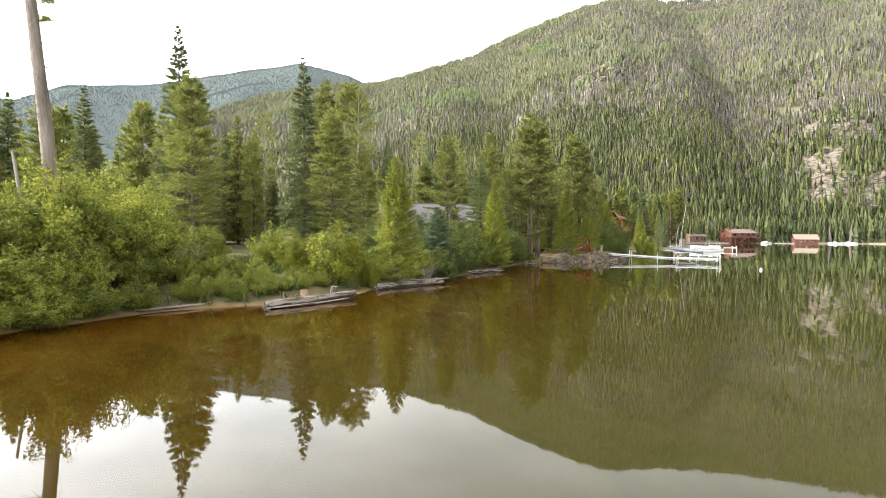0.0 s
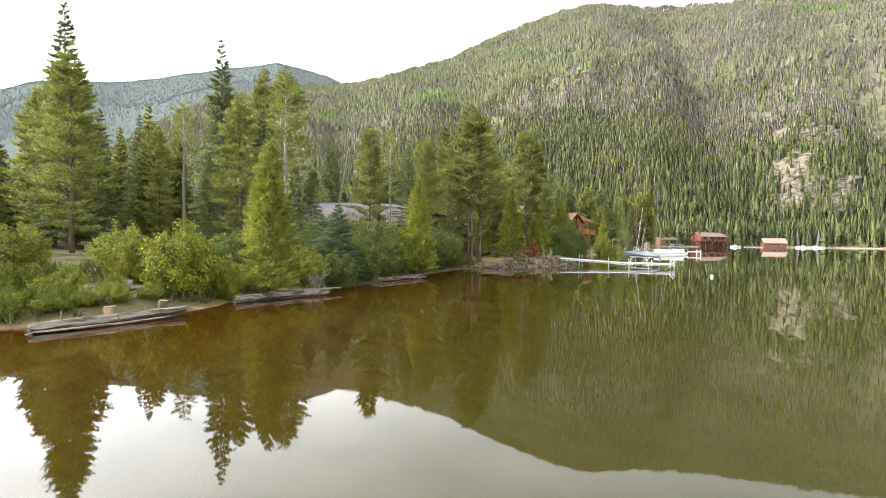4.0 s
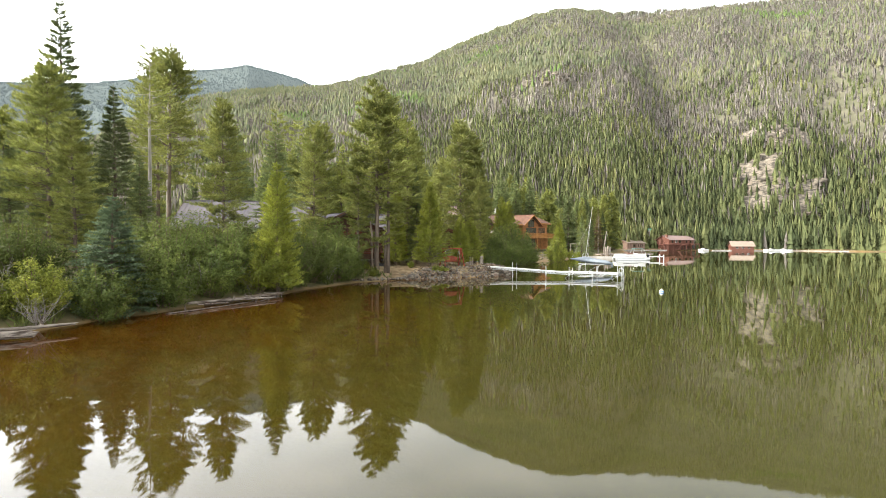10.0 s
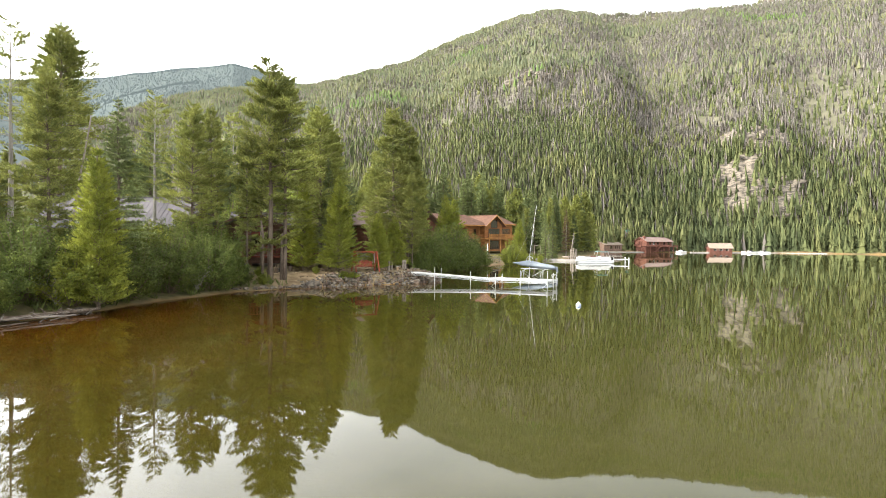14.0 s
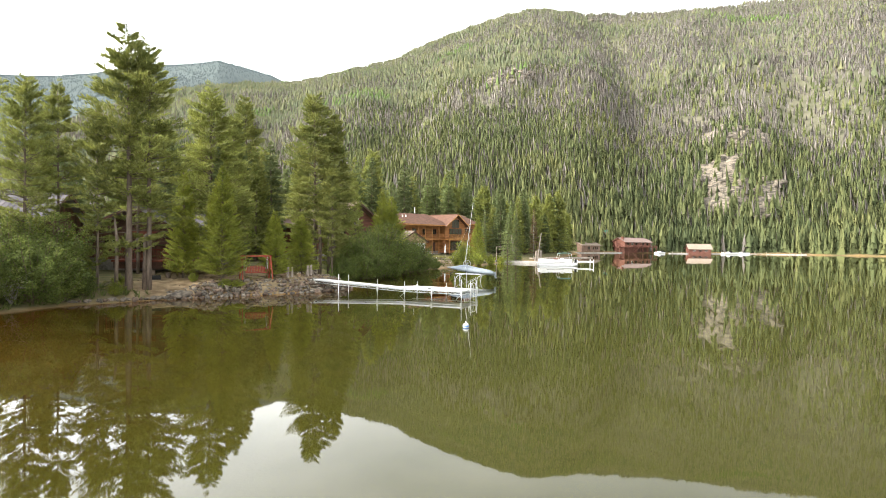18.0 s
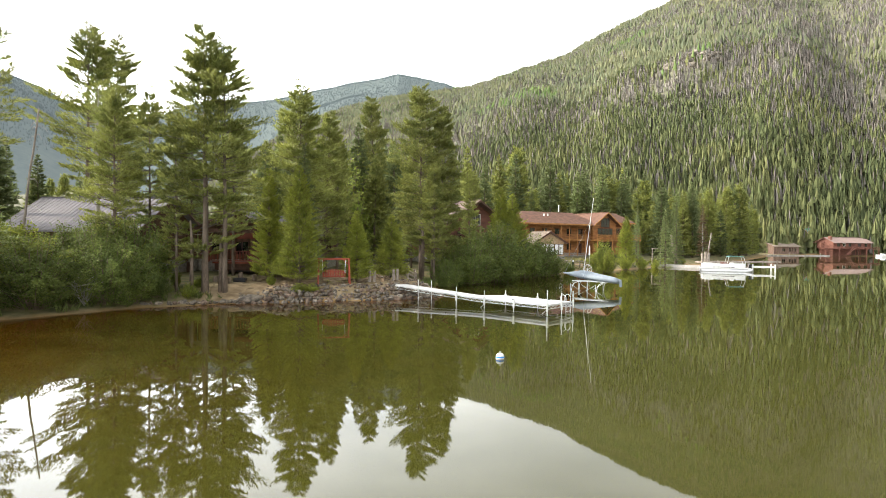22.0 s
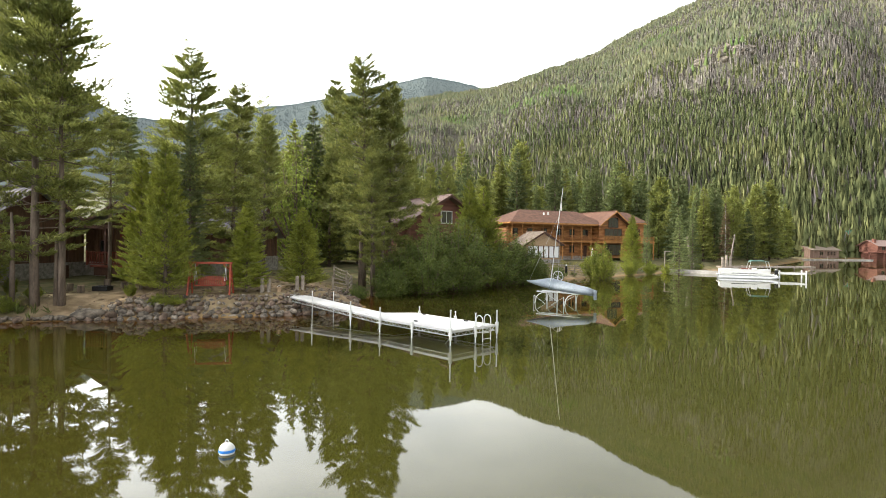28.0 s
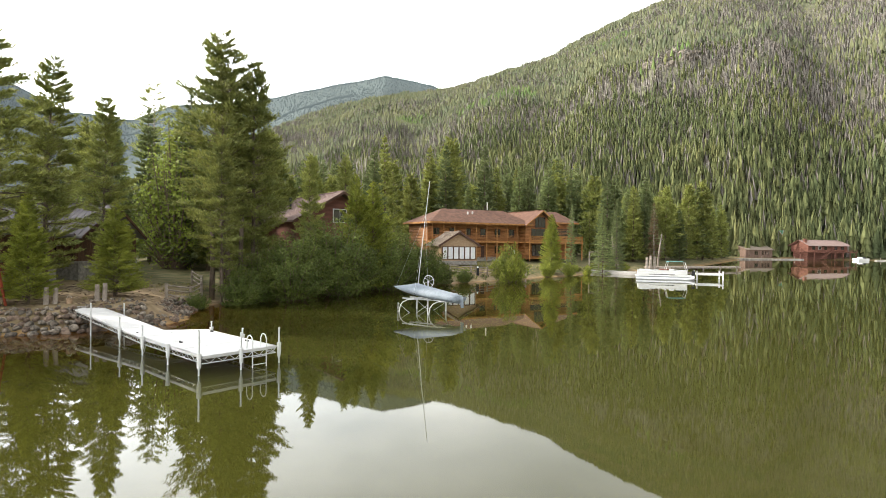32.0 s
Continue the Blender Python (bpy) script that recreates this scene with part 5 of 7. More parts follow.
def build_cabin():
    zg = 1.7
    e = thing("log_cabin", pose(0, 0, 0), "dark brown timber cabin with a ribbed grey metal roof", "cabin")
    # long body: its gables face left and right
    m = pose(-8.6, 81.2, 0, 0, 0, -90)
    gable_block(e, m, 8.0, 12.2, zg, 5.3, 7.95, M_DARKLOG, M_METALROOF, M_TRIMDARK, base=0.9)
    # front wing with the porch
    m2 = pose(3.6, 81.4, 0)
    gable_block(e, m2, 8.4, 6.0, zg, 5.1, 7.1, M_DARKLOG, M_METALROOF, M_TRIMDARK, base=0.9, front_over=1.3)
    g = Geo().box((10.9, 80.0, 2.42), (8.2, 2.6, 0.16), c0=0.1)
    deck = part("porch_deck", g, M_PORCH, e, "red-brown stained porch floor")
    for x in (4.2, 8.0, 11.8):
        part("porch_post", Geo().box((x, 78.85, 3.9), (0.18, 0.18, 2.9), c0=0.15), M_TRIMDARK, e)
        part("deck_pier", Geo().box((x, 79.1, 1.9), (0.25, 0.25, 1.0)), M_TRIMDARK, e)
    part("deck_skirt", Geo().box((10.9, 78.95, 2.05), (8.0, 0.08, 0.6)), M_TRIMDARK, e)
    part("porch_beam", Geo().box((8.0, 78.85, 5.3), (8.4, 0.2, 0.25)), M_TRIMDARK, e)
    railing(e, Matrix(), ((6.4, 78.8), (12.3, 78.8)), 2.5, 0.95, mat=M_PORCH)
    railing(e, Matrix(), ((13.7, 78.8), (14.9, 78.8), (14.9, 81.2)), 2.5, 0.95, mat=M_PORCH)
    for k in range(3):
        part("step", Geo().box((13.0, 78.5 - k * 0.3, 2.3 - k * 0.2), (1.3, 0.3, 0.2), c0=0.1), M_PORCH, e)
    part("sign_board", Geo().box((8.3, 81.22, 4.8), (2.6, 0.06, 0.5), c0=0.1), M_PORCH, e, "carved red wooden board under the gable")
    g = Geo().box((10.4, 81.32, 3.5), (0.95, 0.08, 2.05), c0=0.05)
    part("door", g, M_TRIMDARK, e, "dark wooden front door")
    window(e, pose(8.2, 81.3, 3.7), 1.3, 1.25, M_TRIMDARK)
    window(e, pose(5.6, 81.3, 3.7), 1.0, 1.2, M_TRIMDARK)
    for x in (-6.4, -3.0, 0.6):
        window(e, pose(x, 73.18, 3.7), 1.2, 1.1, M_TRIMDARK)
    window(e, pose(-8.62, 77.2, 4.0, 0, 0, -90), 1.4, 1.3, M_TRIMDARK)
    window(e, pose(12.05, 84.5, 3.7, 0, 0, 90), 1.3, 1.2, M_TRIMDARK)
    g = Geo().tube([(-6.4, 78.4, 7.0), (-6.4, 78.4, 9.0)], 0.14, 10)
    g.tube([(-6.4, 78.4, 9.0), (-6.4, 78.4, 9.08), (-6.4, 78.4, 9.2)], 0.24, 10, 0.05)
    part("stove_pipe", g, M_BLACK, e, "black metal stove pipe")
    g = Geo()
    n, rad = 14, 0.55
    ring = [(rad * math.cos(2 * math.pi * i / n), 0.0, rad * math.sin(2 * math.pi * i / n)) for i in range(n)]
    q = [(0.45 * x, 0.12, 0.45 * z) for x, _, z in ring]
    g.add(ring + q + [(0, 0.16, 0)], [(i, (i + 1) % n, n + (i + 1) % n, n + i) for i in range(n)] + [(n + i, n + (i + 1) % n, 2 * n) for i in range(n)])
    g.tube([(0, 0.15, 0), (0, 0.4, -0.9)], 0.04, 6).tube([(0, 0, -0.5), (0, -0.6, 0.0)], 0.02, 5)
    put(part("satellite_dish", g, M_WHITE, e, "pale round satellite dish on the eave"), pose(-8.5, 73.0, 5.3, 20, 0, 20))


build_cabin()


def build_small_cabin():
    e = thing("small_cabin", pose(3.9, 88.2, 0, 0, 0, 6), "brown board cabin on a stone base with a grey metal roof", "cabin")
    m = pose(0, 7.2, 0, 0, 0, -90)
    gable_block(e, m, 7.2, 8.6, 1.6, 5.0, 7.4, M_DARKLOG, M_METALROOF, M_TRIMDARK, base=1.3)
    window(e, pose(6.3, -0.01, 4.0), 1.2, 1.0, M_TRIMDARK)
    window(e, pose(2.4, -0.01, 4.0), 1.2, 1.0, M_TRIMDARK)
    window(e, pose(8.61, 3.6, 4.0, 0, 0, 90), 1.2, 1.1, M_TRIMDARK)
    part("porch_deck", Geo().box((4.2, -0.9, 2.3), (3.6, 1.7, 0.14), c0=0.1), M_REDSTAIN, e)
    part("deck_pier", Geo().box((2.6, -1.5, 1.9), (0.2, 0.2, 0.9)), M_REDSTAIN, e)
    part("deck_pier", Geo().box((5.8, -1.5, 1.9), (0.2, 0.2, 0.9)), M_REDSTAIN, e)
    railing(e, Matrix(), ((2.5, -1.65), (5.9, -1.65)), 2.36, 0.9, mat=M_REDSTAIN)


build_small_cabin()


def build_red_cabin():
    e = thing("red_cabin", pose(23.4, 104.4, 0, 0, 0, 45), "red-brown two-storey cabin with a faded pinkish metal roof", "cabin")
    gable_block(e, Matrix(), 9.6, 11.0, 1.9, 7.0, 9.8, M_REDLOG, M_PINKROOF, M_TRIMDARK, base=0.6, over=0.7, front_over=1.1)
    window(e, pose(4.8, 0, 7.4), 1.5, 1.4, M_WHITE)
    window(e, pose(2.4, 0, 5.2), 1.3, 1.3, M_TRIMDARK)
    window(e, pose(7.2, 0, 5.2), 1.3, 1.3, M_TRIMDARK)
    window(e, pose(3.4, 0, 3.3), 1.6, 1.2, M_TRIMDARK)
    part("door", Geo().box((6.6, -0.04, 3.1), (1.0, 0.1, 2.05), c0=0.05), M_TRIMDARK, e)
    part("chimney", Geo().tube([(2.0, 7.0, 8.0), (2.0, 7.0, 9.6)], 0.13, 10), M_BLACK, e)
    part("balcony", Geo().box((4.8, -0.9, 4.3), (9.4, 1.6, 0.16), c0=0.1), M_REDLOG, e)
    railing(e, Matrix(), ((0.2, -1.6), (9.4, -1.6)), 4.38, 0.95, mat=M_REDLOG, step=0.2)
    for x in (0.3, 4.8, 9.3):
        part("balcony_post", Geo().box((x, -1.55, 3.2), (0.18, 0.18, 2.6), c0=0.15), M_REDLOG, e)


build_red_cabin()


def build_lodge():
    e = thing("lodge", pose(31.0, 140.2, 0, 0, 0, 38), "two-storey honey-coloured log lodge with balconies and a brown shingle roof", "lodge")
    e.scale = (0.72, 0.8, 1)
    z0, z1, z2 = 2.2, 5.05, 8.0
    L, D = 27.0, 11.0
    # ground and upper walls, set back behind the gallery
    for nm, a, b in (("front_wall", (0, 2.0), (L, 2.0)), ("back_wall", (L, D), (0, D)), ("end_wall", (0.1, D - 0.2), (0.1, 2.2)), ("end_wall", (L - 0.1, 2.2), (L - 0.1, D - 0.2))):
        put(part(nm, wall_logs(Geo(), (*a, 0), (*b, 0), z0 - 0.4, z2), M_LOG, e), Matrix())
    part("foundation", Geo().box((L / 2, D / 2 + 1, z0 - 0.35), (L + 0.2, D - 1.7, 0.9), c0=0.02), M_STONEBASE, e)
    # gallery floor, posts, railing
    part("balcony", Geo().box((L / 2, 0.95, z1 - 0.12), (L, 2.1, 0.24), c0=0.05), M_HONEY, e)
    n = 9
    for i in range(n + 1):
        x = 0.1 + (L - 0.2) * i / n
        part("gallery_post", Geo().tube([(x, 0.05, z0 - 0.5), (x, 0.05, z1 - 0.24)], 0.14, 8), M_HONEY, e, "honey-stained log post")
        part("gallery_post", Geo().tube([(x, 0.05, z1), (x, 0.05, z2 - 0.1)], 0.12, 8), M_HONEY, e, "honey-stained log post")
    part("eave_beam", Geo().box((L / 2, 0.05, z2 - 0.02), (L + 0.6, 0.26, 0.26), c0=0.1), M_HONEY, e)
    railing(e, Matrix(), tuple((0.1 + (L - 0.2) * i / 3, 0.05) for i in range(4)), z1, 1.0, mat=M_LOG, step=0.22, thick=0.06)
    # hip roof of the long part
    o, top = 1.1, 10.5
    for nm, poly in (("roof_slope", [(-o, -o, z2), (L + o, -o, z2), (L - 3, D / 2, top), (6, D / 2, top)]), ("roof_slope", [(L + o, D + o, z2), (-o, D + o, z2), (6, D / 2, top), (L - 3, D / 2, top)]),
                     ("roof_hip", [(-o, D + o, z2), (-o, -o, z2), (6, D / 2, top)]), ("roof_hip", [(L + o, -o, z2), (L + o, D + o, z2), (L - 3, D / 2, top)])):
        part(nm, Geo().prism(poly, (0, 0, 0.2)), M_BROWNROOF, e)
    for a, b in (((-o, -o - 0.04), (L + o, -o - 0.04)), ((-o - 0.04, -o), (-o - 0.04, D + o))):
        part("fascia", Geo().bar((*a, z2 + 0.04), (*b, z2 + 0.04), 0.06, 0.26), M_HONEY, e)
    for x, y in ((11.5, 3.0), (13.0, 3.2)):
        zz = z2 + 0.2 + (y + o) * (top - z2) / (D / 2 + o)
        part("roof_vent", Geo().tube([(x, y, zz - 0.1), (x, y, zz + 0.35), (x, y, zz + 0.42)], 0.2, 10, 0.16), M_WHITE, e, "white roof vent")
    part("chimney", Geo().tube([(19, 5.5, 10.8), (19, 5.5, 12.2)], 0.14, 10), M_WHITE, e)
    # cross gable
    m = pose(26.0, -0.6, 0)
    gable_block(e, m, 9.0, 11.5, z0 - 0.3, 8.3, 10.6, M_LOG, M_BROWNROOF, M_HONEY, style="logs", over=0.9, front_over=1.3, rib=0)
    window(e, pose(30.5, -0.72, 8.6), 3.2, 1.9, M_TRIMDARK, panes=3)
    window(e, pose(30.5, -0.72, 6.4), 5.6, 2.0, M_TRIMDARK, panes=4)
    window(e, pose(30.5, -0.72, 3.5), 5.0, 2.0, M_TRIMDARK, panes=4)
    part("balcony", Geo().box((31.0, -1.9, z1 - 0.12), (11.6, 2.4, 0.24), c0=0.05), M_HONEY, e)
    railing(e, Matrix(), ((25.2, -3.05), (31.0, -3.05), (36.8, -3.05)), z1, 1.0, mat=M_HONEY, step=0.2, thick=0.06)
    for x in (25.3, 31.0, 36.7):
        part("gallery_post", Geo().tube([(x, -3.0, z0 - 0.6), (x, -3.0, z1 - 0.24)], 0.15, 8), M_HONEY, e)
    # end pavilion with its own roof
    for nm, a, b in (("front_wall", (36.0, 2.0), (44.0, 2.0)), ("back_wall", (44.0, 10.0), (36.0, 10.0)), ("end_wall", (43.9, 2.2), (43.9, 9.8)), ("end_wall", (36.1, 9.8), (36.1, 2.2))):
        part(nm, wall_logs(Geo(), (*a, 0), (*b, 0), z0 - 0.3, 8.7), M_LOG, e)
    for poly in ([(35.0, 0.9, 8.6), (45.0, 0.9, 8.6), (42.0, 6, 10.8), (38.0, 6, 10.8)], [(45, 11.1, 8.6), (35, 11.1, 8.6), (38, 6, 10.8), (42, 6, 10.8)],
                 [(35, 11.1, 8.6), (35, 0.9, 8.6), (38, 6, 10.8)], [(45, 0.9, 8.6), (45, 11.1, 8.6), (42, 6, 10.8)]):
        part("roof_slope", Geo().prism(poly, (0, 0, 0.2)), M_BROWNROOF, e)
    part("fascia", Geo().bar((35, 0.86, 8.65), (45, 0.86, 8.65), 0.06, 0.26), M_HONEY, e)
    window(e, pose(40, 1.9, 6.6), 5.0, 1.8, M_TRIMDARK, panes=4)
    part("balcony", Geo().box((41.0, 0.6, z1 - 0.12), (8.2, 2.6, 0.24), c0=0.05), M_HONEY, e)
    railing(e, Matrix(), ((37.0, -0.6), (45.0, -0.6)), z1, 1.0, mat=M_HONEY, step=0.2, thick=0.06)
    for x in (37.2, 44.8):
        part("gallery_post", Geo().tube([(x, -0.6, z0 - 0.6), (x, -0.6, z1 - 0.24)], 0.15, 8), M_HONEY, e)
    # windows and doors behind the gallery
    for i in range(6):
        x = 2.2 + i * 4.3
        window(e, pose(x, 1.86, 6.5), 1.5, 1.4, M_TRIMDARK)
        if i % 2:
            part("door", Geo().box((x, 1.84, 3.2), (1.0, 0.1, 2.05), c0=0.05), M_TRIMDARK, e)
        else:
            window(e, pose(x, 1.86, 3.6), 1.4, 1.3, M_TRIMDARK)


build_lodge()


def build_shed():
    e = thing("sunroom_shed", pose(34.6, 127.6, 0, 0, 0, 24), "small tan-shingled garden house with a row of pale windows", "shed")
    gable_block(e, Matrix(), 5.2, 7.0, 1.9, 4.5, 6.15, M_SHINGLE, M_TANROOF, M_TRIMDARK, over=0.5, front_over=0.5, rib=0.4, base=0.25)
    for i in range(6):
        window(e, pose(0.55 + i * 0.82, 0, 3.25), 0.74, 1.75, M_TRIMDARK, panes=1, glass=M_CURTAIN)


build_shed()


def build_far_houses():
    # brown boat shed at the water's edge
    e = thing("boat_shed", pose(124.5, 266.5, 0, 0, 0, 28), "low grey-brown boat shed with a tan roof at the water's edge", "shed")
    gable_block(e, pose(0, 6.5, 0, 0, 0, -90), 6.5, 13.0, 0.3, 3.6, 4.9, M_GREYBROWN, M_TANROOF, M_GREYBROWN, over=0.6, front_over=0.5, rib=0)
    for x, w in ((5.0, 1.6), (8.2, 0.9), (9.6, 0.9), (11.0, 0.9)):
        window(e, pose(x, 0, 2.2), w, 1.4, M_GREYBROWN)
    # red house on piles with its stair and boat slip
    e = thing("lake_house", pose(147.5, 271.0, 0, 0, 0, 24), "red-brown lake house on piles with a pinkish roof and outside stairs", "house")
    gable_block(e, pose(0, 9, 0, 0, 0, -90), 9.0, 23.0, 3.6, 6.8, 9.0, M_REDLOG, M_PINKROOF, M_REDLOG, over=1.0, front_over=1.0, rib=0)
    part("lower_wall", Geo().box((12, 5.2, 1.8), (22, 7.4, 3.6)), M_REDLOG, e)
    for x in (3, 6.5, 10, 16, 20):
        window(e, pose(x, 0, 5.4), 1.6, 1.5, M_WHITE if x == 6.5 else M_TRIMDARK)
    for x in (14, 17, 20):
        part("slip_door", Geo().box((x, 1.46, 1.6), (2.2, 0.1, 2.6)), M_TRIMDARK, e)
    part("deck", Geo().box((9.0, -1.2, 3.5), (34, 2.6, 0.25)), M_REDLOG, e)
    railing(e, Matrix(), ((-7.5, -2.4), (4.5, -2.4)), 3.6, 1.0, mat=M_REDLOG, step=0.5, thick=0.1)
    railing(e, Matrix(), ((9.5, -2.4), (17.5, -2.4), (26, -2.4)), 3.6, 1.0, mat=M_REDLOG, step=0.5, thick=0.1)
    for x in (-7, -3, 1, 13, 18, 22, 25.5):
        part("pile", Geo().box((x, -2.2, 1.2), (0.3, 0.3, 4.4)), M_REDLOG, e)
    for k in range(12):
        part("step", Geo().box((4.6 + k * 0.34, -3.0, 0.7 + k * 0.25), (0.4, 1.1, 0.08)), M_REDLOG, e)
    for y in (-3.6, -2.45):
        part("stair_stringer", Geo().bar((4.4, y, 0.5), (8.8, y, 3.7), 0.08, 0.3), M_REDLOG, e)
        part("stair_rail", Geo().bar((4.4, y, 1.5), (8.8, y, 4.7), 0.08, 0.1), M_REDLOG, e)
    part("chimney", Geo().box((0.8, 2.5, 7.4), (1.2, 1.2, 4.6), c0=0.05), M_REDLOG, e, "brick-red chimney")
    e.scale = (0.8, 0.8, 0.8)
    e = thing("green_roofed_house", pose(150.0, 292.0, 0, 0, 0, 20), "house with a green metal roof behind the lake house", "house")
    gable_block(e, pose(0, 9, 0, 0, 0, -90), 9.0, 15.0, 2.0, 6.8, 11.2, M_GREYBROWN, M_GREENROOF, M_GREYBROWN, over=0.8, front_over=0.8, rib=1.0)
    # boathouse on its own slip
    e = thing("boathouse", pose(178.0, 268.0, 0, 0, 0, -20), "brown boathouse with a low pitched roof over the water", "boathouse")
    gable_block(e, pose(0, 10, 0, 0, 0, -90), 10.0, 13.0, -0.5, 3.4, 6.2, M_REDLOG, M_TANROOF, M_TRIMDARK, over=1.0, front_over=0.8, rib=0)
    part("slip_door", Geo().box((13.05, 5, 1.6), (0.12, 6.0, 3.0)), M_TRIMDARK, e)
    for x in (3, 6.5, 10):
        window(e, pose(x, 0, 2.0), 1.4, 1.0, M_WHITE)
    e.scale = (0.74, 0.74, 0.74)
    # pale wharf along the far shore
    for x0, y0, x1, y1 in ((119, 260.5, 144, 268), (168, 268, 176, 266), (188, 268, 215, 269), (215, 269, 232, 260)):
        w = thing("wharf", pose(0, 0, 0), "pale concrete wharf along the far shore", "wharf", "far wharves")
        part("wharf_deck", Geo().bar((x0, y0, 0.1), (x1, y1, 0.1), 2.2, 0.55), M_GREYDOCK, w)
        for k in range(4):
            t = (k + 0.5) / 4
            part("bollard", Geo().tube([(x0 + (x1 - x0) * t, y0 + (y1 - y0) * t - 0.8, 0.5), (x0 + (x1 - x0) * t, y0 + (y1 - y0) * t - 0.8, 1.2)], 0.09, 8), M_WOODGREY, w)
    for x, y, r, L in ((163.0, 266.5, 24, 6.5), (196.5, 264.5, 10, 9.0), (204.0, 265.5, -15, 6.0)):
        b = thing("motorboat", pose(x, y, 0.0, 0, 0, r), "white motorboat moored at the far wharf", "boat", "far boats")
        g = Geo()
        hull = [(-L / 2, -1.1), (L / 2 - 1.8, -1.1), (L / 2, 0), (L / 2 - 1.8, 1.1), (-L / 2, 1.1)]
        g.prism([(a, c * 0.8, -0.2) for a, c in hull], (0, 0, 0.3)).prism([(a, c, 0.1) for a, c in hull], (0, 0, 0.7))
        part("hull", g, M_WHITE, b)
        part("windscreen", Geo().prism([(0.2, -0.9, 0.8), (0.8, -0.9, 0.8), (0.2, -0.9, 1.4)], (0, 1.8, 0)), M_GLASS, b)
        part("seat", Geo().box((-1.2, 0, 0.95), (0.6, 1.6, 0.5), c0=0.2), M_WHITE, b)


build_far_houses()

# ---- dock, boats, swing ----
def build_dock():
    e = thing("dock", pose(24.3, 76.1, 0, 0, 0, -32.2), "white aluminium dock with a wider end platform, poles and a ladder", "dock")
    zd = 0.66

    def deck_z(x):
        return zd + max(0.0, 8.4 - x) / 8.4 * 0.36

    # walkway and platform panels
    for x0, x1, w in ((-0.6, 1.8, 1.3), (1.83, 4.2, 1.3), (4.23, 6.3, 1.3), (6.33, 8.4, 1.3), (8.43, 10.2, 2.83), (10.23, 12.05, 2.83), (12.08, 13.9, 2.83)):
        g = Geo()
        a, b = deck_z(x0), deck_z(x1)
        g.prism([(x0, 0, a - 0.05), (x1, 0, b - 0.05), (x1, 0, b), (x0, 0, a)], (0, w, 0))
        part("deck_panel", g, M_DECK, e)
    g = Geo().prism([(7.2, 1.33, zd - 0.04), (8.4, 1.33, zd - 0.04), (8.4, 2.83, zd - 0.04)], (0, 0, 0.045))
    part("corner_panel", g, M_DECK, e)

    def truss(p0, p1, drop=0.26):
        p0, p1 = Vector(p0), Vector(p1)
        g = Geo().bar(p0 - Vector((0, 0, 0.05)), p1 - Vector((0, 0, 0.05)), 0.05, 0.1)
        q0, q1 = p0 - Vector((0, 0, drop)), p1 - Vector((0, 0, drop))
        g.tube([q0, q1], 0.022, 6)
        n = max(2, int((p1 - p0).length / 0.42))
        for i in range(n):
            a, m, b = i / n, (i + 0.5) / n, (i + 1) / n
            g.tube([p0.lerp(p1, a) - Vector((0, 0, 0.08)), q0.lerp(q1, m)], 0.013, 5, cap=False).tube([q0.lerp(q1, m), p0.lerp(p1, b) - Vector((0, 0, 0.08))], 0.013, 5, cap=False)
        part("truss", g, M_ALU, e, "aluminium lattice edge truss")

    D = deck_z
    for y in (0.03, 1.27):
        truss((0, y, D(0)), (4.2, y, D(4.2)))
        truss((4.2, y, D(4.2)), (8.4, y, zd))
    truss((8.4, 0.03, zd), (13.87, 0.03, zd))
    truss((8.4, 2.8, zd), (13.87, 2.8, zd))
    truss((13.87, 0.03, zd), (13.87, 2.8, zd))
    truss((8.4, 1.3, zd), (8.4, 2.8, zd))

    def leg(x, y, up, sleeve=True, r=0.032):
        z = D(x)
        depth = -0.9 if x > 5 else -0.45
        p = part("leg", Geo().tube([(x, y, depth), (x, y, z + up)], r, 8), M_ALU, e, "round aluminium leg standing in the lake bed")
        part("cap", Geo().tube([(x, y, z + up), (x, y, z + up + 0.05)], r * 1.25, 8), M_PLASTIC, p)
        if sleeve:
            g = Geo().tube([(x, y, z - 0.42), (x, y, z - 0.34), (x, y, z - 0.05), (x, y, z + 0.1)], 0.055, 10, 0.085)
            part("sleeve", g, M_PLASTIC, p, "white plastic leg sleeve")

    for x, y, up, sl in ((2.6, -0.07, 0.62, False), (2.6, 1.37, 0.5, False), (6.4, -0.08, 0.5, True), (8.9, -0.08, 0.5, True), (13.8, -0.08, 0.85, True), (13.97, 1.35, 0.62, True),
                         (13.9, 2.92, 0.62, True), (8.5, 2.92, 0.3, True), (11.2, 2.92, 0.3, True), (11.3, -0.08, 0.06, True)):
        leg(x, y, up, sl)
    for x, y in ((8.9, 0.05), (13.75, 0.05)):
        part("brace", Geo().tube([(x - 0.05, y, 0.35), (x - 0.9, y + 0.2, -0.35)], 0.02, 6), M_ALU, e)
    # ladder with two hooped rails
    lad = part("ladder", Geo().bar((14.06, 1.75, 0.62), (14.06, 2.3, 0.62), 0.04, 0.04), M_ALU, e, "bent-tube swim ladder")
    for y in (1.75, 2.3):
        pts = [(14.05, y, -0.7), (14.05, y, 0.9)] + [(13.85 + 0.2 * math.cos(a), y, 0.95 + 0.22 * math.sin(a)) for a in (0.3, 0.9, 1.57, 2.2, 2.9)] + [(13.65, y, 0.66)]
        part("hoop", Geo().tube(pts, 0.022, 8), M_WHITE, lad)
    for k in range(4):
        part("rung", Geo().tube([(14.05, 1.75, -0.45 + k * 0.28), (14.05, 2.3, -0.45 + k * 0.28)], 0.018, 6), M_WHITE, lad)
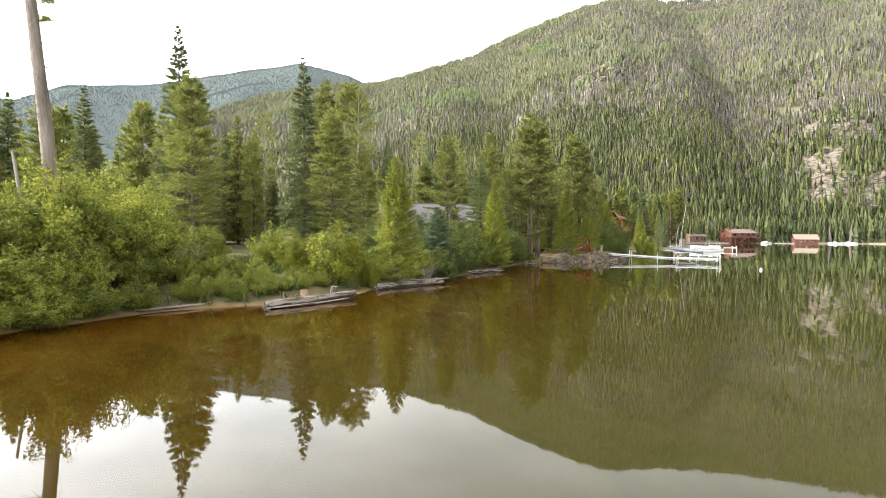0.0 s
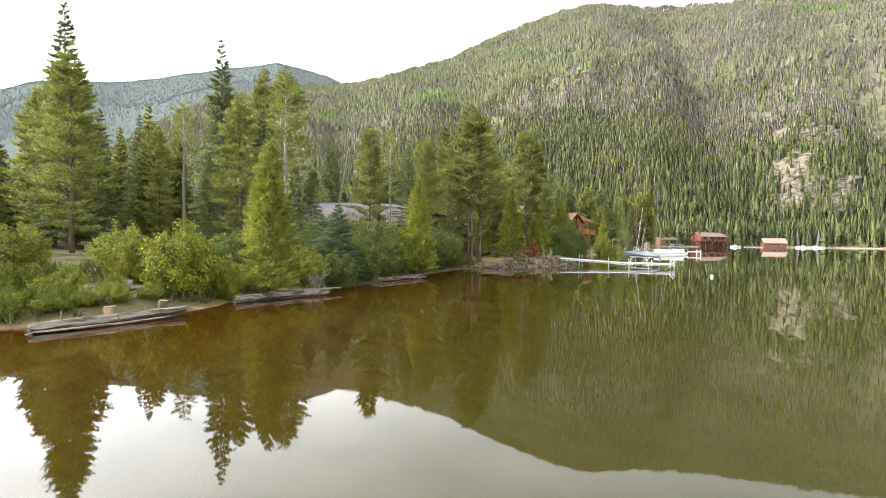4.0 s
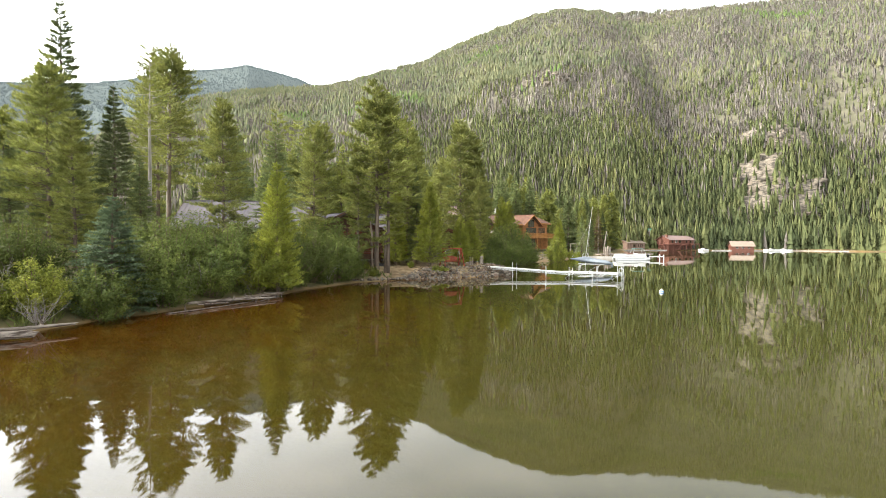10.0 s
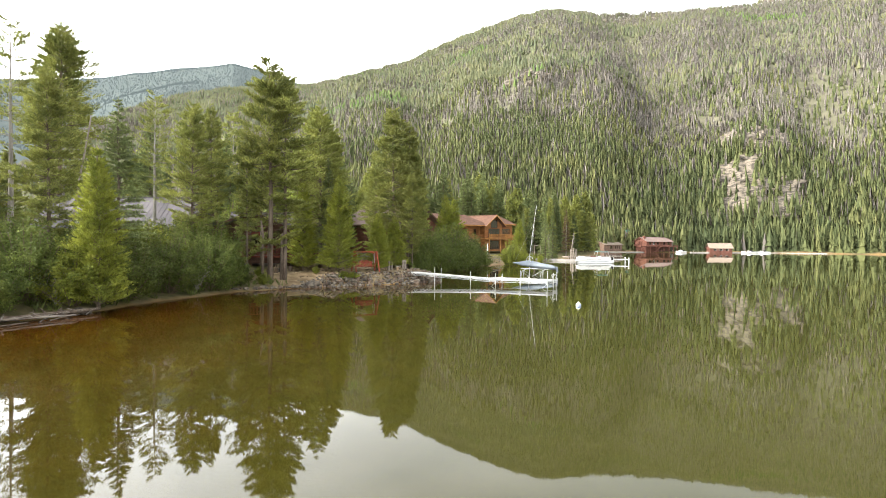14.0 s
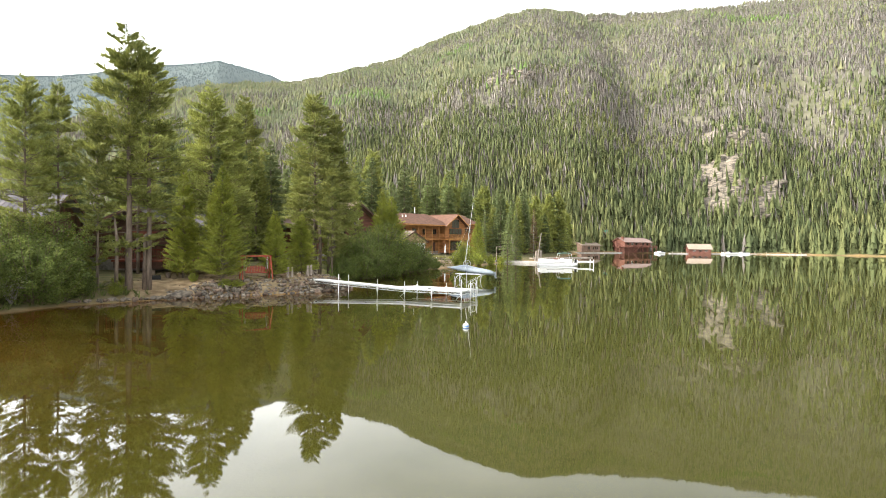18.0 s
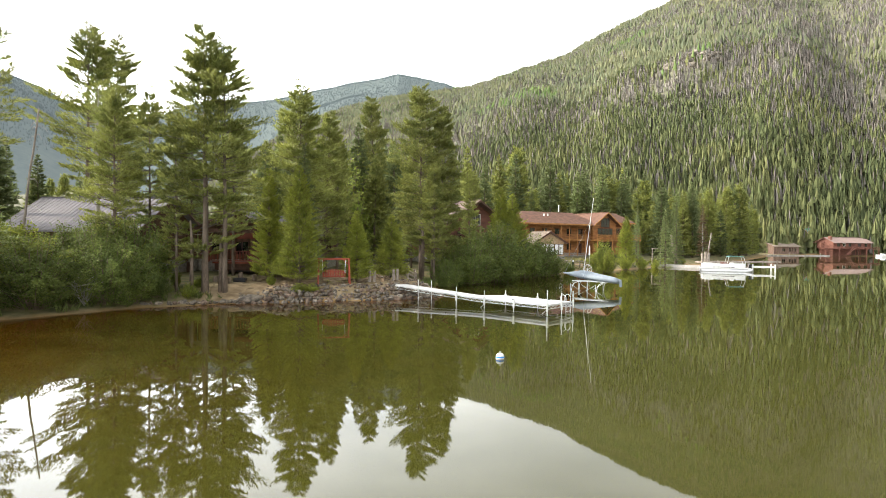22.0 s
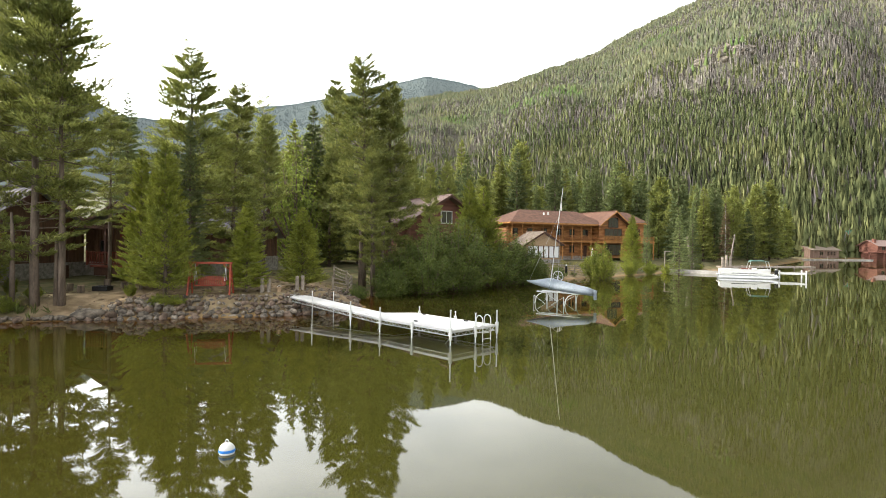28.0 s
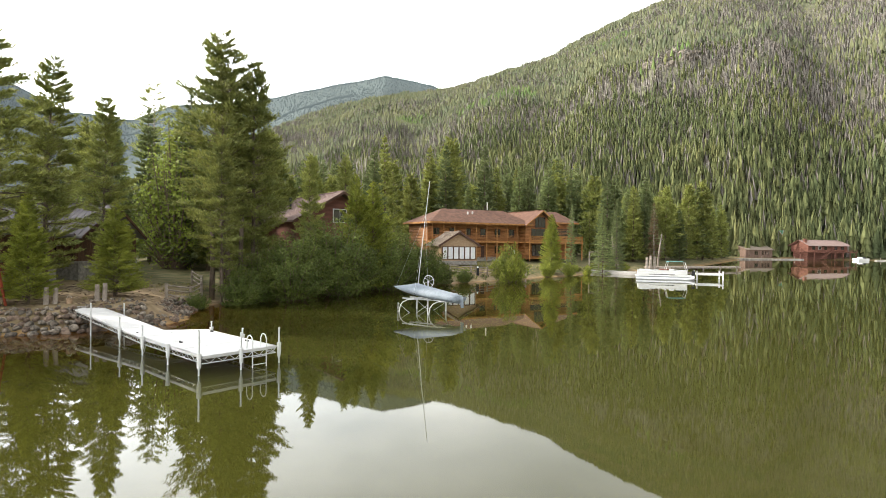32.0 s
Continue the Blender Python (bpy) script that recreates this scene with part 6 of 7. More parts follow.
    for x, y in ((7.4, 0.25), (10.8, 0.6), (12.3, 2.5), (9.2, 2.6), (5.2, 0.2)):
        part("cleat", Geo().box((x, y, zd + 0.03), (0.24, 0.05, 0.05), c0=0.3).box((x, y, zd + 0.01), (0.1, 0.08, 0.03)), M_BLACK, e, "small dark mooring cleat")
    # gangplank on the stones
    part("gangplank", Geo().prism([(-2.0, 0.05, 1.12), (-0.55, 0.05, 1.03), (-0.55, 0.05, 1.08), (-2.0, 0.05, 1.18)], (0, 1.2, 0)), M_GREYDOCK, e)


build_dock()


def build_sailboat():
    # bow at -x
    e = thing("covered_dinghy", pose(40.1, 87.6, 0.98, 0, 4, -24), "small sailing dinghy under a blue-grey cover on a boat lift", "sailboat")
    L = 5.4
    n, k = 18, 12
    v, f = [], []
    for i in range(n + 1):
        s = i / n
        x = -L / 2 + L * s
        w = 0.86 * (math.sin(min(1, s * 1.45) * math.pi / 2) ** 0.75) * (1 - 0.14 * max(0, s - 0.6) / 0.4) + 0.02
        sheer = 0.3 + 0.12 * (1 - s) ** 2
        keel = -0.08 + 0.44 * (1 - s) ** 3 + 0.02 * s
        peak = sheer + 0.02 + (0.5 * min(1, s / 0.36) ** 1.2 if s < 0.36 else 0.5 - 0.34 * (s - 0.36) / 0.64)
        if s > 0.93:
            peak -= (s - 0.93) * 2.6
        for j in range(k):
            a = 2 * math.pi * j / k
            c, sn = math.cos(a), math.sin(a)
            if sn >= 0:
                y, z = w * c * (1.03 - 0.25 * sn), sheer + (peak - sheer) * sn ** 1.4
            else:
                y, z = w * c, sheer + (sheer - keel) * -abs(sn) ** 0.8
            v.append((x, y, z))
    for i in range(n):
        for j in range(k):
            a, b = i * k + j, i * k + (j + 1) % k
            f.append((a, b, b + k, a + k))
    f += [tuple(reversed(range(k))), tuple(range(n * k, n * k + k))]
    cover = part("hull", Geo().add(v, f), M_TARP, e, "hull wrapped in a blue-grey fabric cover", smooth=True)
    for x in (-1.4, -0.4, 0.6, 1.6):
        part("cover_strap", Geo().tube([(x, -0.84, 0.34), (x, -0.5, -0.02), (x, 0.5, -0.02), (x, 0.84, 0.34)], 0.012, 5), M_BLACK, cover)
    part("mast", Geo().tube([(-0.7, 0.0, 0.5), (-0.52, 0.0, 4.2), (-0.3, 0.0, 7.7)], 0.034, 8, 0.022), M_ALU, e, "tall thin aluminium mast")
    for y in (-0.75, 0.75):
        part("shroud", Geo().tube([(-0.4, y, 0.4), (-0.42, 0, 5.6)], 0.006, 4), M_ALU, e)
    part("forestay", Geo().tube([(-2.5, 0, 0.5), (-0.42, 0, 5.6)], 0.006, 4), M_ALU, e)
    part("rudder", Geo().prism([(L / 2 - 0.05, -0.02, 0.4), (L / 2 + 0.2, -0.02, 0.35), (L / 2 + 0.3, -0.02, -0.3), (L / 2 + 0.08, -0.02, -0.34)], (0, 0.04, 0)), M_TARP, e)
    lift = thing("boat_lift", pose(40.1, 87.6, 0, 0, 0, -24), "white tubular boat lift with a large hand wheel", "boat lift")
    for x in (-1.5, 0.9):
        for y in (-1.05, 1.05):
            part("leg", Geo().tube([(x, y, -1.2), (x, y, 0.62)], 0.026, 8), M_ALU, lift)
            part("arm", Geo().tube([(x + 0.05, y, -0.2), (x + 0.12, y * 0.92, 0.42), (x + 0.25, y * 0.8, 0.66), (x + 0.5, y * 0.6, 0.8), (x + 0.85, y * 0.45, 0.82)], 0.034, 8), M_WHITE, lift)
        part("cradle", Geo().tube([(x + 0.5, -0.8, 0.8), (x + 0.5, 0.8, 0.8)], 0.03, 8), M_ALU, lift)
    for y in (-1.05, 1.05):
        for x0, x1 in ((-1.5, -0.4), (0.9, -0.2)):
            part("brace", Geo().tube([(x0, y, 0.6), (x1, y, -0.1)], 0.014, 6), M_ALU, lift)
    for y in (-0.42, 0.42):
        part("bunk", Geo().bar((-1.6, y, 0.86), (1.9, y, 0.86), 0.1, 0.07), M_ALU, lift)
    wheel = part("hand_wheel", Geo().tube([(-0.74 + 0.42 * math.cos(2 * math.pi * i / 24), 1.42, 1.92 + 0.42 * math.sin(2 * math.pi * i / 24)) for i in range(25)], 0.024, 7, cap=False), M_WHITE, lift, "large white winch wheel")
    for i in range(3):
        a = math.pi * i / 3 + 0.4
        part("spoke", Geo().tube([(-0.74 + 0.42 * math.cos(a), 1.42, 1.92 + 0.42 * math.sin(a)), (-0.74 - 0.42 * math.cos(a), 1.42, 1.92 - 0.42 * math.sin(a))], 0.014, 5), M_WHITE, wheel)
    part("winch_post", Geo().tube([(-0.74, 1.34, -1.0), (-0.74, 1.34, 1.95)], 0.045, 8), M_ALU, lift)


build_sailboat()


def build_swing():
    e = thing("porch_swing", pose(19.75, 74.7, 1.2, 0, 0, 24), "red-stained wooden garden swing hanging in an A-frame", "swing")
    W, H = 2.25, 1.85
    for x in (-W / 2, W / 2):
        for y in (-0.62, 0.62):
            part("leg", Geo().bar((x * 1.06, y, -0.05), (x, 0.05 * (1 if y > 0 else -1), H), 0.1, 0.1, 0.2), M_REDSTAIN, e)
        part("cross_tie", Geo().bar((x * 1.03, -0.33, 0.9), (x * 1.03, 0.33, 0.9), 0.06, 0.1), M_REDSTAIN, e)
        s = -1 if x > 0 else 1
        part("knee_brace", Geo().bar((x, 0, H - 0.45), (x + s * 0.42, 0, H - 0.04), 0.06, 0.08), M_REDSTAIN, e)
    part("top_beam", Geo().bar((-W / 2 - 0.12, 0, H), (W / 2 + 0.12, 0, H), 0.12, 0.12, 0.2), M_REDSTAIN, e)
    bench = part("bench", Geo().bar((-0.8, -0.28, 0.5), (0.8, -0.28, 0.5), 0.06, 0.08).bar((-0.8, 0.24, 0.46), (0.8, 0.24, 0.46), 0.06, 0.08), M_REDSTAIN, e, "slatted red bench seat")
    for i in range(6):
        part("seat_slat", Geo().box((0, -0.3 + i * 0.1, 0.53 - i * 0.006), (1.66, 0.085, 0.025), c0=0.2), M_REDSTAIN, bench)
    for i in range(13):
        x = -0.76 + i * 1.52 / 12
        h = 0.42 + 0.12 * math.cos((x / 0.8) * math.pi / 2)
        part("back_slat", Geo().bar((x, 0.27, 0.48), (x, 0.4, 0.5 + h), 0.09, 0.022), M_REDSTAIN, bench)
    part("back_rail", Geo().bar((-0.82, 0.36, 0.84), (0.82, 0.36, 0.84), 0.05, 0.07), M_REDSTAIN, bench)
    for x in (-0.84, 0.84):
        part("armrest", Geo().bar((x, -0.34, 0.74), (x, 0.36, 0.78), 0.09, 0.03), M_REDSTAIN, bench)
        part("arm_post", Geo().bar((x, -0.3, 0.48), (x, -0.3, 0.74), 0.06, 0.06), M_REDSTAIN, bench)
        for y in (-0.28, 0.34):
            part("chain", Geo().tube([(x, y, 0.78), (x * 1.05, 0.0, H - 0.05)], 0.012, 5), M_ALU, bench)


build_swing()


def build_buoy():
    e = thing("mooring_buoy", pose(34.0, 55.7, 0.06), "white mooring buoy with a blue band floating on the lake", "buoy")
    n = 20

    def cap(z0, z1, r=0.165):
        g = Geo()
        rows = 6
        for i in range(rows + 1):
            z = z0 + (z1 - z0) * i / rows
            rr = math.sqrt(max(r * r - z * z, 1e-5))
            g.v += [(rr * math.cos(2 * math.pi * j / n), rr * math.sin(2 * math.pi * j / n), z) for j in range(n)]
        for i in range(rows):
            g.f += [(i * n + j, i * n + (j + 1) % n, (i + 1) * n + (j + 1) % n, (i + 1) * n + j) for j in range(n)]
        g.f += [tuple(reversed(range(n))), tuple(rows * n + j for j in range(n))]
        return g

    part("float", cap(-0.165, -0.02), M_PLASTIC, e, smooth=True)
    part("band", cap(-0.019, 0.035, 0.168), M_BLUE, e, "blue band", smooth=True)
    part("top", cap(0.036, 0.165), M_PLASTIC, e, smooth=True)
    part("ring", Geo().tube([(0.04 * math.cos(a), 0, 0.19 + 0.04 * math.sin(a)) for a in (0, 1, 2, 3, 4, 5, 6.28)], 0.012, 6, cap=False), M_ALU, e)


build_buoy()


def build_pontoon():
    e = thing("pontoon_boat", pose(64.9, 130.2, 0, 0, 0, -8), "white pontoon boat with a folded canopy frame moored at the wharf", "boat")
    for y in (-1.0, 1.0):
        part("pontoon", Geo().tube([(-3.5, y, 0.12), (2.9, y, 0.12), (3.5, y, 0.25), (3.75, y, 0.4)], 0.34, 12, 0.3), M_ALU, e)
    part("deck", Geo().box((0, 0, 0.52), (7.2, 2.5, 0.12), c0=0.2), M_WHITE, e)
    for y in (-1.2, 1.2):
        part("side_panel", Geo().box((-0.3, y, 0.9), (6.0, 0.05, 0.55)), M_WHITE, e)
        part("hand_rail", Geo().tube([(-3.3, y, 1.25), (2.9, y, 1.25)], 0.03, 6), M_ALU, e)
        for i in range(8):
            part("rail_post", Geo().tube([(-3.3 + i * 0.88, y, 0.55), (-3.3 + i * 0.88, y, 1.25)], 0.02, 6), M_ALU, e)
        part("stripe", Geo().box((-0.3, y * 1.025, 0.72), (3.2, 0.02, 0.07)), M_BLACK, e)
    part("end_panel", Geo().box((-3.3, 0, 0.9), (0.05, 2.3, 0.55)), M_WHITE, e)
    for x, y in ((-2.4, 0.7), (-2.4, -0.7), (0.3, 0.8), (2.2, -0.75)):
        part("bench_seat", Geo().box((x, y, 0.78), (1.3, 0.6, 0.42), c0=0.2).box((x, y + (0.26 if y > 0 else -0.26), 1.12), (1.3, 0.14, 0.45), c0=0.2), M_PLASTIC, e)
    part("console", Geo().box((1.0, -0.6, 1.0), (0.6, 0.7, 0.9), c0=0.15), M_PLASTIC, e)
    part("seat_cover", Geo().box((0.3, 0.75, 1.28), (1.5, 0.8, 0.25), c0=0.4), M_REDLOG, e, "faded red seat cover")
    for x0, x1 in ((0.2, 0.5), (2.9, 2.6)):
        part("canopy_frame", Geo().tube([(x0, -1.15, 1.25), (x1, -1.1, 2.35), (x1, 1.1, 2.35), (x0, 1.15, 1.25)], 0.03, 6), M_WHITE, e)
    part("canopy", Geo().prism([(0.35, -1.15, 2.38), (0.7, -1.15, 2.5), (2.4, -1.15, 2.5), (2.75, -1.15, 2.38), (2.4, -1.15, 2.44), (0.7, -1.15, 2.44)], (0, 2.3, 0)), M_GREENPAINT, e, "faded green canopy")
    part("outboard_motor", Geo().box((3.75, 0, 0.9), (0.4, 0.4, 0.6), c0=0.3).box((3.8, 0, 0.2), (0.18, 0.12, 1.2)), M_BLACK, e)
    # wharf, posts, second berth
    w = thing("wharf", pose(0, 0, 0), "low pale concrete wharf beside the lodge shrubs", "wharf", "near wharves")
    part("wharf_deck", Geo().bar((56.6, 145.8, 0.22), (65.2, 139.2, 0.22), 2.2, 0.5, 0.05), M_GREYDOCK, w)
    w2 = thing("wharf", pose(0, 0, 0), "weathered grey wooden pier beyond the pontoon boat", "wharf", "near wharves")
    part("wharf_deck", Geo().bar((68.5, 158.0, 0.55), (86.5, 166.0, 0.55), 2.6, 0.35, 0.05), M_WOODGREY, w2)
    for i in range(6):
        t = i / 5
        part("pile", Geo().tube([(68.8 + 17.4 * t, 156.9 + 7.8 * t, -1), (68.8 + 17.4 * t, 156.9 + 7.8 * t, 0.9)], 0.14, 8), M_WOODGREY, w2)
    b = thing("boat_lift", pose(71.2, 132.0, 0, 0, 0, -8), "white metal berth frame beside the pontoon boat", "boat lift")
    for x in (-1.6, 1.6):
        for y in (-1.3, 1.3):
            part("leg", Geo().box((x, y, 0.2), (0.16, 0.16, 2.0)), M_WHITE, b)
        part("cross_beam", Geo().box((x, 0, 0.75), (0.14, 2.6, 0.2)), M_WHITE, b)
    for y in (-1.3, 1.3):
        part("side_beam", Geo().box((0, y, 0.72), (3.4, 0.14, 0.2)), M_WHITE, b)
    s = thing("mooring_gate", pose(57.4, 145.6, 0), "tall square gate of weathered posts at the wharf", "gate")
    for x in (-0.75, 0.75):
        part("post", Geo().tube([(x, 0, 0), (x, 0, 3.4)], 0.09, 8), M_WOODGREY, s)
    part("crossbar", Geo().tube([(-0.85, 0, 3.4), (0.85, 0, 3.4)], 0.08, 8), M_WOODGREY, s)
    for i, (x, y, hh) in enumerate(((66.2, 147.4, 2.6), (66.8, 147.8, 2.9), (67.4, 148.0, 2.7))):
        p = thing("mooring_pile", pose(x, y, 0), "thick weathered wooden mooring pile", "pile", "mooring piles")
        part("post", Geo().tube([(0, 0, -1), (0.1 * i, 0, hh)], 0.24, 9, 0.21), M_WOODGREY, p)


build_pontoon()

# ---- along the shore: stones, logs, stumps, fence ----
def stone_meshes(n, mat, sub=2, seed=0.0, name="stone"):
    out = []
    for q in range(n):
        bm = bmesh.new()
        bmesh.ops.create_icosphere(bm, subdivisions=sub, radius=0.5)
        for v in bm.verts:
            c = v.co.copy()
            k = 1 + 0.45 * noise.noise(c * 2.2 + Vector((q * 9.7 + seed, q * 3.1, 0))) + 0.12 * noise.noise(c * 6 + Vector((q, 0, seed)))
            v.co = Vector((c.x * k, c.y * k * 0.85, c.z * k * 0.72))
        me = bpy.data.meshes.new(name)
        bm.to_mesh(me)
        bm.free()
        me.materials.append(mat)
        me.polygons.foreach_set("use_smooth", [True] * len(me.polygons))
        out.append(me)
    return out


def build_riprap():
    rng = np.random.default_rng(3)
    wall = thing("rock_wall", pose(0, 0, 0), "low wall of loose grey and brown shore stones round the point", "rock wall")
    wall_b = thing("rock_wall", pose(0, 0, 0), "loose warm-brown shore stones between the dock and the fence", "rock wall")
    kinds = stone_meshes(5, M_ROCK) + stone_meshes(3, M_ROCKWARM, 2, 2.0)
    line = [Vector((14.6, 69.9)), Vector((17.6, 71.4)), Vector((21, 73.4)), Vector((24.8, 75.4)), Vector((27.1, 78)), Vector((26.9, 80.4)), Vector((25.4, 83.2)), Vector((24.6, 86.0))]
    seg = [(b - a).length for a, b in zip(line, line[1:])]
    total = sum(seg)

    def at(s):
        for (a, b), L in zip(zip(line, line[1:]), seg):
            if s <= L:
                t = (b - a) / L
                return a + t * s, Vector((-t.y, t.x))
            s -= L
        return line[-1], Vector((-1, 0))

    count = 0
    for row, (back, z, size) in enumerate(((-0.22, 0.0, 0.46), (0.1, 0.22, 0.4), (0.4, 0.44, 0.38), (0.72, 0.66, 0.36), (1.05, 0.88, 0.34), (1.4, 1.02, 0.28))):
        s = rng.uniform(0, 0.3)
        while s < total:
            sz = size * rng.uniform(0.65, 1.35)
            p, nrm = at(s)
            q = new("stone", kinds[int(rng.integers(0, 8))])
            q.parent = wall if s < 12.5 else wall_b
            b = back + rng.normal() * 0.08
            low = 0.72 if s > 15 else (0.45 + 0.55 * smooth(0.5, 3.0, s))
            q.location = (p.x + nrm.x * b, p.y + nrm.y * b, z * low + rng.normal() * 0.04)
            q.rotation_euler = (rng.uniform(0, 6), rng.uniform(-0.4, 0.4), rng.uniform(0, 6))
            q.scale = (sz * rng.uniform(0.9, 1.3), sz, sz * rng.uniform(0.8, 1.0))
            count += 1
            s += sz * rng.uniform(0.78, 1.0)
    # smaller stones towards the shrubs
    low = thing("shore_stones", pose(0, 0, 0), "single row of rounded stones at the water's edge", "stones")
    a, b = Vector((9.6, 66.6)), Vector((14.8, 69.9))
    for i in range(26):
        p = a.lerp(b, (i + 0.5) / 26) + Vector((rng.normal() * 0.1, rng.normal() * 0.1))
        q = new("stone", kinds[int(rng.integers(0, 8))])
        q.parent = low
        sz = rng.uniform(0.2, 0.5)
        q.location = (p.x, p.y, 0.1 + 0.15 * sz)
        q.rotation_euler = (rng.uniform(0, 6), 0.2, rng.uniform(0, 6))
        q.scale = (sz * 1.2, sz, sz * 0.9)
    gravel = thing("gravel_ramp", pose(0, 0, 0), "grey gravel and cobbles round the dock's landing", "stones")
    for i in range(70):
        q = new("stone", kinds[int(rng.integers(0, 8))])
        q.parent = gravel
        x, y = 24.6 + rng.normal() * 0.9, 78.6 + rng.normal() * 0.8
        sz = rng.uniform(0.1, 0.24)
        q.location = (x, y, max(0.0, ground_z(x, y)) + sz * 0.15)
        q.rotation_euler = (rng.uniform(0, 6), 0.3, rng.uniform(0, 6))
        q.scale = (sz, sz, sz)
    big = stone_meshes(1, M_ROCK, 3, 4.4, "boulder")[0]
    for x, y, z, s in ((15.3, 70.35, 0.3, 1.05), (5.0, 53.2, 0.1, 0.8)):
        o = new("boulder", big)
        o.matrix_basis = pose(x, y, z, 0, 0, 40)
        o.scale = (s * 1.25, s * 0.95, s * 0.8)
        tagged(o, "large smooth grey boulder at the water's edge", "rock", "boulders")


build_riprap()


def build_log(p0, p1, r0, r1, label, flat=0.8, mat=None, seed=1, knots=4, name="driftwood_log"):
    """A weathered split log, hollowed and cracked along its length."""
    rng = np.random.default_rng(seed)
    p0, p1 = Vector(p0), Vector(p1)
    L = (p1 - p0).length
    e = thing(name, Matrix.Translation(p0) @ (p1 - p0).to_track_quat("X", "Z").to_matrix().to_4x4(), label, "log", "driftwood")
    n, k = 26, 14
    g = Geo()
    bend = rng.normal() * 0.03 * L
    ph = rng.uniform(0, 6, k)
    for i in range(n + 1):
        s = i / n
        r = r0 + (r1 - r0) * s
        for j in range(k):
            a = 2 * math.pi * j / k
            groove = 1 - (0.16 if j % 3 == 0 else 0.0) + 0.07 * math.sin(9 * s + ph[j]) + 0.03 * rng.normal()
            g.v.append((L * s + (0.12 * rng.normal() if i in (0, n) else 0), r * groove * math.cos(a) + bend * s * (1 - s) * 4, r * groove * math.sin(a) * flat))
    for i in range(n):
        for j in range(k):
            a, b = i * k + j, i * k + (j + 1) % k
            g.f.append((a, b, b + k, a + k))
    g.f += [tuple(reversed(range(k))), tuple(n * k + j for j in range(k))]
    part("trunk", g, mat or M_DRIFT, e)
    for q in range(knots):
        s = rng.uniform(0.15, 0.9)
        a = rng.uniform(0.3, 2.6)
        r = r0 + (r1 - r0) * s
        d = Vector((rng.normal() * 0.3, math.cos(a), math.sin(a)))
        part("branch_stub", Geo().tube([Vector((L * s, 0, 0)) + d * r * 0.6, Vector((L * s, 0, 0)) + d * (r + rng.uniform(0.1, 0.3))], 0.045, 6, 0.025), mat or M_DRIFT, e)
    return e


build_log((-9.3, 24.2, 0.14), (-5.7, 28.9, 0.26), 0.33, 0.25, "long grey weathered log half in the water on the sandy beach", 0.7, seed=2)
build_log((-9.0, 23.9, 0.06), (-5.9, 27.9, 0.08), 0.13, 0.1, "split grey plank of driftwood at the waterline", 0.4, seed=8, knots=1)
build_log((-4.9, 33.5, 0.18), (-0.6, 37.6, 0.2), 0.28, 0.19, "thick pale driftwood log lying along the shore", 0.85, seed=3)
build_log((-3.6, 36.2, 0.34), (0.0, 39.4, 0.3), 0.1, 0.07, "thin bleached pole lying behind the driftwood log", 0.9, seed=4, knots=2)
build_log((-14.6, 22.4, 0.1), (-12.4, 24.8, 0.14), 0.12, 0.09, "thin pale pole at the foot of the bank", 0.8, seed=5, knots=1)
build_log((1.9, 46.9, 0.3), (5.7, 51.2, 0.18), 0.09, 0.06, "long bleached pole reaching over the water", 0.9, seed=6, knots=1)
build_log((2.4, 48.2, 0.16), (5.6, 53.6, 0.2), 0.2, 0.14, "dark wet log at the foot of the shrubs", 0.7, M_BARK, seed=7)
build_log((1.7, 44.6, 0.03), (4.4, 49.4, 0.05), 0.07, 0.05, "sunken branch just breaking the surface", 0.6, M_BARK, seed=9, knots=2)


def build_sticks():
    """Heap of washed-up branches in front of the shrubs."""
    rng = np.random.default_rng(63)
    for i in range(34):
        s = rng.uniform(0, 1)
        x, y = 3.0 + 2.6 * s + rng.normal() * 0.35, 48.6 + 4.6 * s + rng.normal() * 0.35
        a, L = radians(60) + rng.normal() * 0.6, rng.uniform(0.5, 2.0)
        z = max(0.05, ground_z(x, y)) + rng.uniform(0.02, 0.22)
        d = Vector((math.cos(a), math.sin(a), rng.normal() * 0.12)) * L * 0.5
        e = thing("driftwood_stick", pose(x, y, z), "thin bleached branch washed up on the shore", "branch", "washed-up branches")
        part("branch", Geo().tube([-d, Vector((rng.normal() * 0.06, rng.normal() * 0.06, 0)), d], rng.uniform(0.018, 0.04), 5, 0.012), M_DRIFT if i % 3 else M_BARK, e)


build_sticks()


def build_stump(x, y, r, h, label, flare=1.25, seed=0, name="tree_stump", mat=None, lean=0.0):
    rng = np.random.default_rng(seed)
    e = thing(name, pose(x, y, ground_z(x, y) - 0.03, lean, 0, rng.uniform(0, 360)), label, "stump", "stumps")
    g = Geo()
    k = 14
    for i, (s, rr) in enumerate(((0, flare), (0.12, 0.5 + flare / 2), (0.4, 1.02), (0.97, 1.0), (1.0, 0.95))):
        for j in range(k):
            a = 2 * math.pi * j / k
            q = r * rr * (1 + 0.07 * math.sin(3 * a + seed) + 0.05 * rng.normal() * (s < 0.5))
            g.v.append((q * math.cos(a), q * math.sin(a), h * s))
    for i in range(4):
        g.f += [(i * k + j, i * k + (j + 1) % k, (i + 1) * k + (j + 1) % k, (i + 1) * k + j) for j in range(k)]
    g.f.append(tuple(reversed(range(k))))
    part("stump_bark", g, mat or M_BARK, e)
    part("cut_face", Geo().tube([(0, 0, h - 0.01), (0, 0, h + 0.012)], r * 0.9, 14), M_STUMP, e, "pale sawn top")
    return e


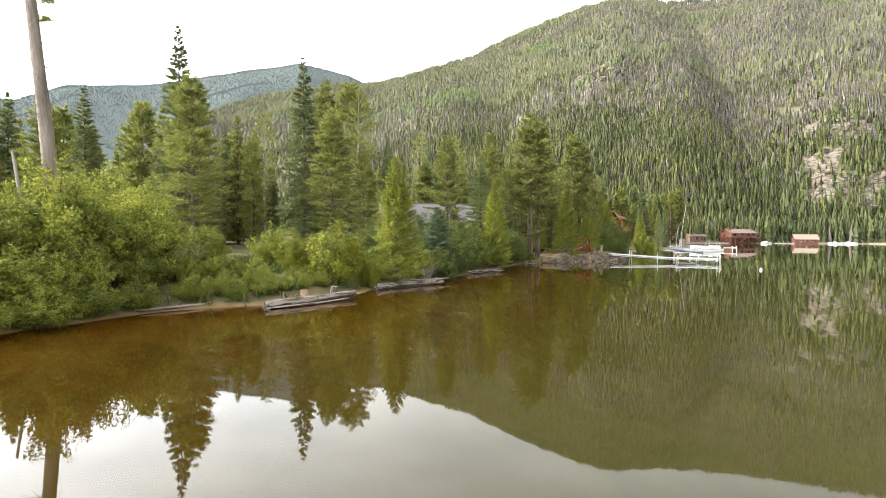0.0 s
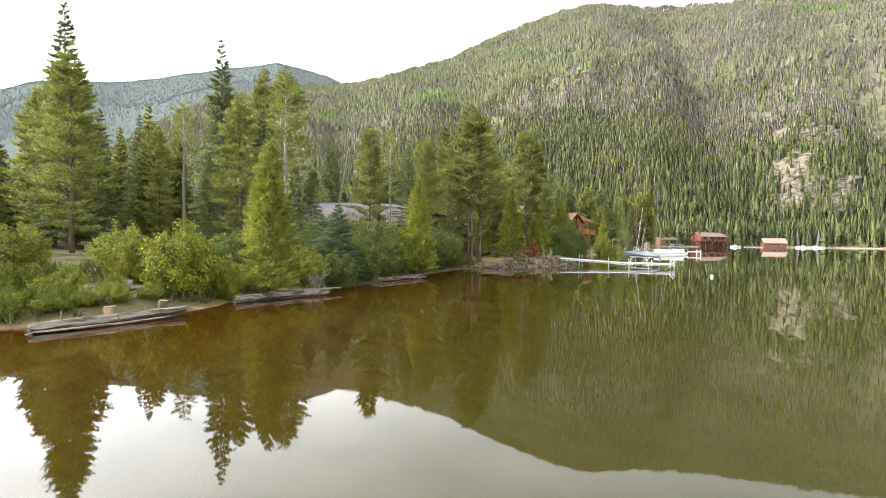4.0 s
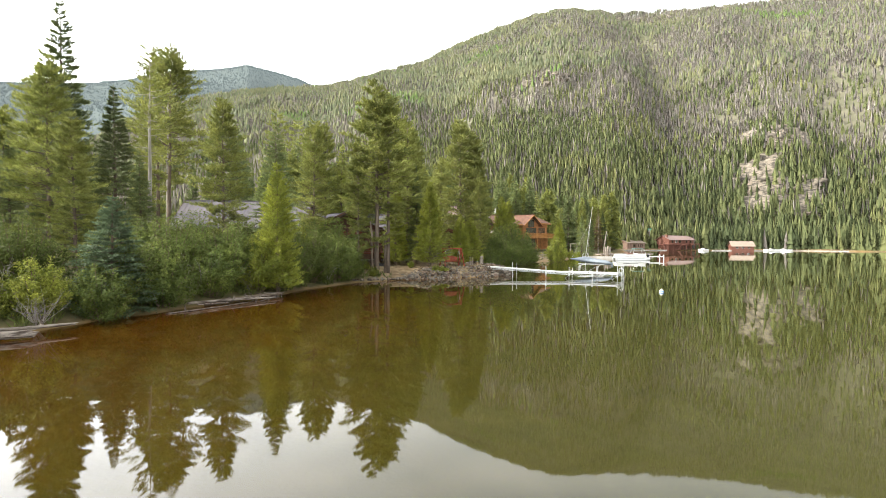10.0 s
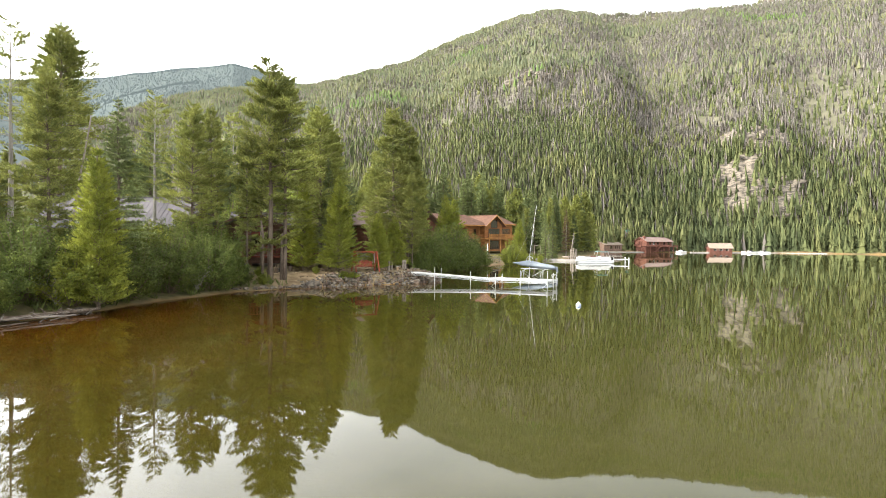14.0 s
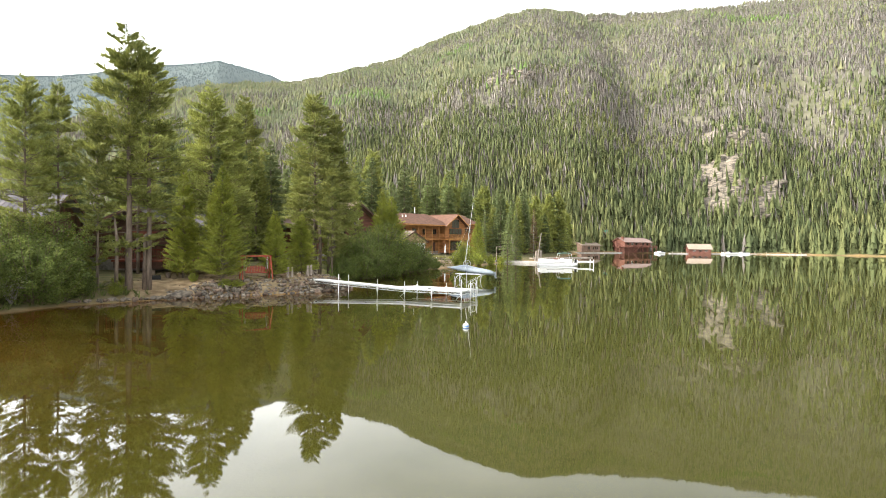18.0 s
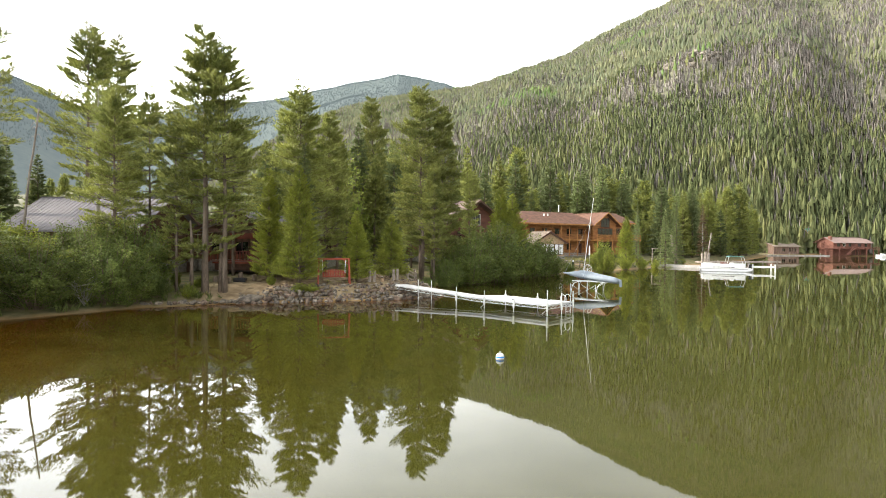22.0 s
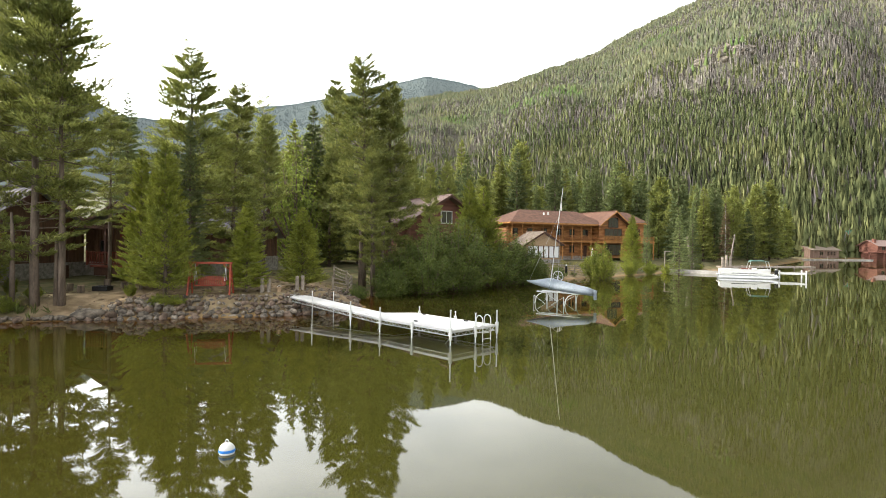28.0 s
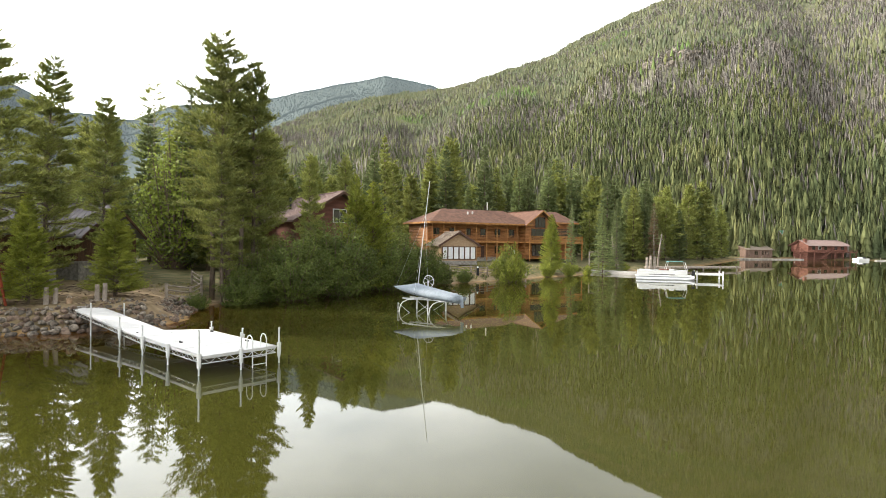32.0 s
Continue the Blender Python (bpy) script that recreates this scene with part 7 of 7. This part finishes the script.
build_stump(-8.2, 27.4, 0.24, 0.42, "upright sawn log round on the beach", 1.0, 1, "log_round", M_STUMP)
build_stump(-7.0, 29.6, 0.2, 0.45, "short sawn log round leaning on the beach", 1.0, 2, "log_round", M_BARK, 8)
build_stump(-9.6, 31.6, 0.24, 0.4, "old grey tree stump with flared roots in the grass", 1.9, 3, mat=M_BARK_GREY)
build_stump(-8.4, 32.6, 0.26, 0.4, "sawn tree stump in the grass", 1.4, 4)
build_stump(11.6, 73.4, 0.2, 0.5, "log round used as a seat by the fire pit", 1.0, 5, "tree_stump")
build_stump(10.2, 73.9, 0.19, 0.48, "tilted log round used as a seat by the fire pit", 1.0, 6, "tree_stump", None, 10)
build_stump(11.3, 75.7, 0.2, 0.62, "log round standing by the fire pit", 1.0, 7, "tree_stump")
build_stump(12.5, 75.8, 0.19, 0.5, "log round used as a seat by the fire pit", 1.0, 8, "tree_stump")


def build_fire_pit():
    e = thing("fire_pit", pose(11.8, 74.8, ground_z(11.8, 74.8), 0, 0, 20), "low dark metal fire box on the sand", "fire pit")
    g = Geo()
    for x, y, sx, sy in ((0, -0.4, 0.9, 0.06), (0, 0.4, 0.9, 0.06), (-0.42, 0, 0.06, 0.74), (0.42, 0, 0.06, 0.74)):
        part("side", Geo().box((x, y, 0.14), (sx, sy, 0.3)), M_BLACK, e)
    part("grate", Geo().box((0, 0, 0.24), (0.76, 0.72, 0.02)), M_BLACK, e)


build_fire_pit()


def build_posts():
    for i, (x, y, h) in enumerate(((22.0, 76.7, 0.95), (22.3, 76.95, 0.9), (23.5, 78.4, 0.95), (23.75, 78.65, 1.0))):
        e = thing("gate_post", pose(x, y, ground_z(x, y) - 0.05, 2 * (-1) ** i, 0, 20), "weathered grey timber post beside the dock landing", "post", "landing posts")
        part("post", Geo().tube([(0, 0, 0), (0.01, 0, h * 0.5), (0.02, 0, h)], 0.13, 9, 0.11), M_WOODGREY, e)
    e = thing("bucket", pose(22.9, 77.2, ground_z(22.9, 77.2)), "small tan bucket on the landing", "bucket")
    part("body", Geo().tube([(0, 0, 0), (0, 0, 0.3)], 0.13, 12, 0.16), M_STUMP, e)
    part("handle", Geo().tube([(0.15 * math.cos(a), 0, 0.3 + 0.12 * math.sin(a)) for a in (0, 0.8, 1.57, 2.3, 3.14)], 0.01, 5), M_ALU, e)


build_posts()


def build_fence(pts, label, group):
    e = thing("rail_fence", pose(0, 0, 0), label, "fence", group)
    for (x0, y0), (x1, y1) in zip(pts, pts[1:]):
        z0, z1 = ground_z(x0, y0), ground_z(x1, y1)
        for h in (0.38, 0.72, 1.02):
            part("rail", Geo().tube([(x0, y0, z0 + h), ((x0 + x1) / 2, (y0 + y1) / 2, (z0 + z1) / 2 + h - 0.03), (x1, y1, z1 + h)], 0.055, 7, 0.045), M_WOODGREY, e)
    for x, y in pts:
        z = ground_z(x, y)
        part("post", Geo().tube([(x, y, z - 0.1), (x, y, z + 1.15)], 0.1, 8, 0.09), M_WOODGREY, e)


build_fence(((23.2, 84.6), (23.5, 86.8), (22.9, 89.0), (21.6, 91.0), (19.6, 92.8)), "weathered grey split-rail fence under the pines", "rail fences")
build_fence(((41.5, 122.5), (43.8, 124.6), (46.4, 126.8)), "low grey rail fence by the lodge beach", "rail fences")
build_fence(((37.2, 118.6), (39.6, 120.4), (41.5, 122.5)), "low grey rail fence behind the shore shrubs", "rail fences")


M_SNAG = material("weathered_snag_bark", (0.3, 0.26, 0.225), 0.9, col2=(0.15, 0.12, 0.1), scale=3, fine=22, bump=0.6, stretch=(1, 1, 0.15))


def build_snags():
    def snag(x, y, h, r, lean, label, limbs, seed, top=0.45):
        rng = np.random.default_rng(seed)
        e = thing("dead_tree", pose(x, y, ground_z(x, y) - 0.2, lean[0], lean[1], 0), label, "tree", "dead trees")
        part("trunk", Geo().tube([(0.04 * math.sin(i), 0.03 * math.cos(2 * i), h * i / 8) for i in range(9)], r, 10, r * top), M_SNAG, e, smooth=True)
        for i in range(limbs):
            z, a, L = h * rng.uniform(0.35, 0.98), rng.uniform(0, 6.28), rng.uniform(0.3, 1.3)
            d = Vector((math.cos(a), math.sin(a), 0))
            part("limb", Geo().tube([(0, 0, z), Vector((0, 0, z)) + d * L * 0.5 + Vector((0, 0, 0.12)), Vector((0, 0, z)) + d * L + Vector((0, 0, -0.25))], 0.03, 5, 0.01), M_BARK_GREY, e)
        return e

    tall = snag(-19.4, 24.4, 23.0, 0.37, (0, -5.2), "tall grey dead pine trunk with a few green tufts", 46, 1)
    g = np.random.default_rng(77)
    for z, side, size in ((13.2, 0.5, 0.5), (14.1, 0.7, 0.6), (15.0, -0.4, 0.45), (15.6, 0.6, 0.6), (16.4, 0.2, 0.7), (17.3, -0.3, 0.6), (18.5, 0.3, 0.7)):
        c = np.array((side, 0.1, z)) + g.normal(size=(260, 3)) * np.array((0.32, 0.32, 0.18)) * size
        v = tufts3(g, c, g.normal(size=c.shape) + (0, 0, 0.4), g.uniform(0.1, 0.22, 260), g.uniform(0.02, 0.035, 260))
        from_arrays("needle_tuft", v, tris(v), M_NEEDLE_PINE, tall, "last green needles")
    s = thing("dead_tree", pose(-21.2, 24.9, ground_z(-21.2, 24.9), 0, -8, 0), "short broken grey snag leaning beside the dead pine", "tree", "dead trees")
    part("trunk", Geo().tube([(0, 0, -0.2), (0.05, 0, 3.0), (0.0, 0, 6.6)], 0.14, 8, 0.06), M_BARK_GREY, s)
    snag(61.8, 148.6, 6.4, 0.34, (0, -9), "leaning broken grey trunk by the mooring piles", 2, 3, 0.8)
    snag(70.5, 160.0, 7.0, 0.2, (3, 6), "dead grey trunk at the edge of the woods", 8, 5)
    snag(-5.6, 71.4, 13.5, 0.12, (0, 9), "leaning grey dead pine beside the cabin", 14, 6)
    # clustered trunks of the big pine by the fence
    for i, (dx, dy) in enumerate(((0.0, -0.8), (0.9, -0.2), (1.3, 0.9))):
        t = thing("bare_pine", pose(23.6 + dx, 90.0 + dy, ground_z(23.6, 90.0) - 0.1), "bare reddish-brown pine trunk in a close group", "tree", "clustered pine trunks")
        part("trunk", Geo().tube([(0, 0, 0), (0.05, 0.02, 4), (0.1 * (i - 1), 0.1, 6.5)], 0.2, 9, 0.14), M_BARK, t, smooth=True)
    for i, (x, y, h) in enumerate(((11.2, 69.4, 9.0), (12.5, 70.9, 7.0))):
        t = thing("bare_pine", pose(x, y, ground_z(x, y) - 0.1), "bare grey pine trunk beside the tall pine", "tree", "clustered pine trunks")
        part("trunk", Geo().tube([(0, 0, 0), (0.05, 0.02, 4), (0.3 * (i - 0.5), 0.1, h * 0.6)], 0.15, 9, 0.06), M_BARK, t, smooth=True)


build_snags()


def build_lodge_things():
    e = thing("garden_umbrella", pose(44.4, 139.4, ground_z(44.4, 139.4)), "closed white garden umbrella on the lodge terrace", "umbrella")
    part("pole", Geo().tube([(0, 0, 0), (0, 0, 2.6)], 0.03, 8), M_ALU, e)
    part("canopy", Geo().tube([(0, 0, 0.9), (0, 0, 1.2), (0, 0, 2.3), (0, 0, 2.55)], 0.2, 10, 0.04), M_CURTAIN, e)
    part("base", Geo().tube([(0, 0, 0), (0, 0, 0.1)], 0.3, 12), M_BLACK, e)
    c = thing("garden_chair", pose(33.4, 114.2, ground_z(33.4, 114.2), 0, 0, 150), "red wooden garden chair among the shrubs", "chair")
    part("seat", Geo().box((0, 0, 0.4), (0.6, 0.6, 0.05)), M_REDSTAIN, c)
    part("backrest", Geo().bar((0, -0.28, 0.4), (0, -0.5, 1.1), 0.6, 0.05), M_REDSTAIN, c)
    for x in (-0.27, 0.27):
        for y in (-0.27, 0.27):
            part("leg", Geo().box((x, y, 0.2), (0.06, 0.06, 0.4)), M_REDSTAIN, c)
        part("armrest", Geo().box((x * 1.2, 0, 0.62), (0.1, 0.62, 0.04)), M_REDSTAIN, c)
    b = thing("bin", pose(35.6, 108.4, 0.35), "small teal bin with a white band at the shore", "bin")
    part("body", Geo().tube([(0, 0, 0.5), (0, 0, 1.15)], 0.24, 12, 0.26), M_GREENPAINT, b)
    part("band", Geo().tube([(0, 0, 0.75), (0, 0, 0.95)], 0.262, 12, 0.266), M_WHITE, b)
    part("stake", Geo().tube([(0, 0, -0.5), (0, 0, 0.5)], 0.04, 6), M_WOODGREY, b)
    p = thing("garden_post", pose(40.4, 121.0, ground_z(40.4, 121.0)), "short dark post with a pale round top by the fence", "post")
    part("post", Geo().tube([(0, 0, 0), (0, 0, 0.95)], 0.17, 10, 0.15), M_BLACK, p)
    part("knob", Geo().tube([(0, 0, 0.95), (0, 0, 1.05), (0, 0, 1.17)], 0.13, 10, 0.07), M_CURTAIN, p)


build_lodge_things()


# ---- grass and low growth ----
def build_grass():
    rng = np.random.default_rng(17)

    def tufts(n, x0, x1, y0, y1, dmin, dmax, h0, h1, extra=None):
        x, y = rng.uniform(x0, x1, n), rng.uniform(y0, y1, n)
        z, d, *_ = land_height(x, y)
        ok = (d > dmin) & (d < dmax) & (wave(x, y, 1.7, 2.0) > -0.45)
        if extra is not None:
            ok &= extra(x, y)
        x, y, z = x[ok], y[ok], z[ok]
        m, k = len(x), 9
        c = np.repeat(np.stack([x, y, z - 0.02], 1), k, 0) + rng.normal(size=(m * k, 3)) * (0.09, 0.09, 0.0)
        dr = rng.normal(size=(m * k, 3)) * 0.42 + (0, 0, 1.0)
        L = rng.uniform(h0, h1, m * k)
        return blades(rng, c, dr, L, L * 0.05 + 0.006)

    def off_beach(x, y):
        return ~((x > -9) & (x < -4.6) & (y > 24) & (y < 31.5) & (y < 29.2 + (x + 10) * 0.5))

    green = np.concatenate([tufts(5200, -26, 14, 8, 70, 0.25, 8, 0.25, 0.75, off_beach), tufts(1800, -24, -3, 26, 44, 1.5, 14, 0.3, 0.8, off_beach), tufts(1600, 24, 60, 84, 146, 0.3, 5, 0.25, 0.7)])
    tagged(from_arrays("bank_grass", green, quads(green), M_GRASS), "long green grass along the lake bank", "grass", kind="stuff")
    dry = np.concatenate([tufts(900, 9, 30, 66, 95, 1.6, 22, 0.08, 0.28, lambda x, y: wave(x, y, 2.2, 9.0) > 0.25), tufts(900, 33, 56, 114, 140, 1.5, 14, 0.15, 0.45)])
    tagged(from_arrays("dry_grass", dry, quads(dry), M_DRYGRASS), "sparse dry yellow grass on the sandy yard", "grass", kind="stuff")
    # pine litter and twigs on the open sand
    x, y = rng.uniform(9, 29, 2600), rng.uniform(66, 92, 2600)
    z, d, *_ = land_height(x, y)
    ok = d > 1.8
    c = np.stack([x, y, z + 0.012], 1)[ok]
    dr = rng.normal(size=c.shape) * (1, 1, 0.06)
    L = rng.uniform(0.12, 0.4, len(c))
    v = blades(rng, c, dr, L, L * 0.12)
    tagged(from_arrays("pine_litter", v, quads(v), M_TWIG), "scattered pine cones, twigs and needles on the sand", "litter", kind="stuff")


M_GRASS = material("bank_grass", (0.14, 0.17, 0.04), 0.6, col2=(0.07, 0.09, 0.025), scale=0.5, fine=5, bump=0, island=0.35, translucent=0.35)
M_DRYGRASS = material("dry_grass", (0.34, 0.3, 0.1), 0.7, col2=(0.2, 0.2, 0.06), scale=0.5, fine=5, bump=0, island=0.3, translucent=0.3)
build_grass()
# low bushes in the yard and on the bank
for i, (x, y, s, w, k) in enumerate(((17.9, 72.7, 0.3, 0.8, 1), (10.6, 71.2, 0.35, 0.6, 0), (8.4, 71.6, 0.5, 0.5, 1), (11.4, 68.9, 0.45, 0.7, 2), (18.6, 73.1, 0.25, 0.8, 0), (15.2, 73.4, 0.35, 0.5, 2), (-11.0, 27.6, 0.5, 1.0, 1), (-8.2, 35.0, 0.5, 1.0, 2), (-10.6, 28.2, 0.4, 0.9, 0), (-9.4, 29.9, 0.45, 0.9, 1), (-12.2, 26.6, 0.5, 1.0, 0), (-13.2, 25.4, 0.5, 1.0, 1), (-11.8, 30.4, 0.5, 1.0, 0), (-13.6, 28.8, 0.6, 1.0, 1), (-10.2, 26.7, 0.38, 0.9, 0), (-9.5, 27.9, 0.34, 0.8, 2), (-8.9, 29.2, 0.4, 0.9, 1), (-8.0, 30.6, 0.36, 0.8, 0), (-11.4, 25.7, 0.4, 0.9, 2),
                                    (57.2, 146.6, 0.55, 1.3, 0), (59.2, 148.2, 0.6, 1.3, 1), (61.4, 150.0, 0.6, 1.2, 2), (63.4, 152.0, 0.6, 1.2, 0), (54.0, 139.5, 0.5, 1.2, 1))):
    plant(WILLOWS[k], x, y, ground_z(x, y) + 2.6 * s, w / s * 0.55, turn=i * 63.0, group="low bushes")

# the patterns from which the repeats were copied go away
for src in PINES + OPENS + SPRUCES + YOUNGS + MIDS + WILLOWS + ALDERS + TALLS + BIGWILLOW + [SPARSE, BLUE, REDDEAD, YWILLOW, ASPEN, BARE]:
    for o in (*src.children_recursive, src):
        bpy.data.objects.remove(o)
